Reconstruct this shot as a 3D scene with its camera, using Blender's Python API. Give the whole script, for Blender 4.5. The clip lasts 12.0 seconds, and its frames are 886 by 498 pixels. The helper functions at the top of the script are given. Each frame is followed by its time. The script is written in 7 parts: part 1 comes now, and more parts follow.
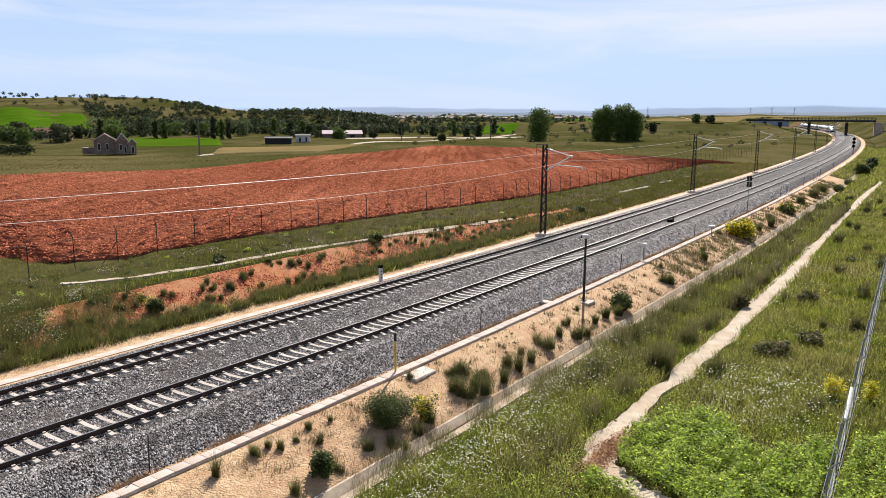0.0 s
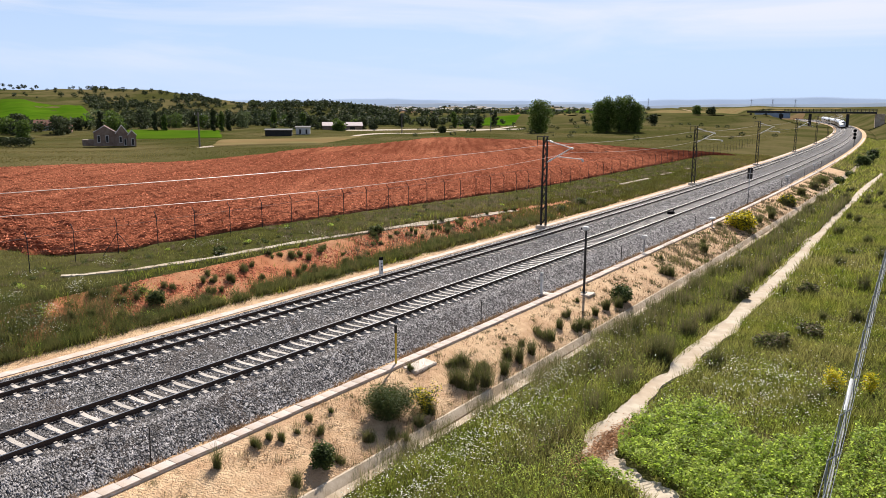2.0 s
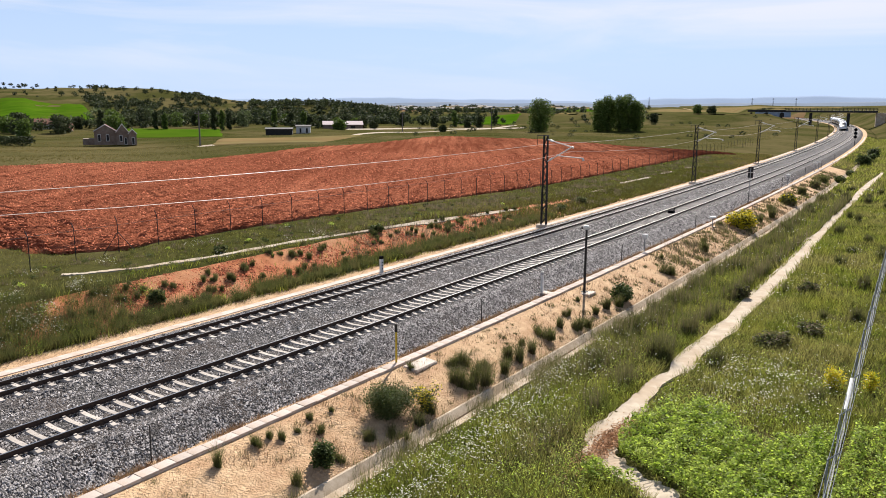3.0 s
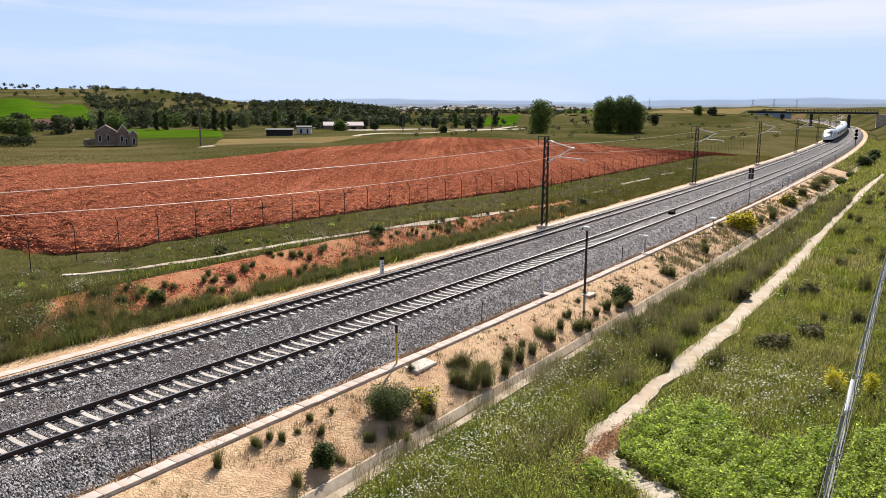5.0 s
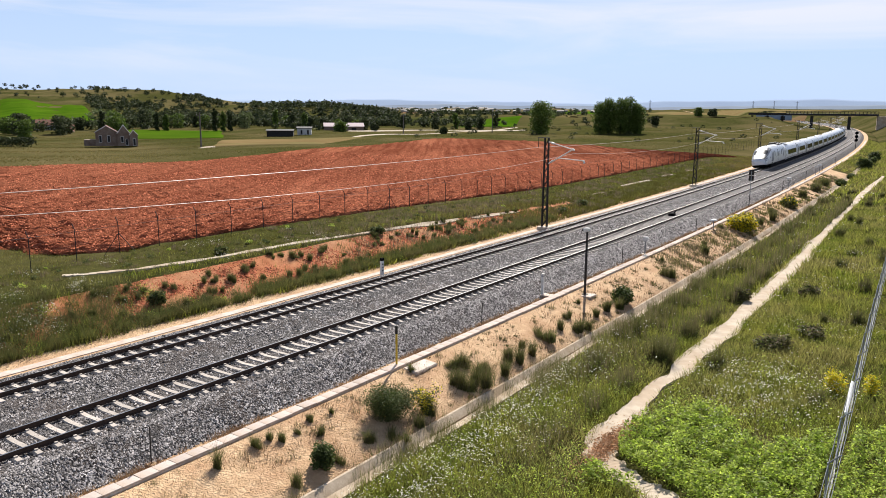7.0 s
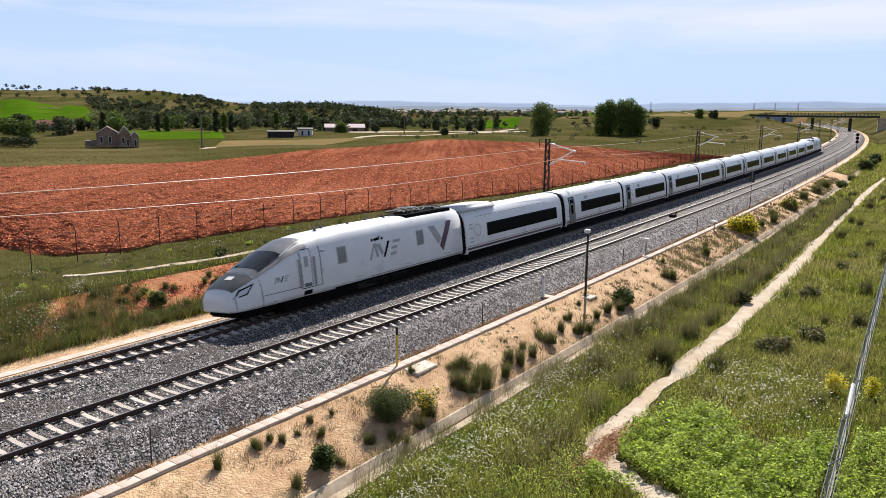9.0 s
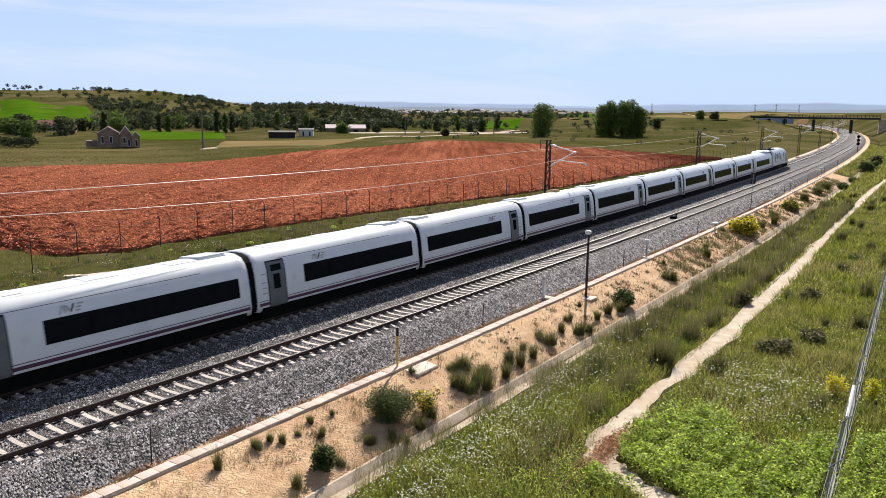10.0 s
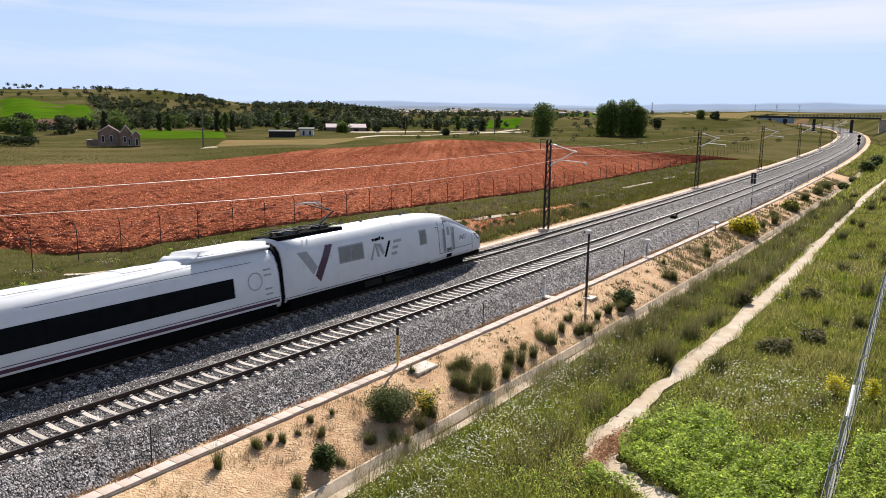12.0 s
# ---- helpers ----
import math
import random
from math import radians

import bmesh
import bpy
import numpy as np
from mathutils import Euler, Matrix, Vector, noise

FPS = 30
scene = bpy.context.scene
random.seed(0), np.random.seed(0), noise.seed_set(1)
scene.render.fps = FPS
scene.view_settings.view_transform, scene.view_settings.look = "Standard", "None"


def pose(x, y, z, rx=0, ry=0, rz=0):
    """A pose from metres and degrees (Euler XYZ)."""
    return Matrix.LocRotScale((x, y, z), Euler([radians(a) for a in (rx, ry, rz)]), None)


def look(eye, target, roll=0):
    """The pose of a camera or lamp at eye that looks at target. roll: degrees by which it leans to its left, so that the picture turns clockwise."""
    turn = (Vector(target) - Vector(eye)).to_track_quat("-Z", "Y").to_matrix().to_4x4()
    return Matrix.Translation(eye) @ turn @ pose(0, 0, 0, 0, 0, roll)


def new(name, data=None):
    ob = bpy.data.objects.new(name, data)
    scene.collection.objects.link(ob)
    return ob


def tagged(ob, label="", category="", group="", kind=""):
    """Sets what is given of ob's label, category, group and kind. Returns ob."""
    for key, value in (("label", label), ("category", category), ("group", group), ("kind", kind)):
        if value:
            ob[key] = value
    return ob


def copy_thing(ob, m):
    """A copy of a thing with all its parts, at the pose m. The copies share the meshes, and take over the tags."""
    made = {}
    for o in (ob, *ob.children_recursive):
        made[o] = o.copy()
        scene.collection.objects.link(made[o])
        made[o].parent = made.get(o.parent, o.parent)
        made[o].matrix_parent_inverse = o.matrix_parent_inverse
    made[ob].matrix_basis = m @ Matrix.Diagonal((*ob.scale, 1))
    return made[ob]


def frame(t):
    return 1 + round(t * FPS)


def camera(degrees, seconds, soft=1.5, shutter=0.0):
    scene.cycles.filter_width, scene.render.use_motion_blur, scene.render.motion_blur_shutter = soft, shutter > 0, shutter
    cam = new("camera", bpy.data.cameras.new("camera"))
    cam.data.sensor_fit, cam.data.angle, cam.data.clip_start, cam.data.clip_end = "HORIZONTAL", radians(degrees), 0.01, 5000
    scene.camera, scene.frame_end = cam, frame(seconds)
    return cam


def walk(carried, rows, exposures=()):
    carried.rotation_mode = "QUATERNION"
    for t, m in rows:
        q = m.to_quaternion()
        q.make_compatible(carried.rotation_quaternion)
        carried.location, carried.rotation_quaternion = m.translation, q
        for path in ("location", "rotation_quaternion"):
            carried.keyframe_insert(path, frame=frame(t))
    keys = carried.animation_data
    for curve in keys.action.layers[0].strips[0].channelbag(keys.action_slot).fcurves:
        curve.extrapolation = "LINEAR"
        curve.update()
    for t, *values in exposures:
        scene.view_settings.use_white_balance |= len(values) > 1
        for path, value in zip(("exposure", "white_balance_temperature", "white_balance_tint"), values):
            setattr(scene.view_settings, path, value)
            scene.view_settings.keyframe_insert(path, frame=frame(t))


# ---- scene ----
cam = camera(60.52, 12.0, soft=0.55, shutter=0.05)
EYE_Z = 9.99
walk(cam, [
    (0, pose(0, 0, 9.99, 79.963, -0.210, -0.070)),
    (0.5, pose(0, 0, 9.99, 79.876, -0.228, -0.043)),
    (1, pose(0, 0, 9.99, 79.694, -0.226, -0.026)),
    (1.5, pose(0, 0, 9.99, 79.530, -0.188, -0.031)),
    (2, pose(0, 0, 9.99, 79.365, -0.186, -0.049)),
    (2.5, pose(0, 0, 9.99, 79.288, -0.185, -0.029)),
    (3, pose(0, 0, 9.99, 79.288, -0.203, -0.014)),
    (5, pose(0, 0, 9.99, 79.354, -0.260, 0.030)),
    (5.5, pose(0, 0, 9.99, 79.391, -0.229, 0.046)),
    (6, pose(0, 0, 9.99, 79.409, -0.293, 0.055)),
    (6.5, pose(0, 0, 9.99, 79.409, -0.293, 0.055)),
    (7, pose(0, 0, 9.99, 79.440, -0.364, 0.062)),
    (9, pose(0, 0, 9.99, 79.527, -0.442, 0.127)),
    (9.5, pose(0, 0, 9.99, 79.554, -0.520, 0.167)),
    (10, pose(0, 0, 9.99, 79.593, -0.562, 0.198)),
    (10.5, pose(0, 0, 9.99, 79.615, -0.567, 0.231)),
    (11, pose(0, 0, 9.99, 79.607, -0.575, 0.243)),
    (11.5, pose(0, 0, 9.99, 79.568, -0.619, 0.248)),
    (12, pose(0, 0, 9.99, 79.543, -0.616, 0.226)),
])

# ---- light ----
SUN_AZ, SUN_EL = radians(11), radians(41)   # azimuth from +y towards +x
world = bpy.data.worlds.new("sky")
scene.world = world
world.use_nodes = True
wn, wl = world.node_tree.nodes, world.node_tree.links
sky = wn.new("ShaderNodeTexSky")
sky.sky_type = "NISHITA"
sky.sun_disc = False
sky.sun_elevation = SUN_EL
sky.sun_rotation = SUN_AZ
sky.altitude = 700
sky.air_density, sky.dust_density, sky.ozone_density = 1.0, 0.15, 3.0
# thin cirrus drawn out in long wisps over a clear sky
co = wn.new("ShaderNodeTexCoord")
mp = wn.new("ShaderNodeMapping")
mp.inputs["Scale"].default_value = (0.9, 1.8, 9.0)
mp.inputs["Rotation"].default_value = (0.0, 0.12, 0.3)
ns = wn.new("ShaderNodeTexNoise")
ns.inputs["Scale"].default_value = 1.7
ns.inputs["Detail"].default_value = 7
ns.inputs["Roughness"].default_value = 0.55
ns.inputs["Distortion"].default_value = 0.7
cr = wn.new("ShaderNodeValToRGB")
cr.color_ramp.elements[0].position, cr.color_ramp.elements[0].color = 0.44, (0, 0, 0, 1)
cr.color_ramp.elements[1].position, cr.color_ramp.elements[1].color = 0.66, (1, 1, 1, 1)
am = wn.new("ShaderNodeMapRange")        # the veil thins out overhead
am.inputs["From Min"].default_value, am.inputs["From Max"].default_value = 0.16, 0.75
am.inputs["To Min"].default_value, am.inputs["To Max"].default_value = 0.58, 0.10
mx = wn.new("ShaderNodeMix")
mx.data_type = "RGBA"
mx.inputs["B"].default_value = (6.5, 8.3, 12.0, 1)
bg = wn["Background"]
bg.inputs["Strength"].default_value = 0.050
wl.new(co.outputs["Generated"], mp.inputs["Vector"])
wl.new(mp.outputs[0], ns.inputs["Vector"])
wl.new(ns.outputs["Fac"], cr.inputs[0])
# the veil thickens towards the horizon
sx = wn.new("ShaderNodeSeparateXYZ")
hz = wn.new("ShaderNodeMapRange")
hz.inputs["From Min"].default_value, hz.inputs["From Max"].default_value = 0.0, 0.16
hz.inputs["To Min"].default_value, hz.inputs["To Max"].default_value = 0.42, 0.0
ad = wn.new("ShaderNodeMath")
ad.operation, ad.use_clamp = "ADD", True
wl.new(co.outputs["Generated"], sx.inputs[0])
wl.new(sx.outputs["Z"], hz.inputs["Value"])
wl.new(sx.outputs["Z"], am.inputs["Value"])
wl.new(am.outputs[0], ad.inputs[0])
wl.new(hz.outputs[0], ad.inputs[1])
wl.new(ad.outputs[0], mx.inputs["Factor"])
wl.new(sky.outputs[0], mx.inputs["A"])
wm = wn.new("ShaderNodeMath")
wm.operation = "MULTIPLY"
wm.inputs[1].default_value = 0.85
mw = wn.new("ShaderNodeMix")
mw.data_type = "RGBA"
mw.inputs["B"].default_value = (9.9, 10.1, 11.4, 1)
wl.new(cr.outputs[0], wm.inputs[0])
# the wisps lie high and thin out low over the land
hw = wn.new("ShaderNodeMapRange")
hw.inputs["From Min"].default_value, hw.inputs["From Max"].default_value = 0.03, 0.11
hw.inputs["To Min"].default_value, hw.inputs["To Max"].default_value = 0.3, 1.0
hm = wn.new("ShaderNodeMath")
hm.operation = "MULTIPLY"
wl.new(sx.outputs["Z"], hw.inputs["Value"])
wl.new(wm.outputs[0], hm.inputs[0])
wl.new(hw.outputs[0], hm.inputs[1])
hu = wn.new("ShaderNodeMapRange")
hu.inputs["From Min"].default_value, hu.inputs["From Max"].default_value = 0.2, 0.75
hu.inputs["To Min"].default_value, hu.inputs["To Max"].default_value = 1.0, 0.3
hv = wn.new("ShaderNodeMath")
hv.operation = "MULTIPLY"
wl.new(sx.outputs["Z"], hu.inputs["Value"])
wl.new(hm.outputs[0], hv.inputs[0])
wl.new(hu.outputs[0], hv.inputs[1])
wl.new(hv.outputs[0], mw.inputs["Factor"])
wl.new(mx.outputs["Result"], mw.inputs["A"])
wl.new(mw.outputs["Result"], bg.inputs["Color"])
sun = new("sun", bpy.data.lights.new("sun", "SUN"))
sun.data.energy, sun.data.angle, sun.data.color = 5.0, radians(0.55), (1.0, 0.945, 0.87)
sun.matrix_world = look((0, 0, 60), (-math.sin(SUN_AZ) * math.cos(SUN_EL), -math.cos(SUN_AZ) * math.cos(SUN_EL), 60 - math.sin(SUN_EL)))
scene.view_settings.exposure = 0.84


# ---- materials ----
ALB = 0.78


def mat(name, c1, c2, scale=5.0, rough=0.8, bump=0.0, bump_scale=None, metal=0.0, c3=None, scale3=0.6, amount3=0.6,
        cells=False, island=0.0, obj=0.0, spec=0.5, detail=6.0, dist=0.02, sub=0.0):
    m = bpy.data.materials.new(name)
    if not name.startswith("train"):
        c1, c2, c3 = ([ALB * v for v in c] if c else c for c in (c1, c2, c3))
    m.use_nodes = True
    n, l = m.node_tree.nodes, m.node_tree.links
    b = n["Principled BSDF"]
    b.inputs["Metallic"].default_value = metal
    b.inputs["Specular IOR Level"].default_value = spec
    tc = n.new("ShaderNodeTexCoord")
    t = n.new("ShaderNodeTexVoronoi" if cells else "ShaderNodeTexNoise")
    t.inputs["Scale"].default_value = scale
    l.new(tc.outputs["Object"], t.inputs["Vector"])
    if not cells:
        t.inputs["Detail"].default_value = detail
        t.inputs["Roughness"].default_value = 0.62
        fac = t.outputs["Fac"]
    else:
        sep = n.new("ShaderNodeSeparateColor")
        l.new(t.outputs["Color"], sep.inputs[0])
        fac = sep.outputs[0]
    r = n.new("ShaderNodeValToRGB")
    lo, hi = (0.05, 0.95) if cells else (0.33, 0.67)
    r.color_ramp.elements[0].position, r.color_ramp.elements[0].color = lo, (*c1, 1)
    r.color_ramp.elements[1].position, r.color_ramp.elements[1].color = hi, (*c2, 1)
    l.new(fac, r.inputs[0])
    col = r.outputs[0]
    if c3:
        t3 = n.new("ShaderNodeTexNoise")
        t3.inputs["Scale"].default_value = scale3
        t3.inputs["Detail"].default_value = 5
        t3.inputs["Roughness"].default_value = 0.6
        l.new(tc.outputs["Object"], t3.inputs["Vector"])
        r3 = n.new("ShaderNodeMapRange")
        r3.inputs["From Min"].default_value, r3.inputs["From Max"].default_value = 0.44, 0.62
        r3.inputs["To Max"].default_value = amount3
        l.new(t3.outputs["Fac"], r3.inputs["Value"])
        mix = n.new("ShaderNodeMix")
        mix.data_type = "RGBA"
        mix.inputs["B"].default_value = (*c3, 1)
        l.new(r3.outputs[0], mix.inputs["Factor"])
        l.new(col, mix.inputs["A"])
        col = mix.outputs["Result"]
    for kind, k in (("ShaderNodeNewGeometry", island), ("ShaderNodeObjectInfo", obj)):
        if k:
            g = n.new(kind)
            out = g.outputs["Random Per Island" if kind == "ShaderNodeNewGeometry" else "Random"]
            mr = n.new("ShaderNodeMapRange")
            mr.inputs["To Min"].default_value, mr.inputs["To Max"].default_value = 1 - k, 1 + k
            l.new(out, mr.inputs["Value"])
            hs = n.new("ShaderNodeHueSaturation")
            l.new(mr.outputs[0], hs.inputs["Value"])
            l.new(col, hs.inputs["Color"])
            col = hs.outputs[0]
    l.new(col, b.inputs["Base Color"])
    rr = n.new("ShaderNodeMapRange")
    rr.inputs["To Min"].default_value, rr.inputs["To Max"].default_value = max(rough - 0.1, 0.02), min(rough + 0.1, 1)
    l.new(fac, rr.inputs["Value"])
    l.new(rr.outputs[0], b.inputs["Roughness"])
    if sub:
        tr = n.new("ShaderNodeBsdfTranslucent")
        l.new(col, tr.inputs["Color"])
        ms = n.new("ShaderNodeMixShader")
        ms.inputs[0].default_value = sub
        l.new(b.outputs[0], ms.inputs[1])
        l.new(tr.outputs[0], ms.inputs[2])
        l.new(ms.outputs[0], n["Material Output"].inputs["Surface"])
    if bump:
        bt = n.new("ShaderNodeTexVoronoi" if cells else "ShaderNodeTexNoise")
        bt.inputs["Scale"].default_value = bump_scale or scale * 2
        if not cells:
            bt.inputs["Detail"].default_value = 5
        l.new(tc.outputs["Object"], bt.inputs["Vector"])
        bp = n.new("ShaderNodeBump")
        bp.inputs["Strength"].default_value = bump
        bp.inputs["Distance"].default_value = dist
        l.new(bt.outputs["Distance" if cells else "Fac"], bp.inputs["Height"])
        l.new(bp.outputs[0], b.inputs["Normal"])
    return m


def glass_mat(name, tint, rough=0.12):
    return mat(name, tint, tuple(1.4 * c for c in tint), 2.0, rough, spec=0.01)


M_GRASS = mat("meadow", (0.042, 0.047, 0.014), (0.090, 0.086, 0.028), 0.9, 0.95, 0.6, 9, c3=(0.165, 0.130, 0.062), scale3=0.02, amount3=0.75, spec=0.0, dist=0.1)
M_SAND = mat("sandy_soil", (0.56, 0.36, 0.20), (0.78, 0.54, 0.33), 3.0, 0.95, 1.0, 13, c3=(0.50, 0.29, 0.16), scale3=0.7, amount3=0.6, spec=0.1, dist=0.09)
M_BANK = mat("red_bank_soil", (0.44, 0.15, 0.06), (0.66, 0.28, 0.13), 1.3, 0.95, 0.8, 9, c3=(0.50, 0.31, 0.17), scale3=0.16, amount3=0.55, spec=0.1, dist=0.12)
M_FIELD = mat("ploughed_soil", (0.21, 0.060, 0.030), (0.61, 0.22, 0.120), 2.6, 0.95, 1.0, 4.0, c3=(0.60, 0.235, 0.13), scale3=0.03, amount3=0.5, spec=0.0, dist=0.4)
# near bed almost black: the shade between its loose stones is painted in
M_BALLAST = mat("ballast_bed_gap_shade", (0.014, 0.013, 0.012), (0.17, 0.155, 0.15), 15, 0.9, 1.0, 17, cells=True, c3=(0.12, 0.08, 0.06), scale3=0.5, amount3=0.4, spec=0.25, dist=0.06)
M_BALLAST_FAR = mat("far_ballast", (0.075, 0.070, 0.068), (0.26, 0.24, 0.235), 9, 0.9, 1.0, 12, cells=True, c3=(0.12, 0.09, 0.07), scale3=0.4, amount3=0.4, spec=0.1, dist=0.06)
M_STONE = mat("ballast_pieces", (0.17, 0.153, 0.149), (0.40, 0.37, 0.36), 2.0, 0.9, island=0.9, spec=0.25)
M_CONC = mat("concrete", (0.62, 0.52, 0.43), (0.84, 0.73, 0.62), 4.0, 0.9, 0.3, 40, c3=(0.40, 0.32, 0.25), scale3=0.7, amount3=0.5, spec=0.2)
M_DRAIN = mat("earth_stained_concrete", (0.46, 0.36, 0.26), (0.66, 0.54, 0.41), 3.0, 0.95, 0.5, 30, c3=(0.38, 0.27, 0.16), scale3=0.6, amount3=0.7, spec=0.15)
M_SLEEPER = mat("sleeper_concrete", (0.47, 0.41, 0.36), (0.64, 0.57, 0.50), 6.0, 0.85, 0.2, 40, obj=0.14, spec=0.2)
M_LID = mat("cover_slab_concrete", (0.52, 0.43, 0.37), (0.72, 0.62, 0.54), 3.0, 0.9, 0.3, 40, c3=(0.46, 0.34, 0.25), scale3=1.1, amount3=0.6, obj=0.10, spec=0.2)
M_RAIL = mat("rusty_rail", (0.035, 0.02, 0.014), (0.075, 0.042, 0.028), 9, 0.75, 0.2, 60, spec=0.3)
M_RAILTOP = mat("worn_rail_head", (0.35, 0.33, 0.32), (0.5, 0.48, 0.46), 4, 0.35, metal=1.0)
M_STEEL = mat("weathered_mast_steel", (0.018, 0.016, 0.015), (0.045, 0.04, 0.036), 6, 0.7, 0.2, 30, spec=0.3)
M_GALV = mat("galvanised_steel", (0.20, 0.21, 0.22), (0.34, 0.35, 0.36), 14, 0.55, 0.1, 30, metal=0.3)
M_INS = mat("pale_insulator", (0.72, 0.70, 0.66), (0.85, 0.83, 0.8), 8, 0.4)
M_WIRE = mat("bright_wire", (0.62, 0.50, 0.42), (0.8, 0.68, 0.6), 3, 0.45)
M_WHITE = mat("train_white_paint", (0.54, 0.545, 0.565), (0.61, 0.615, 0.635), 0.8, 0.3, c3=(0.58, 0.57, 0.55), scale3=0.5, amount3=0.4)
M_ROOF = mat("train_roof_grey", (0.50, 0.51, 0.54), (0.64, 0.65, 0.68), 1.4, 0.5, c3=(0.45, 0.44, 0.43), scale3=0.8, amount3=0.4)
M_GLASS = glass_mat("train_window_glass", (0.006, 0.007, 0.008))
# for black parts; also carries the shade below the cars, hence so dark
M_BLACK = mat("black_and_underfloor_shade", (0.003, 0.003, 0.003), (0.008, 0.008, 0.008), 3, 0.9, spec=0.04)
M_RUBBER = mat("gangway_rubber", (0.004, 0.004, 0.005), (0.010, 0.010, 0.011), 6, 0.85, spec=0.05)
M_PURPLE = mat("purple_stripe_paint", (0.052, 0.007, 0.035), (0.07, 0.011, 0.045), 3, 0.35)
M_GREY = mat("door_grey_paint", (0.085, 0.088, 0.094), (0.125, 0.128, 0.135), 3, 0.4)
M_VENT = mat("vent_grey_paint", (0.19, 0.195, 0.19), (0.26, 0.265, 0.26), 3, 0.5)
M_HOOD = mat("cab_hood_grey_paint", (0.10, 0.10, 0.115), (0.15, 0.15, 0.165), 2, 0.4)
M_NOSE = mat("nose_dark_paint", (0.022, 0.024, 0.026), (0.04, 0.042, 0.045), 2, 0.45)
M_LAMP = mat("headlight_glass", (0.50, 0.52, 0.55), (0.66, 0.68, 0.70), 6, 0.12)
M_SCREEN = mat("windscreen_glass", (0.012, 0.013, 0.016), (0.03, 0.032, 0.036), 2.0, 0.2, spec=0.15)
M_LGREY = mat("emblem_grey_paint", (0.30, 0.30, 0.31), (0.38, 0.38, 0.39), 3, 0.4)
M_WPOST = mat("white_post_paint", (0.72, 0.72, 0.70), (0.84, 0.84, 0.82), 5, 0.6, c3=(0.5, 0.46, 0.4), scale3=3, amount3=0.4)
M_YPOST = mat("yellow_post_paint", (0.62, 0.40, 0.02), (0.75, 0.52, 0.04), 6, 0.55)
M_BLADE = mat("grass_blades", (0.135, 0.185, 0.024), (0.36, 0.36, 0.065), 0.7, 0.7, c3=(0.34, 0.29, 0.115), scale3=0.22, amount3=0.7, island=0.7, spec=0.08, sub=0.5)
M_LEAF = mat("bright_leaves", (0.25, 0.36, 0.035), (0.56, 0.66, 0.12), 1.6, 0.6, island=0.65, spec=0.3, sub=0.6)
M_TUSSOCK = mat("dark_tussock_blades", (0.095, 0.12, 0.030), (0.22, 0.215, 0.07), 2.0, 0.75, c3=(0.20, 0.15, 0.075), scale3=0.8, amount3=0.5, island=0.4, spec=0.2, sub=0.4)
M_BUSH = mat("dark_shrub_leaves", (0.05, 0.075, 0.018), (0.14, 0.175, 0.05), 2.5, 0.7, island=0.45, spec=0.2, sub=0.35)
M_BROOM = mat("yellow_broom_flowers", (0.78, 0.60, 0.008), (0.95, 0.80, 0.02), 4, 0.6, island=0.25, sub=0.4)
M_DAISY = mat("white_daisies", (0.92, 0.88, 0.66), (1.0, 0.97, 0.82), 4, 0.6, island=0.15, sub=0.4)
M_TREE = mat("tree_leaves", (0.062, 0.110, 0.016), (0.155, 0.21, 0.04), 0.5, 0.7, island=0.45, spec=0.2, sub=0.35)
M_OAK = mat("evergreen_oak_leaves", (0.030, 0.044, 0.016), (0.105, 0.12, 0.046), 0.10, 0.8, island=0.5, spec=0.15, sub=0.2)
M_WILLOW = mat("pale_willow_leaves", (0.10, 0.135, 0.05), (0.21, 0.24, 0.10), 0.3, 0.75, island=0.4, spec=0.15, sub=0.3)
M_CLOD = mat("soil_clods", (0.30, 0.092, 0.049), (0.52, 0.180, 0.102), 1.0, 0.95, island=0.7, spec=0.0)
M_PEBBLE = mat("sandy_pebbles", (0.42, 0.27, 0.15), (0.72, 0.52, 0.34), 1.0, 0.95, island=0.55, spec=0.1)
M_DRY = mat("dry_weeds", (0.26, 0.15, 0.085), (0.42, 0.28, 0.16), 1.5, 0.85, island=0.45, spec=0.1, sub=0.3)
M_DEBRIS = mat("reddish_debris", (0.40, 0.20, 0.10), (0.66, 0.42, 0.25), 1.5, 0.9, island=0.45, spec=0.1, sub=0.2)
M_FARGRASS = mat("rough_pasture", (0.092, 0.100, 0.022), (0.205, 0.182, 0.050), 0.05, 0.85, c3=(0.33, 0.25, 0.10), scale3=0.022, amount3=0.6, island=0.35, spec=0.0, sub=0.3)
M_TOWN = mat("far_house_walls", (0.30, 0.26, 0.22), (0.48, 0.43, 0.38), 0.01, 0.9, island=0.5)
M_BARK = mat("bark", (0.06, 0.045, 0.03), (0.13, 0.10, 0.07), 8, 0.9, 0.5, 20)
M_BRICK = mat("weathered_house_wall", (0.14, 0.09, 0.065), (0.26, 0.18, 0.13), 1.2, 0.9, 0.3, 8, c3=(0.30, 0.24, 0.19), scale3=0.4, amount3=0.6)
M_ROOFTILE = mat("old_roof_tile", (0.22, 0.085, 0.05), (0.34, 0.15, 0.09), 2.5, 0.9, 0.4, 9)
M_DARK = mat("dark_opening", (0.012, 0.011, 0.010), (0.03, 0.027, 0.024), 2, 0.9)
M_WALLW = mat("pale_render_wall", (0.55, 0.53, 0.50), (0.7, 0.68, 0.64), 0.8, 0.85)
M_WOOD = mat("grey_pole_wood", (0.10, 0.085, 0.07), (0.18, 0.155, 0.13), 5, 0.85)
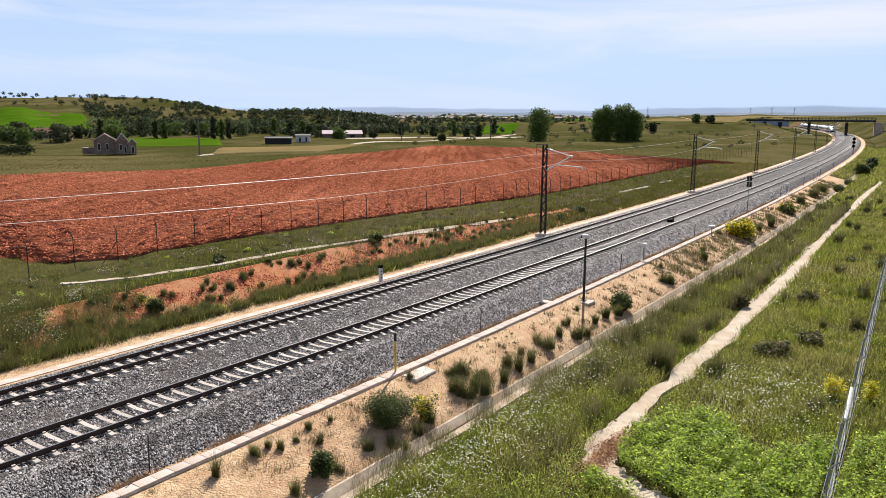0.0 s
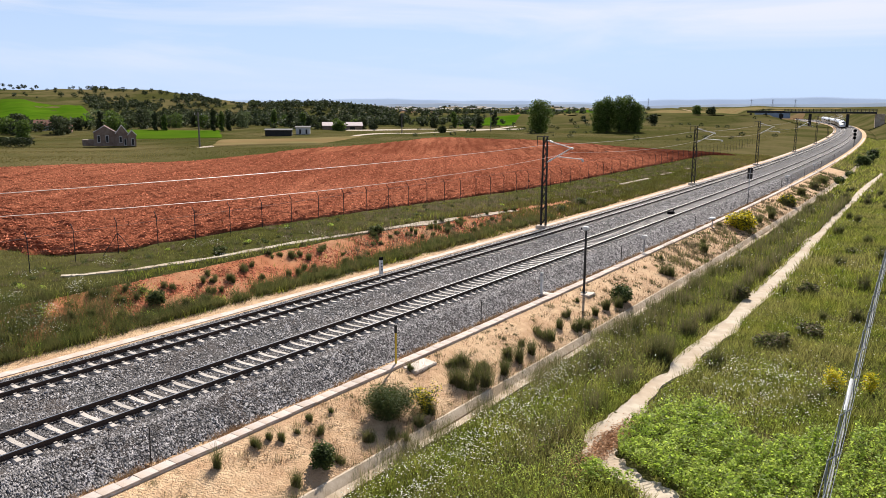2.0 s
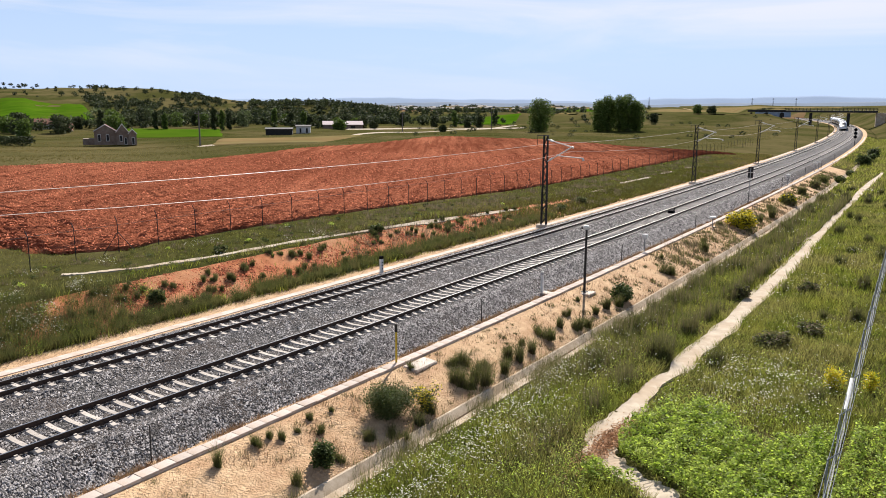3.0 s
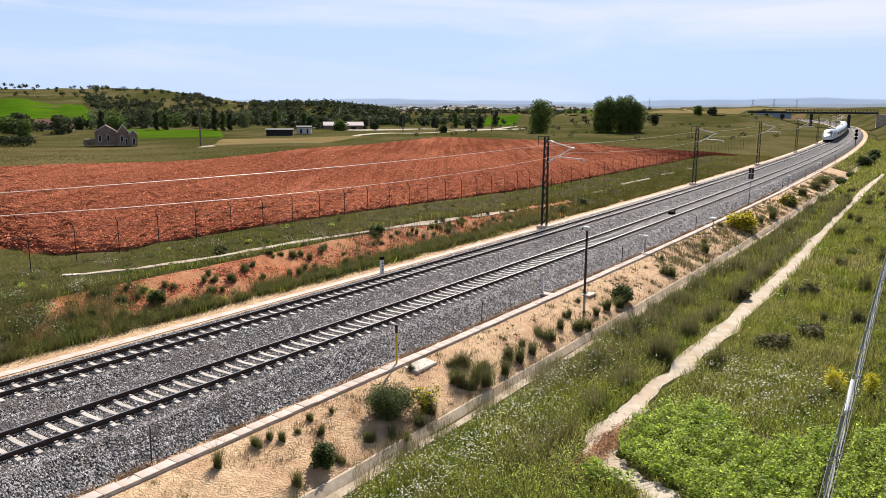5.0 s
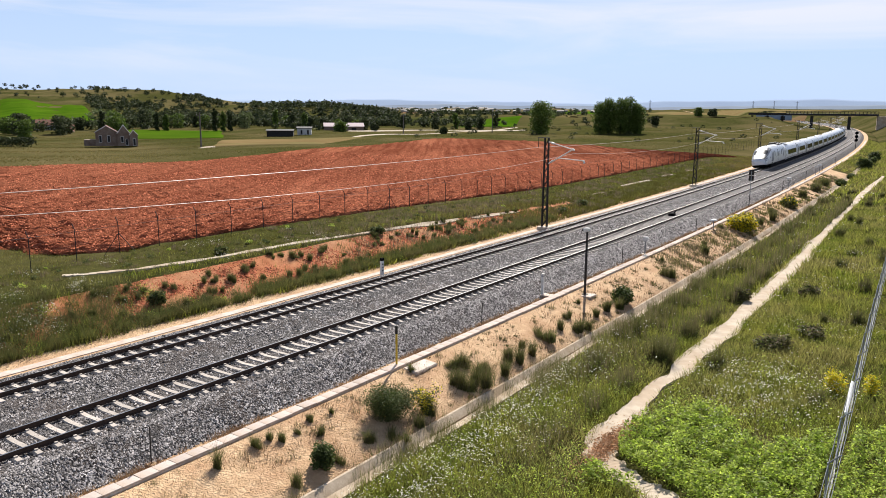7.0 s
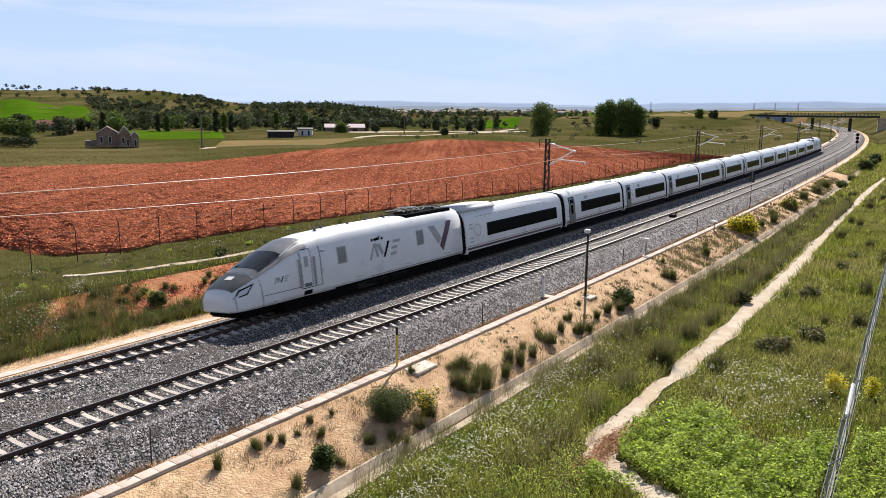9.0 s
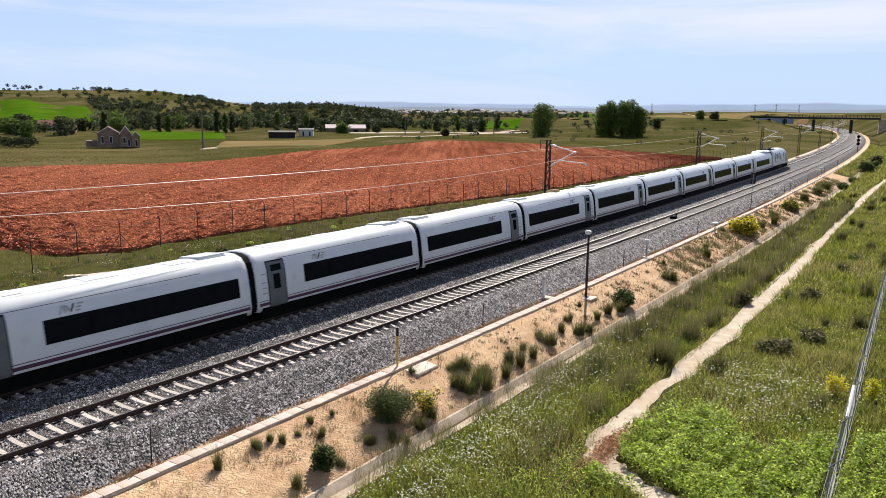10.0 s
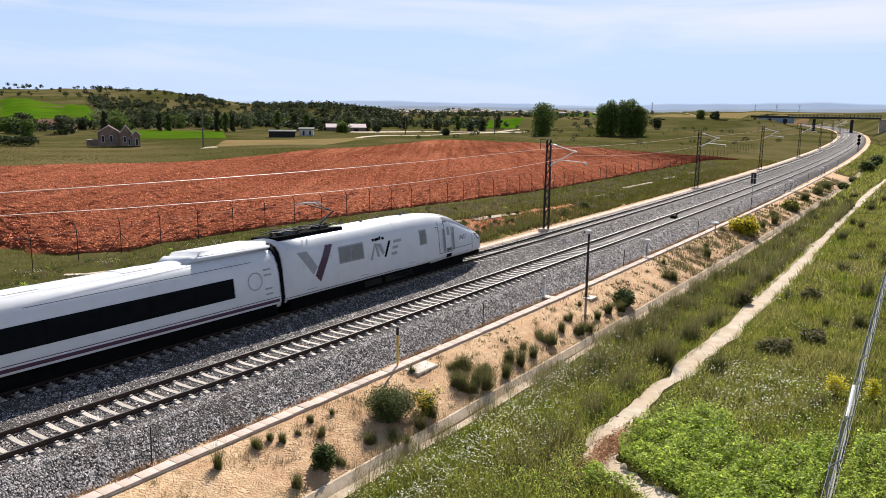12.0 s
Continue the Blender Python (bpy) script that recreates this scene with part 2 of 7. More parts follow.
M_GREENF = mat("young_crop", (0.042, 0.105, 0.005), (0.080, 0.155, 0.009), 0.05, 0.9, 0.3, 4, c3=(0.075, 0.11, 0.012), scale3=0.01, spec=0.0)
M_TAN = mat("dry_stubble", (0.17, 0.125, 0.055), (0.26, 0.18, 0.085), 0.06, 0.9, c3=(0.2, 0.19, 0.08), scale3=0.02, spec=0.0)
M_PATH = mat("pale_concrete_track", (0.49, 0.40, 0.30), (0.64, 0.54, 0.42), 2.2, 0.95, 0.4, 18, c3=(0.42, 0.29, 0.18), scale3=0.5, amount3=0.45, spec=0.15)
M_PINK = mat("faded_pink_roof", (0.46, 0.36, 0.36), (0.60, 0.48, 0.47), 0.8, 0.85)
M_YELLOWF = mat("rape_flower_field", (0.42, 0.36, 0.02), (0.55, 0.48, 0.05), 0.3, 0.9, spec=0.0)
M_OLIVE = mat("olive_pasture", (0.042, 0.052, 0.015), (0.092, 0.092, 0.030), 0.03, 0.9, 0.3, 2, c3=(0.15, 0.115, 0.05), scale3=0.012, amount3=0.6, spec=0.0)
M_BROWNF = mat("brown_fallow", (0.15, 0.085, 0.05), (0.25, 0.15, 0.09), 0.03, 0.9, 0.3, 2, c3=(0.14, 0.12, 0.05), scale3=0.012, spec=0.0)
M_STRAW = mat("seeding_stalks", (0.16, 0.125, 0.075), (0.30, 0.24, 0.15), 2.0, 0.85, island=0.4, spec=0.1, sub=0.4)
M_BLUEW = mat("blue_shed_wall", (0.26, 0.31, 0.38), (0.34, 0.40, 0.48), 0.5, 0.7)


def furrowed(m, angle, dark):
    """Adds long, uneven plough lines and broad darker zones to a soil."""
    n, l = m.node_tree.nodes, m.node_tree.links
    b = n["Principled BSDF"]
    col = b.inputs["Base Color"].links[0].from_socket
    tc = n.new("ShaderNodeTexCoord")
    for scale, along, lo, hi, amount in ((0.75, 0.03, 0.42, 0.62, 0.7), (0.06, 0.2, 0.42, 0.60, 0.6)):
        mp_ = n.new("ShaderNodeMapping")
        mp_.inputs["Rotation"].default_value = (0, 0, angle)
        mp_.inputs["Scale"].default_value = (scale, scale * along, 1)
        tx = n.new("ShaderNodeTexNoise")
        tx.inputs["Scale"].default_value = 1.0
        tx.inputs["Detail"].default_value = 4
        mr = n.new("ShaderNodeMapRange")
        mr.inputs["From Min"].default_value, mr.inputs["From Max"].default_value = lo, hi
        mr.inputs["To Max"].default_value = amount
        mi = n.new("ShaderNodeMix")
        mi.data_type = "RGBA"
        mi.inputs["B"].default_value = (*dark, 1)
        l.new(tc.outputs["Object"], mp_.inputs["Vector"])
        l.new(mp_.outputs[0], tx.inputs["Vector"])
        l.new(tx.outputs["Fac"], mr.inputs["Value"])
        l.new(mr.outputs[0], mi.inputs["Factor"])
        l.new(col, mi.inputs["A"])
        col = mi.outputs["Result"]
    l.new(col, b.inputs["Base Color"])


furrowed(M_FIELD, 0.62, (0.16, 0.046, 0.024))


# ---- mesh helpers ----
def mesh_object(name, verts, faces, material, parent=None, label="", smooth=False):
    me = bpy.data.meshes.new(name)
    me.from_pydata([tuple(v) for v in verts], [], [tuple(f) for f in faces])
    me.update()
    if material:
        for m in material if isinstance(material, (list, tuple)) else [material]:
            me.materials.append(m)
    if smooth:
        me.polygons.foreach_set("use_smooth", [True] * len(me.polygons))
    ob = new(name, me)
    ob.parent = parent
    if label:
        ob["label"] = label
    return ob


def soup(name, verts, tris_per, material, parent=None):
    """A mesh of many separate flat pieces: verts has the shape (pieces, corners, 3)."""
    v = np.asarray(verts, dtype=np.float32)
    n, k = v.shape[0], v.shape[1]
    me = bpy.data.meshes.new(name)
    me.vertices.add(n * k)
    me.vertices.foreach_set("co", v.reshape(-1))
    idx = np.asarray(tris_per, dtype=np.int32)
    m, c = idx.shape
    loops = (idx[None] + (np.arange(n) * k)[:, None, None]).reshape(-1).astype(np.int32)
    me.loops.add(loops.size)
    me.loops.foreach_set("vertex_index", loops)
    me.polygons.add(n * m)
    me.polygons.foreach_set("loop_start", np.arange(0, loops.size, c, dtype=np.int32))
    me.polygons.foreach_set("loop_total", np.full(n * m, c, dtype=np.int32))
    me.materials.append(material)
    me.update(calc_edges=True)
    ob = new(name, me)
    ob.parent = parent
    return ob


def part(name, bm, material, parent, label="", bevel=0.0, smooth=False):
    if bevel:
        bmesh.ops.bevel(bm, geom=[e for e in bm.edges if len(e.link_faces) == 2 and e.calc_face_angle(0) > 0.6], offset=bevel, segments=2, affect="EDGES")
    me = bpy.data.meshes.new(name)
    bm.to_mesh(me)
    bm.free()
    me.materials.append(material)
    if smooth:
        me.polygons.foreach_set("use_smooth", [True] * len(me.polygons))
    ob = new(name, me)
    ob.parent = parent
    if label:
        ob["label"] = label
    return ob


def box(bm, x0, x1, y0, y1, z0, z1):
    r = bmesh.ops.create_cube(bm, size=1)
    for v in r["verts"]:
        v.co = Vector(((x0 + x1) / 2 + v.co.x * (x1 - x0), (y0 + y1) / 2 + v.co.y * (y1 - y0), (z0 + z1) / 2 + v.co.z * (z1 - z0)))
    return r["verts"]


def rod(bm, a, b, r0, r1=None, seg=8):
    a, b = Vector(a), Vector(b)
    r = bmesh.ops.create_cone(bm, cap_ends=True, segments=seg, radius1=r0, radius2=r0 if r1 is None else r1, depth=(b - a).length)
    m = Matrix.Translation((a + b) / 2) @ (b - a).to_track_quat("Z", "Y").to_matrix().to_4x4()
    bmesh.ops.transform(bm, matrix=m, verts=r["verts"])
    return r["verts"]


def bms():
    return bmesh.new()


def thing(name, m, label, category, group="", kind=""):
    e = new(name)
    e.matrix_basis = m
    return tagged(e, label, category, group, kind)


# ---- the line of the railway: s along it, u to its right, z above the rails ----
S_ARR = np.arange(-260.0, 5600.0, 1.0)


def _line():
    s = np.clip(S_ARR, -60, 520) / 100
    th = 0.61196 - 0.037579 * s + 0.0081192 * s * s / 2 - 0.005048 * s ** 3 / 6
    k_end = (-0.037579 + 0.0081192 * 5.2 - 0.005048 * 5.2 ** 2 / 2) / 100
    th = th + np.clip(S_ARR - 520, 0, 240) * k_end
    dx, dy = np.sin(th), np.cos(th)
    x = np.concatenate([[0], np.cumsum((dx[1:] + dx[:-1]) / 2)])
    y = np.concatenate([[0], np.cumsum((dy[1:] + dy[:-1]) / 2)])
    i = int(np.argmin(np.abs(S_ARR)))
    return x - x[i] - 10.746, y - y[i] + 24.815, th


LX, LY, LT = _line()
GAP = 4.815                       # between the two tracks' centres
CANT_F, CANT_N = 0.108, 0.03      # slopes of the two canted tracks


def heading(s):
    return np.interp(s, S_ARR, LT)


def at(s, u, wide=False):
    x, y, t = np.interp(s, S_ARR, LX), np.interp(s, S_ARR, LY), np.interp(s, S_ARR, LT)
    if wide:
        w = np.clip((np.abs(u) - 60) / 500, 0, 1)
        t = t * (1 - w) + 0.55 * w
    return x + u * np.cos(t), y - u * np.sin(t)


def su_of(x, y):
    x, y = np.atleast_1d(np.asarray(x, float)), np.atleast_1d(np.asarray(y, float))
    s = np.zeros_like(x)
    for _ in range(12):
        t = np.interp(s, S_ARR, LT)
        px, py = np.interp(s, S_ARR, LX), np.interp(s, S_ARR, LY)
        s = np.clip(s + (x - px) * np.sin(t) + (y - py) * np.cos(t), -250, 5500)
    t = np.interp(s, S_ARR, LT)
    px, py = np.interp(s, S_ARR, LX), np.interp(s, S_ARR, LY)
    return s, (x - px) * np.cos(t) - (y - py) * np.sin(t)


def step(a, b, x):
    t = np.clip((x - a) / (b - a), 0, 1)
    return t * t * (3 - 2 * t)


PU = [-120, -60, -21, -14.5, -13.2, -9.7, -8.7, 3.2, 4.35, 7.55, 7.62, 8.25, 8.35, 9.3, 12.4, 13.9, 20, 32, 80]
PZ = [0.1, 0.9, 1.0, 1.0, 0.85, -0.60, -0.72, -0.95, -0.86, -1.64, -1.9, -1.9, -1.75, -1.58, -1.55, -1.5, -1.4, -0.9, 0.0]


def waves(x, y):
    return (np.sin(x * 0.031 + 1.3) * np.cos(y * 0.027) + 0.5 * np.sin(x * 0.083 + y * 0.061) + 0.25 * np.sin(x * 0.21 - y * 0.17 + 2))


def ground_z(x, y, s=None, u=None):
    """Height of the ground."""
    x, y = np.asarray(x, float), np.asarray(y, float)
    if s is None:
        s, u = su_of(x.ravel(), y.ravel())
        s, u = s.reshape(x.shape), u.reshape(x.shape)
    z = np.interp(u, PU, PZ)
    low = np.interp(u, [-120, -20, -14, -9.7, -8.7, 80], [0.0, 0.0, -0.38, -0.66, -0.72, -0.7])
    z = np.where(u < -8.7, z + (low - z) * step(22, 82, s), z)
    z = z + 7.0 * step(230, 440, s) * step(6, 26, u) + 5.0 * step(380, 450, s) * step(12, 40, -u - 4.8) * (1 - step(470, 560, s))
    r, az = np.hypot(x, y), np.degrees(np.arctan2(x, y))
    z = z + 0.5 * waves(x, y) * step(60, 180, r) * step(25, 70, np.abs(u))
    # wooded hill on one side, fading out towards the open plain
    top = np.interp(az, [-60, -22, -19.8, -17.5, -16, -14, -12, -10], [21, 20.5, 19.5, 14.5, 11, 7.5, 3.5, 0])
    rough = 1 + 0.025 * np.sin(az * 2.1) + 0.015 * np.sin(az * 5.3 + 1)
    z = z + top * rough * step(370, 820, r + 12 * np.sin(az * 1.7))
    z = z + 5.0 * np.exp(-((az + 9) / 3.6) ** 2) * step(420, 620, r) * (1 - step(700, 1100, r))
    # distant ridges and swells
    z = z + step(1500, 2500, r) * (3 + 3 * np.sin(az * 0.9) + 2 * np.sin(az * 2.3 + 1)) * (1 - step(2800, 3300, r))
    z = z + step(2600, 3400, r) * 4
    return z


# ---- ground ----
def spaced(*spans):
    out = [np.arange(a, b, d) for a, b, d in spans]
    return np.concatenate(out)


def geo(a, b, n):
    return np.geomspace(a, b, n)


def build_ground():
    s = np.concatenate([spaced((-250, -20, 10), (-20, 130, 1.0), (130, 330, 4), (330, 640, 8)), 640 + geo(8, 4900, 46)])
    mid = np.array(sorted(set(PU[2:17]) | set(np.arange(-20, -9.7, 0.7).round(2)) | set(np.arange(9.6, 32, 0.8).round(2)) | {5.0, 5.8, 6.6}))
    u = np.concatenate([-geo(21.6, 5200, 80)[::-1], mid, geo(33, 3000, 46)])
    S, U = np.meshgrid(s, u, indexing="ij")
    X, Y = at(S, U, True)
    Z = ground_z(X, Y, S, U)
    rs = np.random.RandomState(3)
    bumpy = ((U > 9.4) & (U < 60)) | ((U < -8.8) & (U > -40)) | ((U > 4.6) & (U < 7.4))
    Z = Z + bumpy * rs.normal(0, 0.035, Z.shape)
    ns, nu = Z.shape
    idx = np.arange(ns * nu).reshape(ns, nu)
    quads = np.stack([idx[:-1, :-1], idx[1:, :-1], idx[1:, 1:], idx[:-1, 1:]], -1).reshape(-1, 4)[:, ::-1]
    um = ((U[:-1, :-1] + U[1:, 1:]) / 2).reshape(-1)
    sm = ((S[:-1, :-1] + S[1:, 1:]) / 2).reshape(-1)
    mi = np.zeros(len(quads), int)
    mi[(um > -9.7) & (um < 9.3)] = 1
    mi[um > 8.0] = 0
    mi[(um > 7.55) & (um < 8.0) & (sm < 220)] = 3
    mi[(um > 4.2) & (sm > 140)] = 0
    mi[(um < -9.7) & (um > -13.0) & (sm < 62)] = 2
    mi[(um < -8.6) & (um > -9.8) & (sm > 150)] = 0
    ob = mesh_object("ground", np.stack([X, Y, Z], -1).reshape(-1, 3), quads, [M_GRASS, M_SAND, M_BANK, M_DRAIN])
    ob.data.polygons.foreach_set("material_index", mi.astype(np.int32))
    ob.data.polygons.foreach_set("use_smooth", [True] * len(quads))
    tagged(ob, "green meadow ground with sandy railway slopes", "ground", kind="structure")


build_ground()


def strip(name, s0, s1, ds, profile, material, label, category, lift=0.0, cap=True, jit=None):
    """A long body swept along the railway; profile is a closed loop of (u, z)."""
    ss = np.arange(s0, s1 + ds / 2, ds)
    n = len(profile)
    V, F = [], []
    for i, s in enumerate(ss):
        off = jit(s) if jit else 0.0
        for u, z in profile:
            x, y = at(s, u + off)
            V.append((float(x), float(y), z + lift))
    for i in range(len(ss) - 1):
        for j in range(n):
            k = (j + 1) % n
            F.append((i * n + j, i * n + k, (i + 1) * n + k, (i + 1) * n + j))
    if cap:
        F.append(tuple(range(n))[::-1])
        F.append(tuple((len(ss) - 1) * n + j for j in range(n)))
    return tagged(mesh_object(name, V, F, material), label, category, kind="structure")


BAL_U = [3.05, 1.95, 0.0, -1.75, -2.6, -3.25, -4.815, -6.2, -6.75, -7.65]
BAL_Z = [-0.93, -0.21, -0.245, -0.30, -0.27, -0.10, -0.26, -0.39, -0.42, -0.74]


def ballast_z(u):
    return np.interp(-np.asarray(u), [-v for v in BAL_U], BAL_Z)


def build_ballast():
    rs = np.random.RandomState(5)
    for k, (s0, s1, ds) in enumerate(((-60, 60, 0.5), (60, 760, 4.0))):
        s = np.arange(s0, s1 + ds / 2, ds)
        u = np.array(sorted(set(BAL_U) | set(np.arange(-7.4, 3.3, 0.4 if k == 0 else 1.4).round(2))))
        S, U = np.meshgrid(s, u, indexing="ij")
        X, Y = at(S, U)
        Z = ballast_z(U)
        if k == 0:
            Z = Z + rs.normal(0, 0.02, Z.shape)
        Z[:, 0] = Z[:, -1] = -1.1
        ns, nu = Z.shape
        idx = np.arange(ns * nu).reshape(ns, nu)
        q = np.stack([idx[:-1, :-1], idx[1:, :-1], idx[1:, 1:], idx[:-1, 1:]], -1).reshape(-1, 4)[:, ::-1]
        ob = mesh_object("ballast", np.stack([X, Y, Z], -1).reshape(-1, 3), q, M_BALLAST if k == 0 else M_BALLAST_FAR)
        tagged(ob, "grey crushed-stone ballast bed under the tracks", "ballast", kind="structure")
    # loose stones lying proud of the bed, nearest stretch
    n = 175000
    s = -8 + 125 * rs.rand(n) ** 1.9
    u = rs.uniform(-7.6, 3.08, n)
    u = np.where(rs.rand(n) < 0.25, rs.uniform(1.7, 3.15, n), u)
    clear = ((np.abs(u) < 1.32) | (np.abs(u + GAP) < 1.32)) & (rs.rand(n) < np.clip(0.35 + s / 90, 0.35, 0.95))
    clear |= rs.rand(n) > np.interp(s, [35, 115], [1.0, 0.0])
    s, u = s[~clear], u[~clear]
    n = len(s)
    X, Y = at(s, u)
    Z = ballast_z(u) + rs.uniform(-0.015, 0.035, n)
    d = rs.normal(size=(n, 6, 3))
    base = np.array([[1, 0, 0], [-1, 0, 0], [0, 1, 0], [0, -1, 0], [0, 0, 1], [0, 0, -1]], float)
    a = rs.rand(n) * 6.283
    size = rs.uniform(0.024, 0.05, n) * (1 + np.clip(s, 0, 170) / 75)
    p = (base[None] * rs.uniform(0.7, 1.3, (n, 6, 1)) + 0.2 * d) * size[:, None, None]
    p[..., 2] *= 0.75
    ca, sa = np.cos(a)[:, None], np.sin(a)[:, None]
    px = p[..., 0] * ca - p[..., 1] * sa + X[:, None]
    py = p[..., 0] * sa + p[..., 1] * ca + Y[:, None]
    pz = p[..., 2] + Z[:, None]
    tri = [[0, 2, 4], [2, 1, 4], [1, 3, 4], [3, 0, 4]]
    low = np.stack([px, py, pz], -1)[:, :5]
    low[:, :4, 2] -= 0.4 * size[:, None]
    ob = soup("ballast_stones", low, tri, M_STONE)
    tagged(ob, "loose grey ballast stones beside the rails", "gravel", kind="stuff")


build_ballast()
# concrete cable troughs on both sides and the drain wall below the slope
strip("cable_trough", -60, 300, 1.0, [(3.6, -1.1), (4.0, -1.1), (4.0, -0.82), (3.6, -0.82)], M_CONC, "pale concrete cable trough along the ballast foot", "cable trough")
strip("cable_trough", -60, 420, 1.0, [(-8.5, -1.1), (-7.95, -1.1), (-7.95, -0.70), (-8.5, -0.70)], M_LID, "earth-stained concrete cable trough beyond the far rail", "cable trough")
strip("drain_wall", -12, 210, 1.0, [(7.46, -2.05), (7.84, -2.05), (7.80, -1.80), (7.55, -1.57), (7.46, -1.57)], M_DRAIN, "low earth-stained concrete drain wall at the foot of the slope", "drain")


# ---- tracks ----
def rail_profile():
    return [(-0.07, -0.172), (0.07, -0.172), (0.07, -0.160), (0.012, -0.140), (0.009, -0.050), (0.036, -0.038), (0.036, -0.004),
            (0.030, 0.0), (-0.030, 0.0), (-0.036, -0.004), (-0.036, -0.038), (-0.009, -0.050), (-0.012, -0.140), (-0.07, -0.160)]


def build_track(name, uc, gauge, cant, label):
    th = thing(name, Matrix.Identity(4), label, "railway track", kind="")
    ss = np.concatenate([np.arange(-60, 130, 2.0), np.arange(130, 761, 5.0)])
    prof = rail_profile()
    n = len(prof)
    for side in (-1, 1):
        V, F, mi = [], [], []
        for s in ss:
            for du, z in prof:
                uu = side * gauge / 2 + du
                x, y = at(s, uc + uu)
                V.append((float(x), float(y), z + uu * cant))
        for i in range(len(ss) - 1):
            for j in range(n):
                k = (j + 1) % n
                F.append((i * n + j, i * n + k, (i + 1) * n + k, (i + 1) * n + j))
                mi.append(1 if j == 7 else 0)
        r = mesh_object("rail", V, F, [M_RAIL, M_RAILTOP], th, "rusty steel rail with a worn bright head")
        r.data.polygons.foreach_set("material_index", mi)
    # one sleeper: tapered concrete block, dipped between the rails, with four clips
    L = 1.24
    bm = bms()
    xs = [-L, -gauge / 2 - 0.2, -gauge / 2 + 0.2, -0.35, 0.35, gauge / 2 - 0.2, gauge / 2 + 0.2, L]
    tops = [-0.20, -0.172, -0.172, -0.205, -0.205, -0.172, -0.172, -0.20]
    rows = []
    for x, t in zip(xs, tops):
        rows.append([bm.verts.new((x, -0.15, -0.36)), bm.verts.new((x, 0.15, -0.36)), bm.verts.new((x, 0.085, t)), bm.verts.new((x, -0.085, t))])
    for a, b in zip(rows, rows[1:]):
        for j in range(4):
            bm.faces.new((a[j], b[j], b[(j + 1) % 4], a[(j + 1) % 4]))
    bm.faces.new(rows[0][::-1])
    bm.faces.new(rows[-1])
    for sx in (-1, 1):
        for d in (-0.12, 0.12):
            box(bm, sx * gauge / 2 + d - 0.035, sx * gauge / 2 + d + 0.035, -0.05, 0.05, -0.175, -0.125)
    bmesh.ops.recalc_face_normals(bm, faces=bm.faces)
    me = bpy.data.meshes.new("sleeper")
    bm.to_mesh(me)
    bm.free()
    me.materials.append(M_SLEEPER)
    first = -4.36 - 0.6 * 6
    rnd = random.Random(uc)
    vs = np.array([v.co[:] for v in me.vertices])
    fs = [tuple(p.vertices) for p in me.polygons]
    V, F = [], []
    for i in range(700):
        s = first + 0.6 * i
        x, y = at(s, uc)
        m = pose(float(x), float(y), 0, 0, -math.degrees(math.atan(cant)), -math.degrees(float(heading(s))) + rnd.uniform(-0.4, 0.4))
        if i < 290:
            ob = new("sleeper", me)
            ob.parent = th
            ob.matrix_basis = m
        else:
            R = np.array(m)
            o = len(V)
            V.extend((vs @ R[:3, :3].T + R[:3, 3]).tolist())
            F.extend(tuple(o + k for k in f) for f in fs)
    tagged(mesh_object("far_sleepers", V, F, M_SLEEPER, th), kind="stuff")
    return th


build_track("railway_track", 0.0, 1.738, CANT_N, "broad-gauge railway track with rusty rails on concrete sleepers")
build_track("railway_track", -GAP, 1.507, CANT_F, "canted electrified railway track on concrete sleepers")


def trough_lids():
    """The cover slabs of the near cable trough, laid end to end."""
    owner = [o for o in scene.objects if o.name == "cable_trough"][0]
    bm = bms()
    box(bm, -0.22, 0.22, -0.297, 0.297, 0.0, 0.05)
    bmesh.ops.bevel(bm, geom=bm.edges[:], offset=0.008, segments=1, affect="EDGES")
    me = bpy.data.meshes.new("cover_slab")
    bm.to_mesh(me)
    bm.free()
    me.materials.append(M_LID)
    rnd = random.Random(8)
    for i in range(280):
        s = -8 + 0.6 * i
        x, y = at(s, 3.8 + rnd.uniform(-0.015, 0.015))
        ob = new("cover_slab", me)
        ob.parent = owner
        ob.matrix_basis = pose(float(x), float(y), -0.817 + rnd.uniform(0, 0.014), rnd.uniform(-0.6, 0.6), rnd.uniform(-1.2, 1.2), -math.degrees(float(heading(s))) + rnd.uniform(-1.0, 1.0))


trough_lids()


# ---- the train ----
PROFILE = [(0.93, 0.0), (1.0, 0.10), (1.0, 0.35), (0.995, 0.58), (0.965, 0.72), (0.90, 0.83), (0.76, 0.925), (0.52, 0.975), (0.25, 0.995), (0.0, 1.0)]
PF = [p[1] for p in PROFILE]
PX = [p[0] for p in PROFILE]


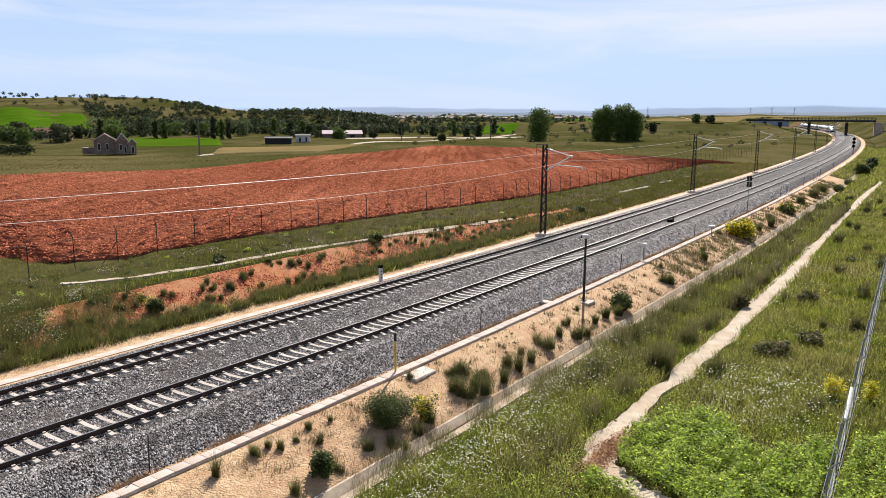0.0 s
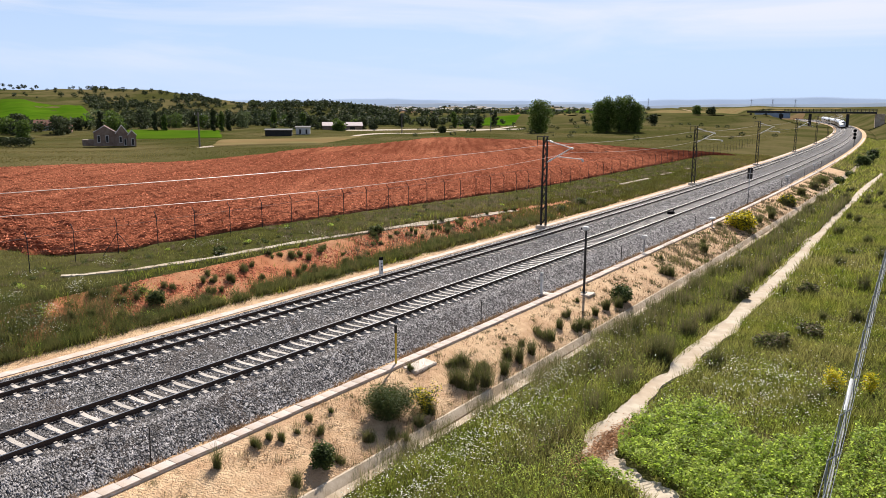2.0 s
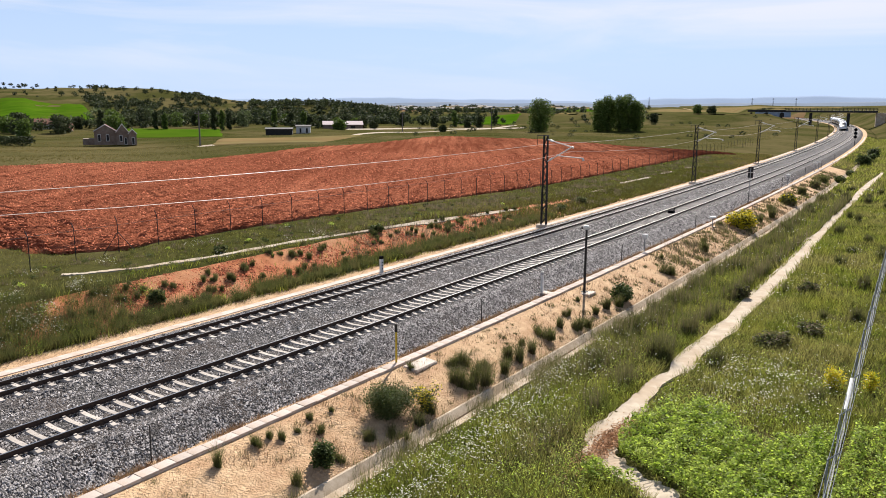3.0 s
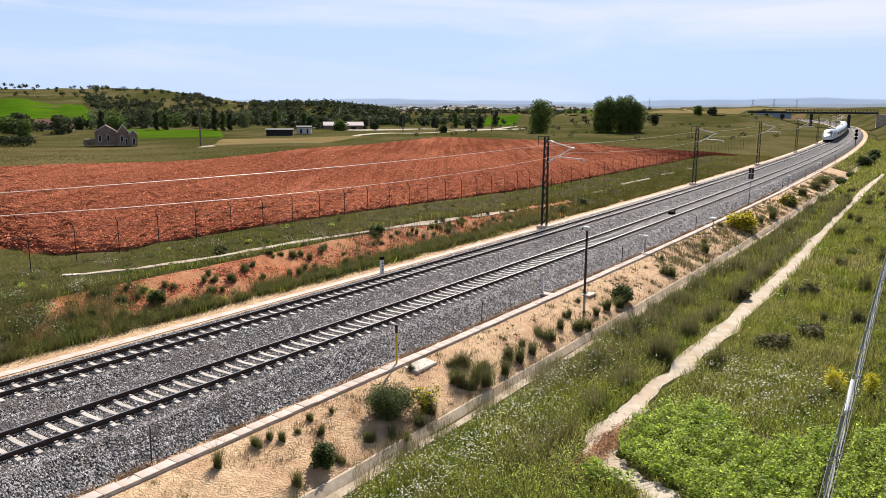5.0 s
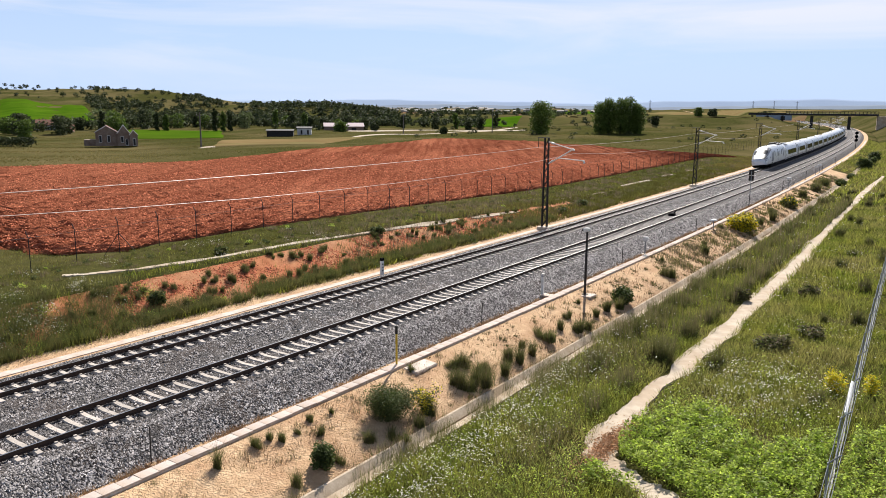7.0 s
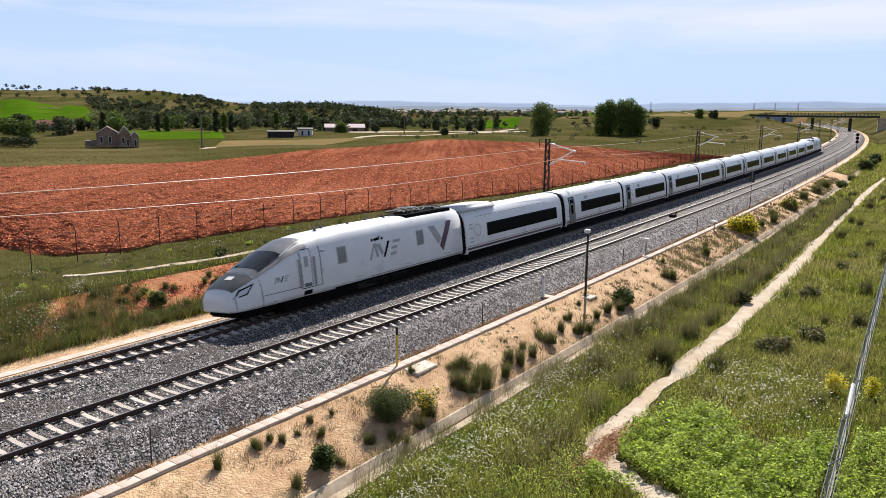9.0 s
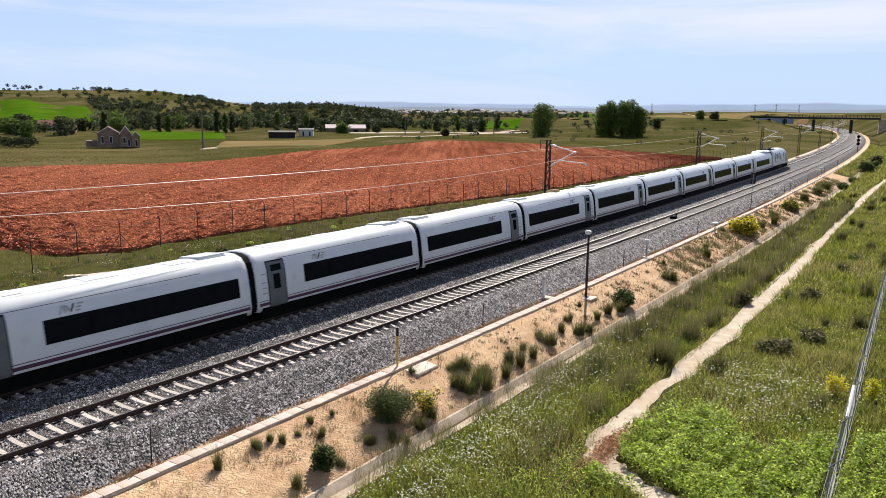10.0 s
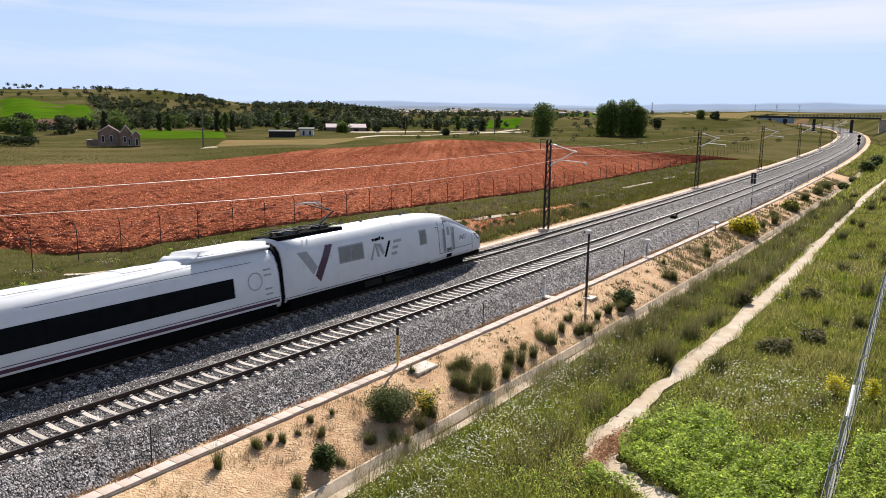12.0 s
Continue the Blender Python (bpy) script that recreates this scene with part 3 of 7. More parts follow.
class Shell:
    """A car body lofted from sections (y, half width, bottom, top)."""

    def __init__(self, sections):
        self.a = np.array(sections, float)

    def sec(self, y):
        return [float(np.interp(y, self.a[:, 0], self.a[:, i])) for i in (1, 2, 3)]

    def side_x(self, y, z):
        w, b, t = self.sec(y)
        return w * float(np.interp((z - b) / (t - b), PF, PX))

    def body(self, ys, parent, name, material, label=""):
        V, F = [], []
        n = 2 * len(PROFILE) - 1
        for y in ys:
            w, b, t = self.sec(y)
            half = [(w * fx, y, b + fz * (t - b)) for fx, fz in PROFILE]
            V += half + [(-x, yy, z) for x, yy, z in half[:-1][::-1]]
        for i in range(len(ys) - 1):
            for j in range(n):
                k = (j + 1) % n
                F.append((i * n + j, i * n + k, (i + 1) * n + k, (i + 1) * n + j))
        F.append(tuple(range(n))[::-1])
        F.append(tuple((len(ys) - 1) * n + j for j in range(n)))
        ob = mesh_object(name, V, F, material, parent, label, smooth=True)
        ob.data.polygons[-1].use_smooth = ob.data.polygons[-2].use_smooth = False
        return ob

    def side(self, name, quad, side, material, parent, off=0.012, label="", nz=4, ny=2):
        """A thin plate that lies on the flank; quad is (y, z) for its four corners, bottom two then top two."""
        (ya, za), (yb, zb), (yc, zc), (yd, zd) = quad
        V, F = [], []
        for i in range(nz + 1):
            f = i / nz
            for j in range(ny + 1):
                g = j / ny
                y = (ya * (1 - g) + yb * g) * (1 - f) + (yd * (1 - g) + yc * g) * f
                z = (za * (1 - g) + zb * g) * (1 - f) + (zd * (1 - g) + zc * g) * f
                V.append((side * (self.side_x(y, z) + off), y, z))
        c = ny + 1
        for i in range(nz):
            for j in range(ny):
                q = (i * c + j, i * c + j + 1, (i + 1) * c + j + 1, (i + 1) * c + j)
                F.append(q if side > 0 else q[::-1])
        m = len(V)
        V += [(x - side * 0.03, y, z) for x, y, z in V]
        ring = list(range(c)) + [i * c + ny for i in range(1, nz + 1)] + [nz * c + j for j in range(ny - 1, -1, -1)] + [i * c for i in range(nz - 1, 0, -1)]
        for a, b in zip(ring, ring[1:] + ring[:1]):
            F.append((a, b, b + m, a + m))
        return mesh_object(name, V, F, material, parent, label)

    def rect(self, name, y0, y1, z0, z1, side, material, parent, off=0.012, label=""):
        return self.side(name, [(y0, z0), (y1, z0), (y1, z1), (y0, z1)], side, material, parent, off, label, nz=max(4, int((z1 - z0) / 0.12)))

    def roof(self, name, y0, y1, f, material, parent, off=0.015, n=8, label=""):
        """A plate that follows the roof, f the share of the profile's half that it covers on both sides."""
        V, F = [], []
        us = np.linspace(-f, f, 13)
        arc = np.linspace(0, 1, len(PROFILE))[::-1]
        for y in np.linspace(y0, y1, n):
            w, b, t = self.sec(y)
            for q in us:
                a = 1 - abs(q)
                fx = float(np.interp(a, arc[::-1], PX)) * np.sign(q)
                fz = float(np.interp(a, arc[::-1], PF))
                V.append((w * fx * (1 + off), y - (0.02 if y < 4.5 else 0), b + fz * (t - b) + off))
        for i in range(n - 1):
            for j in range(12):
                F.append((i * 13 + j, i * 13 + j + 1, (i + 1) * 13 + j + 1, (i + 1) * 13 + j))
        return mesh_object(name, V, F, material, parent, label, smooth=True)


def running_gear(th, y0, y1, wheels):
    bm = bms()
    # box reaches almost to the rails, its near-black standing in for shade below
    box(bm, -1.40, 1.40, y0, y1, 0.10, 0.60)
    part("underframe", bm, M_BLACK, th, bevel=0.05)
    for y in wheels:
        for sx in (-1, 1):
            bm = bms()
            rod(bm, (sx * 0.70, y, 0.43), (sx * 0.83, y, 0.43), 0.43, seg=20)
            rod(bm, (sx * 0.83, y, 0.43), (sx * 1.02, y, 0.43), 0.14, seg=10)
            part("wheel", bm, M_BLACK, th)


def emblem(sh, th, side, y, z, k, big):
    """Slanted painted strokes; big: one grey and one purple stroke, otherwise a row of plain slanted shapes."""
    d = side

    def stroke(pts, m, label):
        sh.side("emblem_stroke", [(y + d * a * k, z + b * k) for a, b in pts], side, m, th, label=label, nz=12)
    if big:
        stroke(((-0.25, 0.35), (0.02, 0.62), (-0.48, 1.32), (-1.02, 1.32)), M_LGREY, "grey painted emblem stroke")
        stroke(((-0.15, 0.28), (0.12, 0.0), (1.02, 1.42), (0.60, 1.42)), M_PURPLE, "purple painted emblem stroke")
        return
    grey = "grey slanted painted stroke"
    stroke(((-1.15, 0.0), (-1.0, 0.0), (-0.72, 0.72), (-0.80, 0.72)), M_LGREY, grey)
    stroke(((-0.62, 0.08), (-0.46, 0.08), (-0.62, 0.72), (-0.80, 0.72)), M_LGREY, grey)
    stroke(((-0.26, 0.10), (-0.12, 0.24), (-0.34, 0.68), (-0.62, 0.68)), M_LGREY, grey)
    stroke(((-0.16, 0.02), (-0.02, 0.0), (0.38, 0.72), (0.22, 0.72)), M_BLACK, "black slanted painted stroke")
    for b, w in ((0.02, 0.42), (0.30, 0.40), (0.58, 0.56)):
        a = 0.34 + b * 0.42
        stroke(((a, b), (a + w, b), (a + w + 0.06, b + 0.13), (a + 0.06, b + 0.13)), M_LGREY, grey)


def gangway(th, y0, y1, top):
    """Ribbed rubber bellows that close the gap between two cars."""
    ys = np.linspace(y0, y1, 7)
    sh = Shell([(y, 1.47 - 0.05 * (i % 2), 0.56, top - 0.04 * (i % 2)) for i, y in enumerate(ys)])
    sh.body(list(ys), th, "gangway", M_RUBBER, "black corrugated gangway")


PC, EC, CC = 18.6, 14.6, 12.83


def pantograph(th, up):
    """A single-arm pantograph; up: 1 raised to the wire, 0 folded on the roof."""
    h = PC / 2
    base, knee, head = Vector((0, h - 4.3, 3.86)), Vector((0, h - 5.7 - 0.3 * (1 - up), 3.98 + 0.52 * up)), Vector((0, h - 3.9, 4.06 + 1.06 * up))
    bm = bms()
    rod(bm, base, knee, 0.06, 0.045, 8)
    rod(bm, base + Vector((0.18, 0.15, 0)), knee + Vector((0.0, 0.12, -0.06)), 0.022, seg=5)
    for sx in (-1, 1):
        rod(bm, knee, head + Vector((sx * 0.32, 0, -0.05)), 0.028, seg=6)
    box(bm, -0.45, 0.45, h - 4.7, h - 4.0, 3.74, 3.86)
    p = part("pantograph", bm, M_STEEL, th, "slim steel pantograph")
    bm = bms()
    for dy in (-0.16, 0.16):
        pts = [(-0.85, -0.14), (-0.55, 0.0), (0.55, 0.0), (0.85, -0.14)]
        for (xa, za), (xb, zb) in zip(pts, pts[1:]):
            rod(bm, (xa, head.y + dy, head.z + za), (xb, head.y + dy, head.z + zb), 0.028, seg=6)
    for sx in (-0.32, 0.32):
        rod(bm, (sx, head.y - 0.16, head.z - 0.03), (sx, head.y + 0.16, head.z - 0.03), 0.02, seg=5)
    part("contact_strip", bm, M_INS, p, "pale pantograph head")



def power_car(label):
    th = thing("power_car", Matrix.Identity(4), label, "train", "cars of the train")
    L, h = PC, PC / 2
    n = -h - 0.20                     # tip of the nose
    sh = Shell([(n, 0.66, 0.78, 1.22), (n + 0.10, 0.90, 0.70, 1.50), (n + 0.4, 1.10, 0.66, 1.78), (n + 0.9, 1.25, 0.66, 2.02), (n + 1.6, 1.35, 0.66, 2.32),
                (n + 2.6, 1.43, 0.66, 2.74), (n + 3.6, 1.48, 0.66, 3.18), (n + 4.6, 1.49, 0.66, 3.48), (n + 6.0, 1.49, 0.62, 3.64), (n + 8.0, 1.49, 0.60, 3.70), (h - 0.3, 1.49, 0.60, 3.68)])
    ys = sorted(set(list(sh.a[:, 0]) + list(np.linspace(n + 0.2, n + 6.5, 24)) + list(np.linspace(n + 7, h - 0.3, 8))))
    sh.body(ys, th, "body", M_WHITE, "glossy white painted power car body")
    sh.roof("cab_hood", n + 1.55, n + 4.9, 0.44, M_HOOD, th, 0.012, 14, "mid-grey painted hood round the windscreen")
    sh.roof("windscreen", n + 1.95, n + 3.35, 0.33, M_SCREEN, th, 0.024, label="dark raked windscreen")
    bm = bms()
    for a0, a1 in ((0.12, 0.75), (-0.75, -0.12)):
        pts = [(a0 * 0.9 + (a1 - a0) * f, n + 2.0 + 0.45 * f, 0.0) for f in (0, 1)]
        zz = [sh.sec(q[1])[2] for q in pts]
        rod(bm, (pts[0][0], pts[0][1], zz[0] + 0.02), (pts[1][0], pts[1][1], zz[1] - 0.04), 0.02, seg=5)
    part("wiper", bm, M_BLACK, th)
    sh.roof("nose_panel", n + 0.35, n + 1.48, 0.42, M_NOSE, th, 0.014, label="dark grey nose panel")
    sh.roof("nose_lamp", n + 0.95, n + 1.22, 0.08, M_INS, th, 0.026, 3, label="small white nose lamp")
    sh.roof("roof_panel", n + 8.0, h - 5.4, 0.32, M_ROOF, th, 0.012)
    for d in (-1, 1):
        sh.side("headlight", [(n + 0.28, 1.30), (n + 0.95, 1.40), (n + 1.40, 1.86), (n + 0.62, 1.66)], d, M_BLACK, th, 0.016, "black almond-shaped headlight surround")
        sh.side("headlight_lens", [(n + 0.40, 1.36), (n + 0.90, 1.46), (n + 1.24, 1.77), (n + 0.66, 1.61)], d, M_LAMP, th, 0.026, "pale headlight lens")
        # joints of the nose shell and of the cab flank
        sh.side("shell_joint", [(n + 1.78, 0.70), (n + 1.82, 0.70), (n + 1.72, 1.95), (n + 1.68, 1.95)], d, M_GREY, th, 0.008, nz=8)
        sh.side("shell_joint", [(n + 0.42, 0.70), (n + 0.45, 0.70), (n + 0.40, 1.34), (n + 0.37, 1.34)], d, M_GREY, th, 0.008, nz=6)
        sh.side("shell_joint", [(n + 1.82, 1.16), (n + 4.3, 1.16), (n + 4.3, 1.19), (n + 1.82, 1.19)], d, M_GREY, th, 0.008, nz=1, ny=8)
        y0 = n + 4.28
        sh.rect("door_seal", y0 - 0.04, y0 + 0.70, 1.04, 2.99, d, M_BLACK, th, 0.008, "black rubber door seal")
        leaf = sh.rect("cab_door", y0, y0 + 0.66, 1.08, 2.95, d, M_WHITE, th, 0.016, "white cab door")
        sh.rect("door_window", y0 + 0.20, y0 + 0.46, 2.10, 2.62, d, M_LGREY, leaf, 0.024)
        sh.rect("door_kick_plate", y0 + 0.08, y0 + 0.58, 1.12, 1.30, d, M_GREY, leaf, 0.024)
        sh.rect("shell_joint", y0 + 1.32, y0 + 1.36, 1.04, 3.02, d, M_BLACK, th, 0.008)
        sh.rect("shell_joint", y0 + 0.72, y0 + 1.32, 1.04, 1.07, d, M_GREY, th, 0.008)
        sh.rect("step_box", y0 + 0.05, y0 + 0.62, 0.72, 0.94, d, M_BLACK, th, 0.012)
        for y in (y0 - 0.16, y0 + 0.86):
            bm = bms()
            rod(bm, (d * 1.55, y, 1.12), (d * 1.55, y, 2.55), 0.05, seg=6)
            for z in (1.15, 2.5):
                rod(bm, (d * 1.44, y, z), (d * 1.55, y, z), 0.03, seg=5)
            part("handrail", bm, M_LGREY, th, "grey cab handrail")
        bm = bms()
        box(bm, *sorted((d * 1.45, d * 1.57)), y0 + 1.45, y0 + 1.62, 2.68, 2.78)
        part("mirror", bm, M_LGREY, th)
        for y0, y1 in ((n + 6.95, n + 7.5), (n + 13.8 if d > 0 else n + 12.7, n + 14.35 if d > 0 else n + 14.5)):
            fr = sh.rect("side_window", y0 - 0.08, y1 + 0.08, 1.85, 2.75, d, M_LGREY, th, 0.012, "grey louvred vent frame")
            cuts = [(y0, y1)] if y1 - y0 < 1 else [(y0, y0 + 0.95 * (y1 - y0) / 1.9), (y0 + 1.02 * (y1 - y0) / 1.9, y1)]
            for ya, yb in cuts:
                sh.rect("louvre_back", ya, yb, 1.92, 2.68, d, M_VENT, fr, 0.020)
                for i in range(7):
                    z = 1.95 + i * 0.102
                    sh.rect("slat", ya + 0.02, yb - 0.02, z, z + 0.05, d, M_VENT, fr, 0.032)
        emblem(sh, th, d, n + 10.75, 1.66, 1.2, False)
        emblem(sh, th, d, h - 2.6, 1.2, 1.25, True)
        emblem(sh, th, d, n + 2.95, 1.62, 0.40, False)
        for i, (w, zz) in enumerate(((0.16, 0.0), (0.20, 0.0), (0.18, 0.02), (0.10, 0.08), (0.18, 0.0))):
            ya = n + 9.65 + 0.21 * i if d > 0 else n + 11.85 - 0.21 * i - w
            sh.rect("lettering_bar", ya, ya + w, 2.66 + zz * 0.3, 2.80 + zz, d, M_BLACK, th, 0.012)
        sh.rect("sill_line", n + 2.4, h - 0.35, 0.78, 0.81, d, M_GREY, th, 0.008)
        sh.rect("dark_sill", n + 6.6, h - 0.4, 0.56, 0.70, d, M_BLACK, th, 0.012)
        for ya in (n + 8.2, n + 12.4, h - 2.4):
            for k in range(3):
                sh.rect("lettering_bar", ya + 0.22 * k, ya + 0.22 * k + 0.16, 0.95, 0.99, d, M_LGREY, th, 0.008)
        # frames of the bogies and boxes below the sill
        for yc in (n + 4.9, h - 3.9):
            bm = bms()
            box(bm, *sorted((d * 1.02, d * 1.16)), yc - 1.9, yc + 1.9, 0.50, 0.66)
            for q in (-1.35, 1.35):
                box(bm, *sorted((d * 1.05, d * 1.24)), yc + q - 0.2, yc + q + 0.2, 0.30, 0.58)
            for q in (-0.55, 0.0, 0.55):
                rod(bm, (d * 1.14, yc + q, 0.35), (d * 1.14, yc + q, 0.72), 0.09, seg=8)
            part("bogie_frame", bm, M_STEEL, th, "dark steel bogie frame", 0.015)
        for ya, yb in ((n + 8.3, n + 10.9), (n + 11.2, n + 12.7)):
            bm = bms()
            box(bm, *sorted((d * 1.0, d * 1.40)), ya, yb, 0.22, 0.60)
            part("equipment_box", bm, M_STEEL, th, "dark underfloor box", 0.03)
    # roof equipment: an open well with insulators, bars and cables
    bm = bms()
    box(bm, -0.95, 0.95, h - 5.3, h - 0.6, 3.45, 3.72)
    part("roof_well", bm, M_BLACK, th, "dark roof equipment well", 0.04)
    for i, y in enumerate(np.linspace(h - 5.0, h - 0.9, 9)):
        x = 0.55 * math.sin(i * 2.3)
        bm = bms()
        rod(bm, (x, y, 3.7), (x, y, 3.96), 0.07, 0.05, 8)
        for z in (3.76, 3.83, 3.90):
            rod(bm, (x, y, z), (x, y, z + 0.03), 0.11, seg=8)
        part("insulator", bm, M_STEEL, th)
    for x in (-0.6, -0.2, 0.25, 0.6):
        bm = bms()
        pts = [(x + 0.2 * math.sin(k * 1.9 + x * 5), h - 5.1 + k * 0.6, 3.90 + 0.07 * math.sin(k * 2.1 + x * 9)) for k in range(8)]
        for q0, q1 in zip(pts, pts[1:]):
            rod(bm, q0, q1, 0.03, seg=5)
        part("roof_cable", bm, M_STEEL, th)
    bm = bms()
    box(bm, -0.5, 0.1, h - 2.3, h - 1.5, 3.72, 3.90)
    part("roof_breaker", bm, M_GREY, th, "grey roof breaker box", 0.03)
    for y, x in ((n + 6.6, 0.3), (n + 7.6, -0.2), (n + 9.2, 0.25), (n + 11.2, -0.2), (n + 12.4, 0.2)):
        bm = bms()
        rod(bm, (x, y, 3.64), (x, y, 3.84), 0.10, 0.05, 8)
        part("roof_aerial", bm, M_GREY, th)
    running_gear(th, n + 3.0, h - 0.6, (n + 3.55, n + 6.25, h - 5.25, h - 2.55))
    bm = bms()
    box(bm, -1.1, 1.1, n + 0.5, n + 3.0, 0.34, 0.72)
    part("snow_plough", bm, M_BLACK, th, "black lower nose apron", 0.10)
    gangway(th, h - 0.32, h + 0.02, 3.56)
    return th


def coach(L, door, fairing, label):
    """door: -1 or 1 for the end at which the door is, 0 for none; fairing: a raised roof cover at that end."""
    th = thing("coach", Matrix.Identity(4), label, "train", "cars of the train")
    h = L / 2 - 0.17
    sh = Shell([(-h, 1.46, 0.52, 3.34), (-h + 0.10, 1.49, 0.50, 3.40), (h - 0.10, 1.49, 0.50, 3.40), (h, 1.46, 0.52, 3.34)])
    sh.body([-h, -h + 0.1, -h + 0.35] + list(np.linspace(-h + 1, h - 1, 8)) + [h - 0.35, h - 0.1, h], th, "body", M_WHITE, "white painted coach body")
    for d in (-1, 1):
        lo, hi = -h + 1.15, h - 1.15
        if door:
            lo, hi = (-h + 3.10, h - 0.62) if door < 0 else (-h + 0.62, h - 3.10)
        elif fairing:
            lo, hi = (-h + 2.7, h - 1.0) if fairing < 0 else (-h + 1.0, h - 2.7)
        sh.rect("window_band", lo, hi, 1.42, 2.30, d, M_GLASS, th, 0.014, "dark glazed window band")
        for k in range(1, 5):
            y = lo + (hi - lo) * k / 5
            sh.rect("window_joint", y - 0.02, y + 0.02, 1.43, 2.29, d, M_BLACK, th, 0.019)
        sh.rect("purple_stripe", -h + 0.12, h - 0.12, 0.76, 0.90, d, M_PURPLE, th, 0.008, "dark purple waist stripe")
        sh.rect("thin_stripe", -h + 0.12, h - 0.12, 0.97, 1.0, d, M_PURPLE, th, 0.008)
        sh.rect("skirt", -h + 0.3, h - 0.3, 0.51, 0.66, d, M_BLACK, th, 0.008, "dark lower skirt")
        sh.rect("roof_seam", -h + 1.5, h - 2.5, 2.83, 2.855, d, M_GREY, th, 0.006)
        if door:
            y0 = -h + 0.78 if door < 0 else h - 1.83
            sh.rect("door_seal", y0 - 0.05, y0 + 1.10, 0.59, 2.80, d, M_RUBBER, th, 0.012, "black rubber door seal")
            leaf = sh.rect("door", y0, y0 + 1.05, 0.63, 2.74, d, M_GREY, th, 0.022, "dark grey passenger door")
            sh.rect("door_window", y0 + 0.3, y0 + 0.72, 1.45, 2.15, d, M_GLASS, leaf, 0.034)
            sh.rect("door_display", y0 + 0.2, y0 + 0.85, 2.3, 2.6, d, M_GLASS, leaf, 0.034)
            yb = -h + 0.35 if door < 0 else h - 0.65
            for z in (1.3, 1.55, 1.8, 2.2):
                sh.rect("lettering_bar", yb, yb + 0.3, z, z + 0.05, d, M_LGREY, th, 0.01)
        yl = (-h + 4.2) if door <= 0 else (h - 4.2)
        if not fairing:
            emblem(sh, th, d, yl, 2.40, 0.42, False)
        else:
            ye = fairing * (h - 1.5)
            ring = bms()
            r = bmesh.ops.create_circle(ring, cap_ends=False, radius=0.42, segments=24)
            bmesh.ops.transform(ring, matrix=Matrix.Translation((d * 1.505, ye, 1.95)) @ Matrix.Rotation(radians(90), 4, "Y"), verts=r["verts"])
            ex = bmesh.ops.extrude_edge_only(ring, edges=ring.edges)
            for v in ex["geom"]:
                if isinstance(v, bmesh.types.BMVert):
                    c = Vector((d * 1.505, ye, 1.95))
                    v.co = c + (v.co - c) * 0.88
            part("emblem_ring", ring, M_LGREY, th, "thin grey ring emblem")
            for z in (1.2, 1.45, 2.1, 2.35):
                sh.rect("lettering_bar", ye + fairing * 0.75 - 0.25, ye + fairing * 0.75 + 0.2, z, z + 0.08, d, M_LGREY, th, 0.01)
    # roof: panels, seams and a low equipment hump
    for y in np.linspace(-h + 2.2, h - 2.8, 3):
        sh.roof("roof_hatch", y - 0.7, y + 0.7, 0.22, M_ROOF, th, 0.012, 3)
    bm = bms()
    e = fairing if fairing else 1
    if fairing:
        box(bm, -1.18, 1.18, *sorted((fairing * (h + 0.05), fairing * (h - 5.2))), 3.1, 3.66)
        for v in bm.verts:
            if v.co.z > 3.4 and abs(v.co.y) < h - 1:
                v.co.y += fairing * 1.0
        part("roof_fairing", bm, M_ROOF, th, "raised grey roof fairing", 0.22, True)
    else:
        box(bm, -0.75, 0.75, e * (h - 1.3) - 0.8, e * (h - 1.3) + 0.8, 3.22, 3.46)
        part("roof_unit", bm, M_WHITE, th, "low grey roof unit", 0.09)
    running_gear(th, -h + 0.2, h - 0.2, (-h + 0.4, h - 0.4))
    for d in (-1, 1):
        gangway(th, *sorted((d * (h - 0.02), d * (L / 2 + 0.14))), 3.36)
    return th


S9, SPEED = 7.4455, 57.699
TRAIN = []


def build_train():
    head = power_car("white high-speed power car with a long sloping nose")
    TRAIN.append((head, PC / 2, False))
    o = PC
    end = coach(EC, 0, -1, "white end coach with dark window band and roof fairing")
    TRAIN.append((end, o + EC / 2, False))
    o += EC + 0.25
    a = coach(CC, -1, 0, "white coach with dark window band and grey door")
    for k in range(10):
        c = a if k == 0 else copy_thing(a, Matrix.Identity(4))
        TRAIN.append((c, o + CC / 2, k >= 3))
        o += CC
    TRAIN.append((copy_thing(end, Matrix.Identity(4)), o + EC / 2 - 0.15, True))
    o += EC - 0.35
    tail = copy_thing(head, Matrix.Identity(4))
    TRAIN.append((tail, o + PC / 2, True))
    pantograph(head, 0.0)
    pantograph(tail, 1.0)
    bm = bms()
    box(bm, -0.45, 0.45, -1.9, -1.1, 3.3, 3.60)
    part("aerial_box", bm, M_SAND, TRAIN[6][0], "tan roof aerial box", 0.08)


build_train()


def motions():
    tilt = math.degrees(math.atan(CANT_F))
    # the train's small lead or lag against an even run, in metres
    lag_t, lag = [0, 8.5, 9, 9.5, 10, 10.5, 11, 11.5, 12], [0, 0, 0.2, 0.8, -0.3, -1.55, 0, -2.1, -0.2]
    for car, off, turned in TRAIN:
        rows = []
        for i in range(25):
            t = i * 0.5
            s = S9 - (t - 9) * SPEED + off + float(np.interp(t, lag_t, lag))
            xa, ya = at(s - 5, -GAP)
            xb, yb = at(s + 5, -GAP)
            th = math.degrees(math.atan2(xb - xa, yb - ya))
            x, y = (xa + xb) / 2, (ya + yb) / 2
            rows.append((t, pose(x, y, 0, 0, tilt if turned else -tilt, -th + (180 if turned else 0))))
        walk(car, rows)


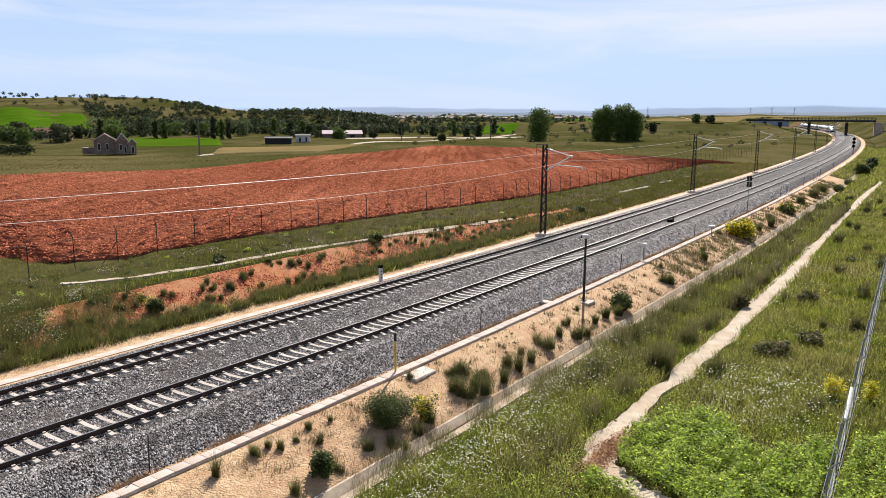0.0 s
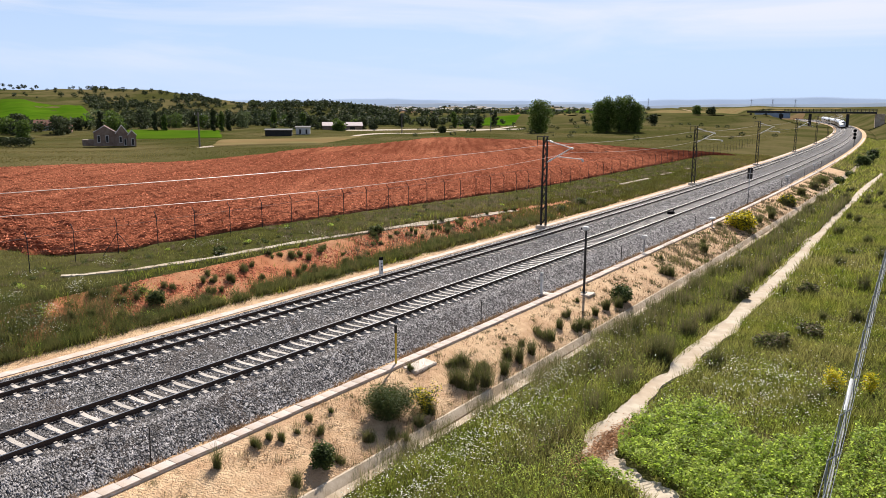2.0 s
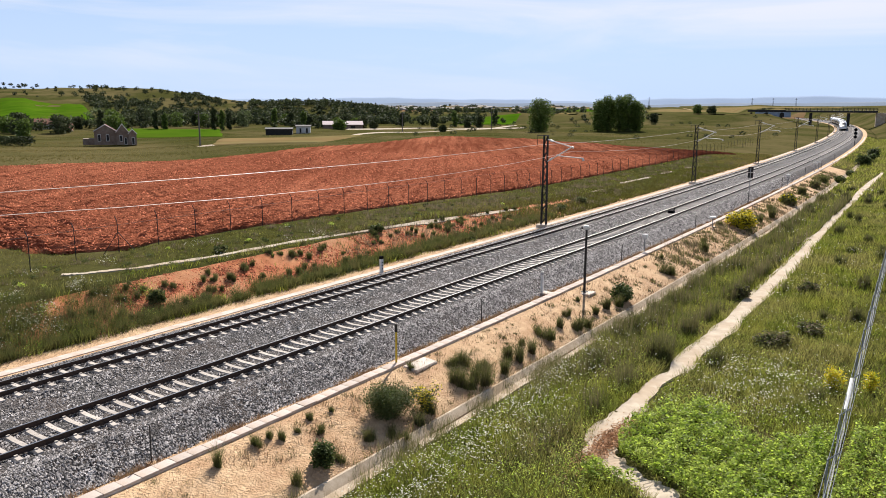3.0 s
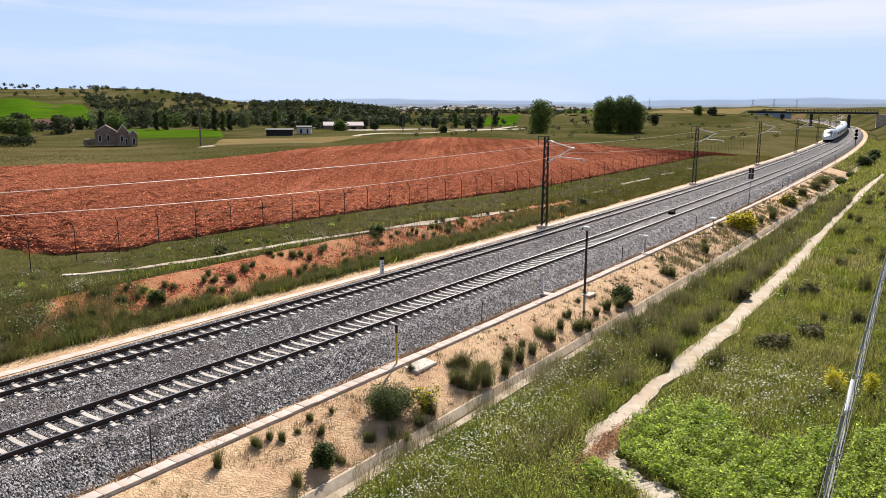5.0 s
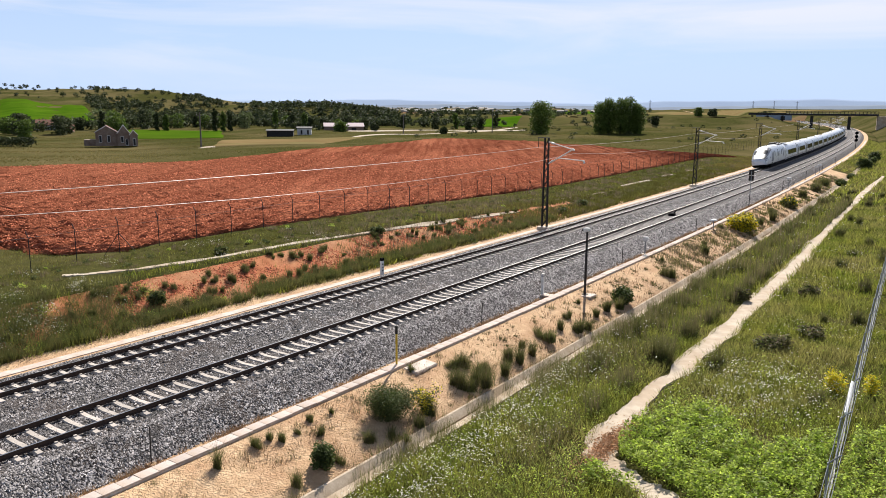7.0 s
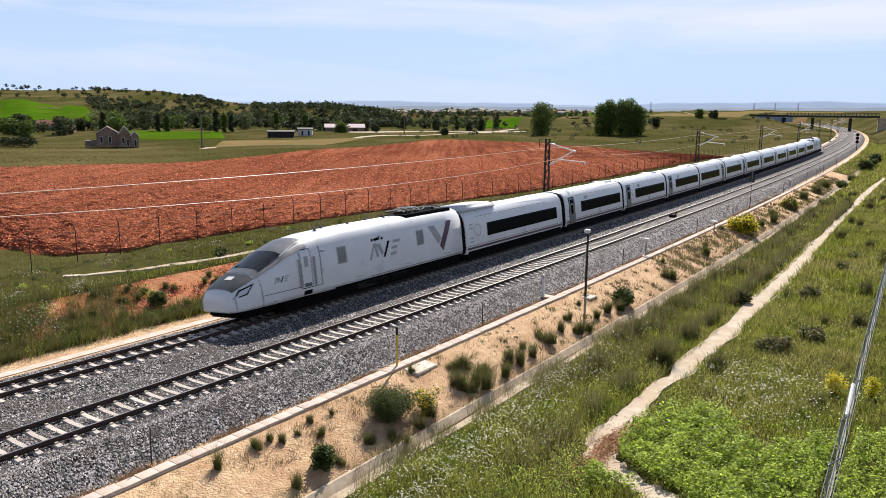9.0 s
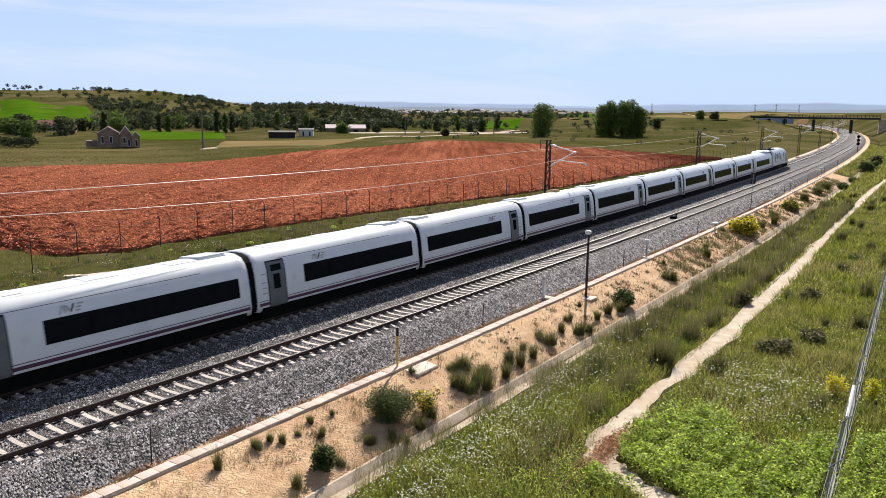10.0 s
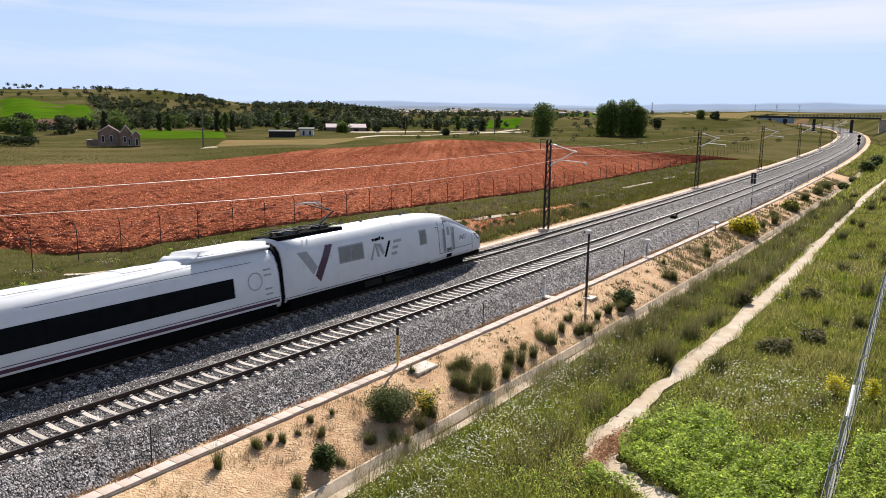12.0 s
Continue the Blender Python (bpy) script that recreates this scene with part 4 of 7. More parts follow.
# ---- masts, posts and signals along the line ----
def lattice_mast(s, k):
    x, y = at(s, -7.75)
    th = thing("catenary_mast", pose(float(x), float(y), -0.72, 0, 0, -math.degrees(float(heading(s)))), "dark lattice steel catenary mast with pale cantilever", "catenary mast", "catenary masts")
    H = 8.15
    for sx in (-1, 1):
        for sy in (-1, 1):
            bm = bms()
            a, b = 0.23, 0.17
            rod(bm, (sx * a, sy * a * 0.5, 0.25), (sx * b, sy * b * 0.5, H), 0.055, 0.048, 4)
            part("leg", bm, M_STEEL, th)
    bm = bms()
    n = 13
    for i in range(n):
        z0, z1 = 0.35 + i * (H - 0.5) / n, 0.35 + (i + 1) * (H - 0.5) / n
        w0, w1 = 0.24 - 0.07 * z0 / H, 0.24 - 0.07 * z1 / H
        f = 1 if i % 2 else -1
        for sy in (-1, 1):
            rod(bm, (f * w0, sy * w0 * 0.5, z0), (-f * w1, sy * w1 * 0.5, z1), 0.032, seg=4)
        for sx in (-1, 1):
            rod(bm, (sx * w0, f * w0 * 0.5, z0), (sx * w1, -f * w1 * 0.5, z1), 0.028, seg=4)
    part("lacing", bm, M_STEEL, th)
    bm = bms()
    box(bm, -0.55, 0.55, -0.45, 0.45, -0.4, 0.28)
    part("footing", bm, M_CONC, th, "pale concrete footing", 0.04)
    bm = bms()
    rod(bm, (-0.85, 0, H), (0.3, 0, H), 0.04, seg=5)
    rod(bm, (-0.8, 0, H), (-0.8, 0, H - 0.85), 0.03, seg=5)
    part("bracket", bm, M_STEEL, th, "feeder wire bracket")
    bm = bms()
    rod(bm, (0.2, 0, H - 0.35), (2.55, 0, H - 0.95), 0.045, seg=6)
    rod(bm, (0.2, 0, H - 2.25), (2.45, 0, H - 0.95), 0.05, seg=6)
    rod(bm, (1.15, 0, H - 1.72), (3.6, 0, H - 1.85), 0.04, seg=6)
    part("cantilever", bm, M_INS, th, "pale tubular cantilever arm")
    for p in ((0.45, H - 0.42, 0.7, H - 0.48), (0.4, H - 2.12, 0.66, H - 1.95), (2.45, H - 0.92, 2.65, H - 0.98), (3.5, H - 1.85, 3.62, H - 2.05)):
        bm = bms()
        rod(bm, (p[0], 0, p[1]), (p[2], 0, p[3]), 0.09, seg=8)
        part("insulator", bm, M_INS, th)
    return th


MASTS = [-2.6, 46.2, 93.5, 138.2, 189.0, 240.0, 292.0, 345.0, 400.0]
for k, s in enumerate(MASTS):
    lattice_mast(s, k)


def wire(name, pts, r, label, material=M_WIRE):
    bm = bms()
    for a, b in zip(pts, pts[1:]):
        rod(bm, a, b, r, seg=5)
    ob = part(name, bm, material, None)
    return tagged(ob, label, "wire", kind="structure")


def wires():
    feeder, mess, cont = [], [], []
    for a, b in zip([-52.0] + MASTS, MASTS):
        for f in np.linspace(0, 1, 9)[:-1]:
            s = a + (b - a) * f
            sag = 4 * f * (1 - f)
            for lst, u, z in ((feeder, -8.55, 6.58 - 0.22 * sag), (mess, -GAP - 0.35, 6.15 - 0.62 * sag), (cont, -GAP - 0.3, 5.2)):
                x, y = at(s, u)
                lst.append((float(x), float(y), z))
    wire("feeder_wire", feeder, 0.014, "bright feeder wire hung from the mast brackets")
    wire("messenger_wire", mess, 0.011, "sagging catenary messenger wire")
    wire("contact_wire", cont, 0.006, "straight overhead contact wire", M_STEEL)


wires()


# ---- fields, paths and roads laid over the ground ----
def patch(name, a, b, na, nb, material, label, category, lift=0.06, rough=0.0, seed=1, kind="structure", edge=0.0):
    """A sheet between two lines of (x, y), draped over the ground."""
    rs = np.random.RandomState(seed)
    a, b = np.array(a, float), np.array(b, float)

    def along(p, n):
        d = np.concatenate([[0], np.cumsum(np.hypot(*np.diff(p, axis=0).T))])
        t = np.linspace(0, d[-1], n)
        return np.stack([np.interp(t, d, p[:, 0]), np.interp(t, d, p[:, 1])], -1)

    A, B = along(a, na), along(b, na)
    f = (np.linspace(0, 1, nb) ** 1.6)[None, :, None]
    Q = A[:, None] * (1 - f) + B[:, None] * f
    if edge:
        wob = np.sin(np.arange(na) * 0.9) + np.sin(np.arange(na) * 0.37 + 1) + rs.normal(0, 0.6, na)
        Q[:, 0] += edge * wob[:, None] * 0.5
        Q[:, -1] += edge * np.roll(wob, 5)[:, None] * 0.5
    Z = ground_z(Q[..., 0], Q[..., 1]) + lift + rs.normal(0, 1, Q.shape[:2]) * rough
    Z[0] -= lift + 0.2
    Z[-1] -= lift + 0.2
    Z[:, 0] -= lift + 0.1
    Z[:, -1] -= lift + 0.2
    idx = np.arange(na * nb).reshape(na, nb)
    q = np.stack([idx[:-1, :-1], idx[1:, :-1], idx[1:, 1:], idx[:-1, 1:]], -1).reshape(-1, 4)
    v = np.concatenate([Q, Z[..., None]], -1).reshape(-1, 3)
    n = np.cross(v[q[0][1]] - v[q[0][0]], v[q[0][2]] - v[q[0][1]])
    if n[2] < 0:
        q = q[:, ::-1]
    return tagged(mesh_object(name, v, q, material, smooth=rough == 0), label, category, kind=kind)


def line_at(pts):
    return [tuple(float(c) for c in at(s, u)) for s, u in pts]


# red ploughed field behind the far fence
near_edge = [(-62, 60), (-33, 50.5), (-23.5, 45.2), (-19.8, 46.8)] + line_at([(15, -20.6), (24, -20.6), (40, -20.4), (60, -20.6), (90, -20.8), (120, -20.6), (152, -19.8)])
far_edge = [(-130, 84), (-66, 114), (-49, 136), (-31, 178), (-4, 228), (12, 227), (27, 218), (42, 198), (54, 180), (64, 165)]
patch("ploughed_field", near_edge, far_edge, 380, 210, M_FIELD, "red ploughed field of dry clods", "field", 0.12, 0.075, 4, edge=0.5)
patch("crop_field", [(-101, 240), (-85, 243), (-70, 246)], [(-126, 304), (-108, 312), (-92, 320)], 30, 20, M_GREENF, "bright green young crop field", "field", 0.25)
patch("stubble_field", [(-57, 186), (-45, 196), (-33, 207)], [(-68, 232), (-48, 244), (-25, 255)], 30, 20, M_TAN, "dry tan stubble field", "field", 0.25)
patch("hill_field", [(-245, 345), (-190, 374), (-160, 366)], [(-370, 560), (-300, 556), (-246, 528)], 40, 30, M_GREENF, "green crop field on the hillside", "field", 0.5)
patch("grass_field", [(-30, 420), (60, 430), (150, 470)], [(-60, 700), (100, 760), (330, 900)], 40, 20, M_OLIVE, "far green meadow", "field", 0.3)
patch("stubble_field", [(60, 480), (140, 520), (200, 560)], [(150, 900), (330, 1000), (500, 1100)], 40, 20, M_TAN, "far dry stubble field", "field", 0.35)
patch("crop_field", [(8, 396), (20, 400), (36, 404)], [(10, 470), (30, 480), (52, 490)], 24, 14, M_GREENF, "bright strip of green crop", "field", 0.4)
for k_, (a0_, a1_, r0_, r1_, m_, l_) in enumerate((
        (9, 23, 470, 640, M_OLIVE, "olive pasture beyond the trees"), (12, 24, 660, 900, M_BROWNF, "brown fallow field on the plain"), (3, 12, 640, 900, M_TAN, "pale stubble field on the plain"),
        (-4, 4, 700, 1000, M_OLIVE, "olive pasture on the plain"), (10, 21, 930, 1300, M_OLIVE, "olive pasture on the plain"), (-8, 6, 1050, 1500, M_BROWNF, "brown fallow field on the plain"),
        (14, 26, 1350, 1900, M_TAN, "pale stubble field on the plain"), (5, 13, 1400, 2000, M_GREENF, "far green crop field"), (-3, 12, 2000, 2500, M_TAN, "pale stubble field on the plain"))):
    ring_ = [np.radians(np.linspace(a0_ + q, a1_ + q, 9)) for q in (0.0, 1.5)]
    patch("plain_field", [(r0_ * math.sin(a), r0_ * math.cos(a)) for a in ring_[0]], [(r1_ * math.sin(a), r1_ * math.cos(a)) for a in ring_[1]], 50, 16, m_, l_, "field", 0.5 + 0.0006 * r0_, seed=20 + k_, edge=4.0)
patch("farm_road", [(40, 360), (4, 352), (-30, 330), (-40, 318)], [(40, 366), (4, 358), (-31, 336), (-42, 323)], 40, 4, M_PATH, "pale farm road past the trees", "road", 0.3)
patch("rape_field", line_at([(150, 14), (190, 14.5), (240, 14)]), line_at([(150, 30), (190, 40), (240, 34)]), 30, 12, M_YELLOWF, "yellow flowering field edge", "field", 0.10, 0.03, edge=1.0)


def ribbon(name, pts, width, material, label, category, lift=0.07, seed=2, wob=0.12, n=120):
    """A path along (s, u) points with worn, uneven edges and a thickness."""
    rs = np.random.RandomState(seed)
    p = np.array(pts, float)
    t = np.linspace(0, 1, n) ** 1.5 * (len(p) - 1)
    k = np.arange(len(p))
    s, u = np.interp(t, k, p[:, 0]), np.interp(t, k, p[:, 1])
    w = np.interp(t, k, width) if not np.isscalar(width) else np.full(n, width)
    X, Y = at(s, u)
    dx, dy = np.gradient(X), np.gradient(Y)
    L = np.hypot(dx, dy)
    nx, ny = dy / L, -dx / L
    V, F = [], []
    offs = np.array([-0.5, -0.46, -0.15, 0.15, 0.46, 0.5])
    ker = np.array([1, 2, 3, 2, 1]) / 5.0
    e0, e1 = (np.convolve(rs.normal(0, wob, n), ker, "same") for _ in range(2))
    for i in range(n):
        for j, o in enumerate(offs):
            d = o * w[i] + (e0[i] if j < 2 else e1[i] if j > 3 else 0)
            x, y = X[i] + nx[i] * d, Y[i] + ny[i] * d
            V.append((x, y, 0.0))
    V = np.array(V)
    V[:, 2] = ground_z(V[:, 0], V[:, 1]) + np.tile([-0.15, lift, lift * 0.8, lift * 0.8, lift, -0.15], n) + rs.normal(0, 0.008, len(V))
    for i in range(n - 1):
        for j in range(5):
            F.append((i * 6 + j, i * 6 + j + 1, (i + 1) * 6 + j + 1, (i + 1) * 6 + j)[::-1])
    return tagged(mesh_object(name, V, F, material), label, category, kind="structure")


PATH = [(5.2, 18.4), (6.9, 16.1), (7.25, 15.35), (7.9, 14.1), (9.4, 13.4), (11.85, 13.15), (14.45, 13.15), (17.95, 13.15), (23.4, 13.3), (28.65, 13.2), (46.6, 13.05),
        (61.2, 12.6), (81.6, 12.25), (106.5, 12.25), (141.0, 12.8)]
ribbon("drain_path", PATH, [1.0, 1.0, 0.8, 1.1, 1.35, 1.05, 0.95, 0.95, 1.2, 1.2, 1.4, 1.2, 0.9, 0.9, 1.0], M_PATH, "pale worn concrete drain path between grasses", "path", n=170)
ribbon("drain_path", [(6.6, -16.3), (7.3, -15.7), (10.1, -14.5), (15.5, -13.9), (20.2, -13.9), (27.4, -13.3), (34, -13.0), (40, -12.8)], 0.42, M_PATH, "narrow pale drain channel above the far bank", "path", seed=4, wob=0.05, n=90)
ribbon("drain_path", [(42, -12.7), (46, -12.6), (50, -12.5)], 0.42, M_PATH, "narrow pale drain channel above the far bank", "path", seed=5, wob=0.05, n=20)
for s0_, s1_, u0_, u1_ in ((83, 94, -14.4, -14.2), (101, 106, -14.5, -14.3), (113, 122, -14.2, -13.9)):
    ribbon("drain_path", [(s0_, u0_), (s1_, u1_)], 0.5, M_PATH, "narrow pale drain channel above the far bank", "path", seed=9, wob=0.05, n=12, lift=0.22)
ribbon("drain_path", [(60, -14.2), (66, -14.2), (73, -13.9), (78, -14.0)], 0.4, M_PATH, "narrow pale drain channel above the far bank", "path", seed=6, wob=0.05, n=30)
ribbon("drain_floor", [(-12, 8.05), (40, 8.05), (100, 8.0), (205, 8.0)], 0.42, M_DRAIN, "earth-stained concrete drain floor below the slope", "drain", seed=7, wob=0.05, n=150, lift=0.12)
patch("farm_road", [(-59, 182), (-36, 217), (-27, 255), (39, 389)], [(-61, 183), (-38, 219), (-30, 257), (36, 391)], 60, 4, M_PATH, "pale dirt farm road", "road", 0.2)


# ---- plants ----
def clump(x, y, f=1.0, ph=0.0):
    """Slow variation from 0 to 1."""
    v = np.sin(x * 1.3 * f + 2.1 * np.sin(y * 0.7 * f + ph) + ph) + np.sin(y * 1.7 * f + 1.7 * np.sin(x * 0.9 * f)) + 0.7 * np.sin((x + y) * 3.1 * f + ph)
    return np.clip(v / 5.4 + 0.5, 0, 1)


def blades(name, x, y, h, w, lean, material, label, category, seed=1, parent=None, z=None, bent=False):
    rs = np.random.RandomState(seed)
    n = len(x)
    z = ground_z(x, y) - 0.03 if z is None else z
    a = rs.rand(n) * 6.283
    b = rs.rand(n) * 6.283
    k = lean * h * rs.uniform(0.2, 1.0, n)
    cx, cy = np.cos(a) * w / 2, np.sin(a) * w / 2
    lx, ly = np.cos(b) * k, np.sin(b) * k
    root = [np.stack([x - cx, y - cy, z], -1), np.stack([x + cx, y + cy, z], -1)]
    tip = np.stack([x + lx, y + ly, z + h], -1)
    if bent:
        m = [np.stack([x + d * cx * 0.8 + lx * 0.35, y + d * cy * 0.8 + ly * 0.35, z + h * 0.62], -1) for d in (1, -1)]
        ob = soup(name, np.stack(root + m + [tip], 1), [[0, 1, 2], [0, 2, 3], [3, 2, 4]], material, parent)
    else:
        ob = soup(name, np.stack(root + [tip], 1), [[0, 1, 2]], material, parent)
    if label:
        tagged(ob, label, category, kind="stuff")
    return ob


def leaves(name, x, y, z, size, material, label, category, seed=1, parent=None, flat=0.4, wide=0.5):
    rs = np.random.RandomState(seed)
    n = len(x)
    d1 = rs.normal(size=(n, 3))
    d1[:, 2] *= flat
    d1 /= np.linalg.norm(d1, axis=1)[:, None]
    d2 = np.cross(d1, rs.normal(size=(n, 3)) + np.array([0, 0, 1.0]))
    d2 /= np.linalg.norm(d2, axis=1)[:, None] + 1e-9
    c = np.stack([x, y, z], -1)
    s = np.asarray(size).reshape(-1, 1) * rs.uniform(0.6, 1.3, (n, 1))
    v = np.stack([c - d1 * s, c + d2 * s * wide, c + d1 * s, c - d2 * s * wide], 1)
    ob = soup(name, v, [[0, 1, 2], [0, 2, 3]], material, parent)
    if label:
        tagged(ob, label, category, kind="stuff")
    return ob


def off_path(s, u, pts, half):
    p = np.array(pts, float)
    best = np.full(len(s), 9e9)
    for (s0, u0), (s1, u1) in zip(p, p[1:]):
        d = np.array([s1 - s0, u1 - u0])
        t = np.clip(((s - s0) * d[0] + (u - u0) * d[1]) / (d @ d), 0, 1)
        best = np.minimum(best, np.hypot(s - s0 - t * d[0], u - u0 - t * d[1]))
    return best > half


def meadow():
    rs = np.random.RandomState(11)
    # near side, in three bands of distance
    for n, s0, s1, u0, u1, h0, w0 in ((240000, -2, 34, 8.3, 27, 0.34, 0.025), (150000, 34, 90, 8.35, 34, 0.38, 0.05), (110000, 90, 300, 4.4, 45, 0.5, 0.13)):
        s = s0 + (s1 - s0) * rs.rand(n) ** (1.25 if s0 < 90 else 1.0)
        u = rs.uniform(u0, u1, n)
        ok = off_path(s, u, PATH, 0.42)
        ok &= ~((u > 14.2) & (u < 20) & (s > 6.5) & (s < 13.2) & (rs.rand(n) < 0.85))
        ok &= ~((u < 8.9) & (rs.rand(n) < 0.4)) & ~((u < 8.4) & (s < 145))
        s, u = s[ok], u[ok]
        x, y = at(s, u)
        c = clump(x, y, 0.55)
        keep = rs.rand(len(x)) < 0.35 + 0.65 * c
        x, y, c = x[keep], y[keep], c[keep]
        h = h0 * (0.45 + 0.9 * c) * rs.uniform(0.5, 1.5, len(x))
        blades("meadow_grass", x, y, h, w0 * rs.uniform(0.7, 1.5, len(x)), 0.9, M_BLADE, "tall olive and green meadow grass", "grass", 12 + s0 % 7)
    # dark taller grass drifts along the drain and the path
    n = 70000
    s = -2 + 95 * rs.rand(n) ** 1.25
    u = np.where(rs.rand(n) < 0.62, 8.75 + np.abs(rs.normal(0, 0.95, n)), 12.2 - np.abs(rs.normal(0, 0.5, n)))
    x, y = at(s, u)
    c = clump(x, y, 1.1, 2.0)
    k = rs.rand(n) < np.clip(c * 1.8 - 0.55, 0, 1) * np.interp(s, [0, 8, 18, 34, 60], [0.12, 0.2, 1.0, 0.8, 0.25])
    x, y, c, s = x[k], y[k], c[k], s[k]
    blades("tall_dark_grass", x, y, (0.45 + 0.55 * c) * rs.uniform(0.6, 1.4, len(x)), 0.012 + 0.0007 * s, 0.3, M_TUSSOCK, "dark seeding grass along the drain", "grass", 21)
    k = rs.rand(len(x)) < 0.3
    blades("seeding_stalks", x[k], y[k], (0.6 + 0.6 * c[k]) * rs.uniform(0.7, 1.3, k.sum()), 0.008 + 0.0006 * s[k], 0.22, M_STRAW, "tan seeding stalks over the dark grass", "grass", 22)
    # growth that hangs over the drain wall in its near stretch
    n = 16000
    s, u = -1 + 26 * rs.rand(n) ** 1.4, rs.normal(8.15, 0.42, n)
    k = (rs.rand(n) < np.clip(clump(s * 1.2, u, 0.7, 2.6) * 2.4 - 0.75, 0, 1)) & (u > 7.35)
    x, y = at(s[k], u[k])
    blades("drain_grass", x, y, rs.uniform(0.2, 0.75, len(x)), 0.014, 0.5, M_TUSSOCK, "dark grass overgrowing the drain wall", "grass", 23)
    # far verge above and on the bank
    n = 210000
    s = -6 + 170 * rs.rand(n) ** 1.5
    u = np.where(s < 14, rs.uniform(-30, -9.0, n), rs.uniform(-20.2, -9.0, n))
    x, y = at(s, u)
    c = clump(x, y, 0.6, 1.0)
    bare = (u > -13.1) & (u < -9.9) & (s > 7.5) & (s < 46)
    soil = clump(x, y, 0.9, 4.0)
    left = (u > -13.2) & (u < -9.6) & (s <= 7.5) & (soil > 0.62)
    pathm = off_path(s, u, [(6.6, -16.3), (7.3, -15.7), (10.1, -14.5), (15.5, -13.9), (20.2, -13.9), (27.4, -13.3), (40, -12.8), (84, -11.8)], 0.28)
    ok = pathm & ~inside_field(x, y) & ~(bare & (rs.rand(n) < 0.97)) & ~(left & (rs.rand(n) < 0.95))
    x, y, c, s, u = x[ok], y[ok], c[ok], s[ok], u[ok]
    tall = np.where(u > -14.2, 0.9, 0.32)
    h = 0.40 * tall * (0.4 + 0.9 * c) * rs.uniform(0.5, 1.5, len(x))
    wd = (0.017 + 0.0009 * np.clip(s, 0, 200)) * rs.uniform(0.7, 1.4, len(x))
    dull = rs.rand(len(x)) < np.where(u < -14.2, 0.75, np.clip((s - 8) / 45, 0.3, 0.9))
    for q, m, lab in ((~dull, M_BLADE, "green verge grass above the far bank"), (dull, M_FARGRASS, "dull olive verge grass beside the far fence")):
        blades("verge_grass", x[q], y[q], h[q], wd[q], 0.6, m, lab, "grass", 31)
    # the dark fringe at the foot of the bank
    n = 110000
    s = -8 + 60 * rs.rand(n) ** 1.7
    u = -9.35 - np.abs(rs.normal(0, 0.55, n))
    x, y = at(s, u)
    k = rs.rand(n) < np.clip(clump(x, y, 0.8, 3.0) * 2.2 - 0.35, 0, 1)
    x, y, s = x[k], y[k], s[k]
    blades("verge_grass", x, y, rs.uniform(0.15, 0.6, len(x)), 0.014 + 0.0006 * s, 0.5, M_TUSSOCK, "dark grass at the foot of the red bank", "grass", 33)
    # rank growth that covers the near end of the red bank
    n = 75000
    s, u = rs.uniform(-9, 9.5, n), rs.uniform(-13.4, -9.3, n)
    k = rs.rand(n) < np.clip(clump(s, u, 1.2, 4.0) * 2.4 - 0.45, 0.04, 1) * np.interp(s, [4, 9], [1, 0.1])
    x, y = at(s[k], u[k])
    blades("bank_weeds", x, y, rs.uniform(0.12, 0.55, len(x)), 0.015, 0.6, M_TUSSOCK, "rank dark weeds over the red bank", "weeds", 36)
    # bushy weeds at the foot and the near end of the bank, some in white flower
    cs = np.concatenate([-8 + 46 * rs.rand(120) ** 1.3, rs.uniform(-8, 9, 75), rs.uniform(-6, 60, 90)])
    cu = np.concatenate([rs.uniform(-10.2, -9.3, 120), rs.uniform(-13.8, -9.6, 75), rs.uniform(-19, -13.6, 90)])
    rad = np.concatenate([rs.uniform(0.2, 0.55, 120), rs.uniform(0.25, 0.7, 75), rs.uniform(0.10, 0.3, 90)])
    i = np.repeat(np.arange(len(cs)), (300 * rad).astype(int) + 40)
    d = rs.normal(size=(len(i), 3))
    d /= np.linalg.norm(d, axis=1)[:, None]
    d *= rs.uniform(0.35, 1.15, (len(i), 1)) * rad[i][:, None]
    x, y = at(cs[i] + d[:, 0], cu[i] + d[:, 1])
    z = ground_z(x, y) + np.abs(d[:, 2]) * 0.95
    far = 0.030 + 0.0008 * np.clip(cs[i], 0, 60)
    for j, m in enumerate((M_BUSH, M_TUSSOCK, M_LEAF)):
        k = (i * 7 % 10 < 5) if j == 0 else (i * 7 % 10 >= 5) & (i * 7 % 10 < 9) if j == 1 else (i * 7 % 10 == 9)
        leaves("bank_weeds", x[k], y[k], z[k], far[k], m, "bushy weeds along the foot of the red bank", "weeds", 37 + j, flat=0.9)
    k = (i >= 120) & (i < 195) & (i % 3 == 0) & (rs.rand(len(i)) < 0.35)
    leaves("bank_flowers", x[k], y[k], z[k] + 0.12, 0.03, M_DAISY, "white flowers on bushy weeds of the bank", "flowers", 40, flat=0.3)
    # meadow behind the far fence and far scrub
    n = 150000
    r = rs.uniform(105, 420, n)
    az = np.radians(rs.uniform(-32, 26, n))
    x, y = r * np.sin(az), r * np.cos(az)
    s, u = su_of(x, y)
    k = (u < -21) & ~inside_field(x, y)
    x, y = x[k], y[k]
    blades("far_grass", x, y, rs.uniform(0.06, 0.24, len(x)), 0.2, 0.9, M_FARGRASS, "rough grass beyond the ploughed field", "grass", 35)


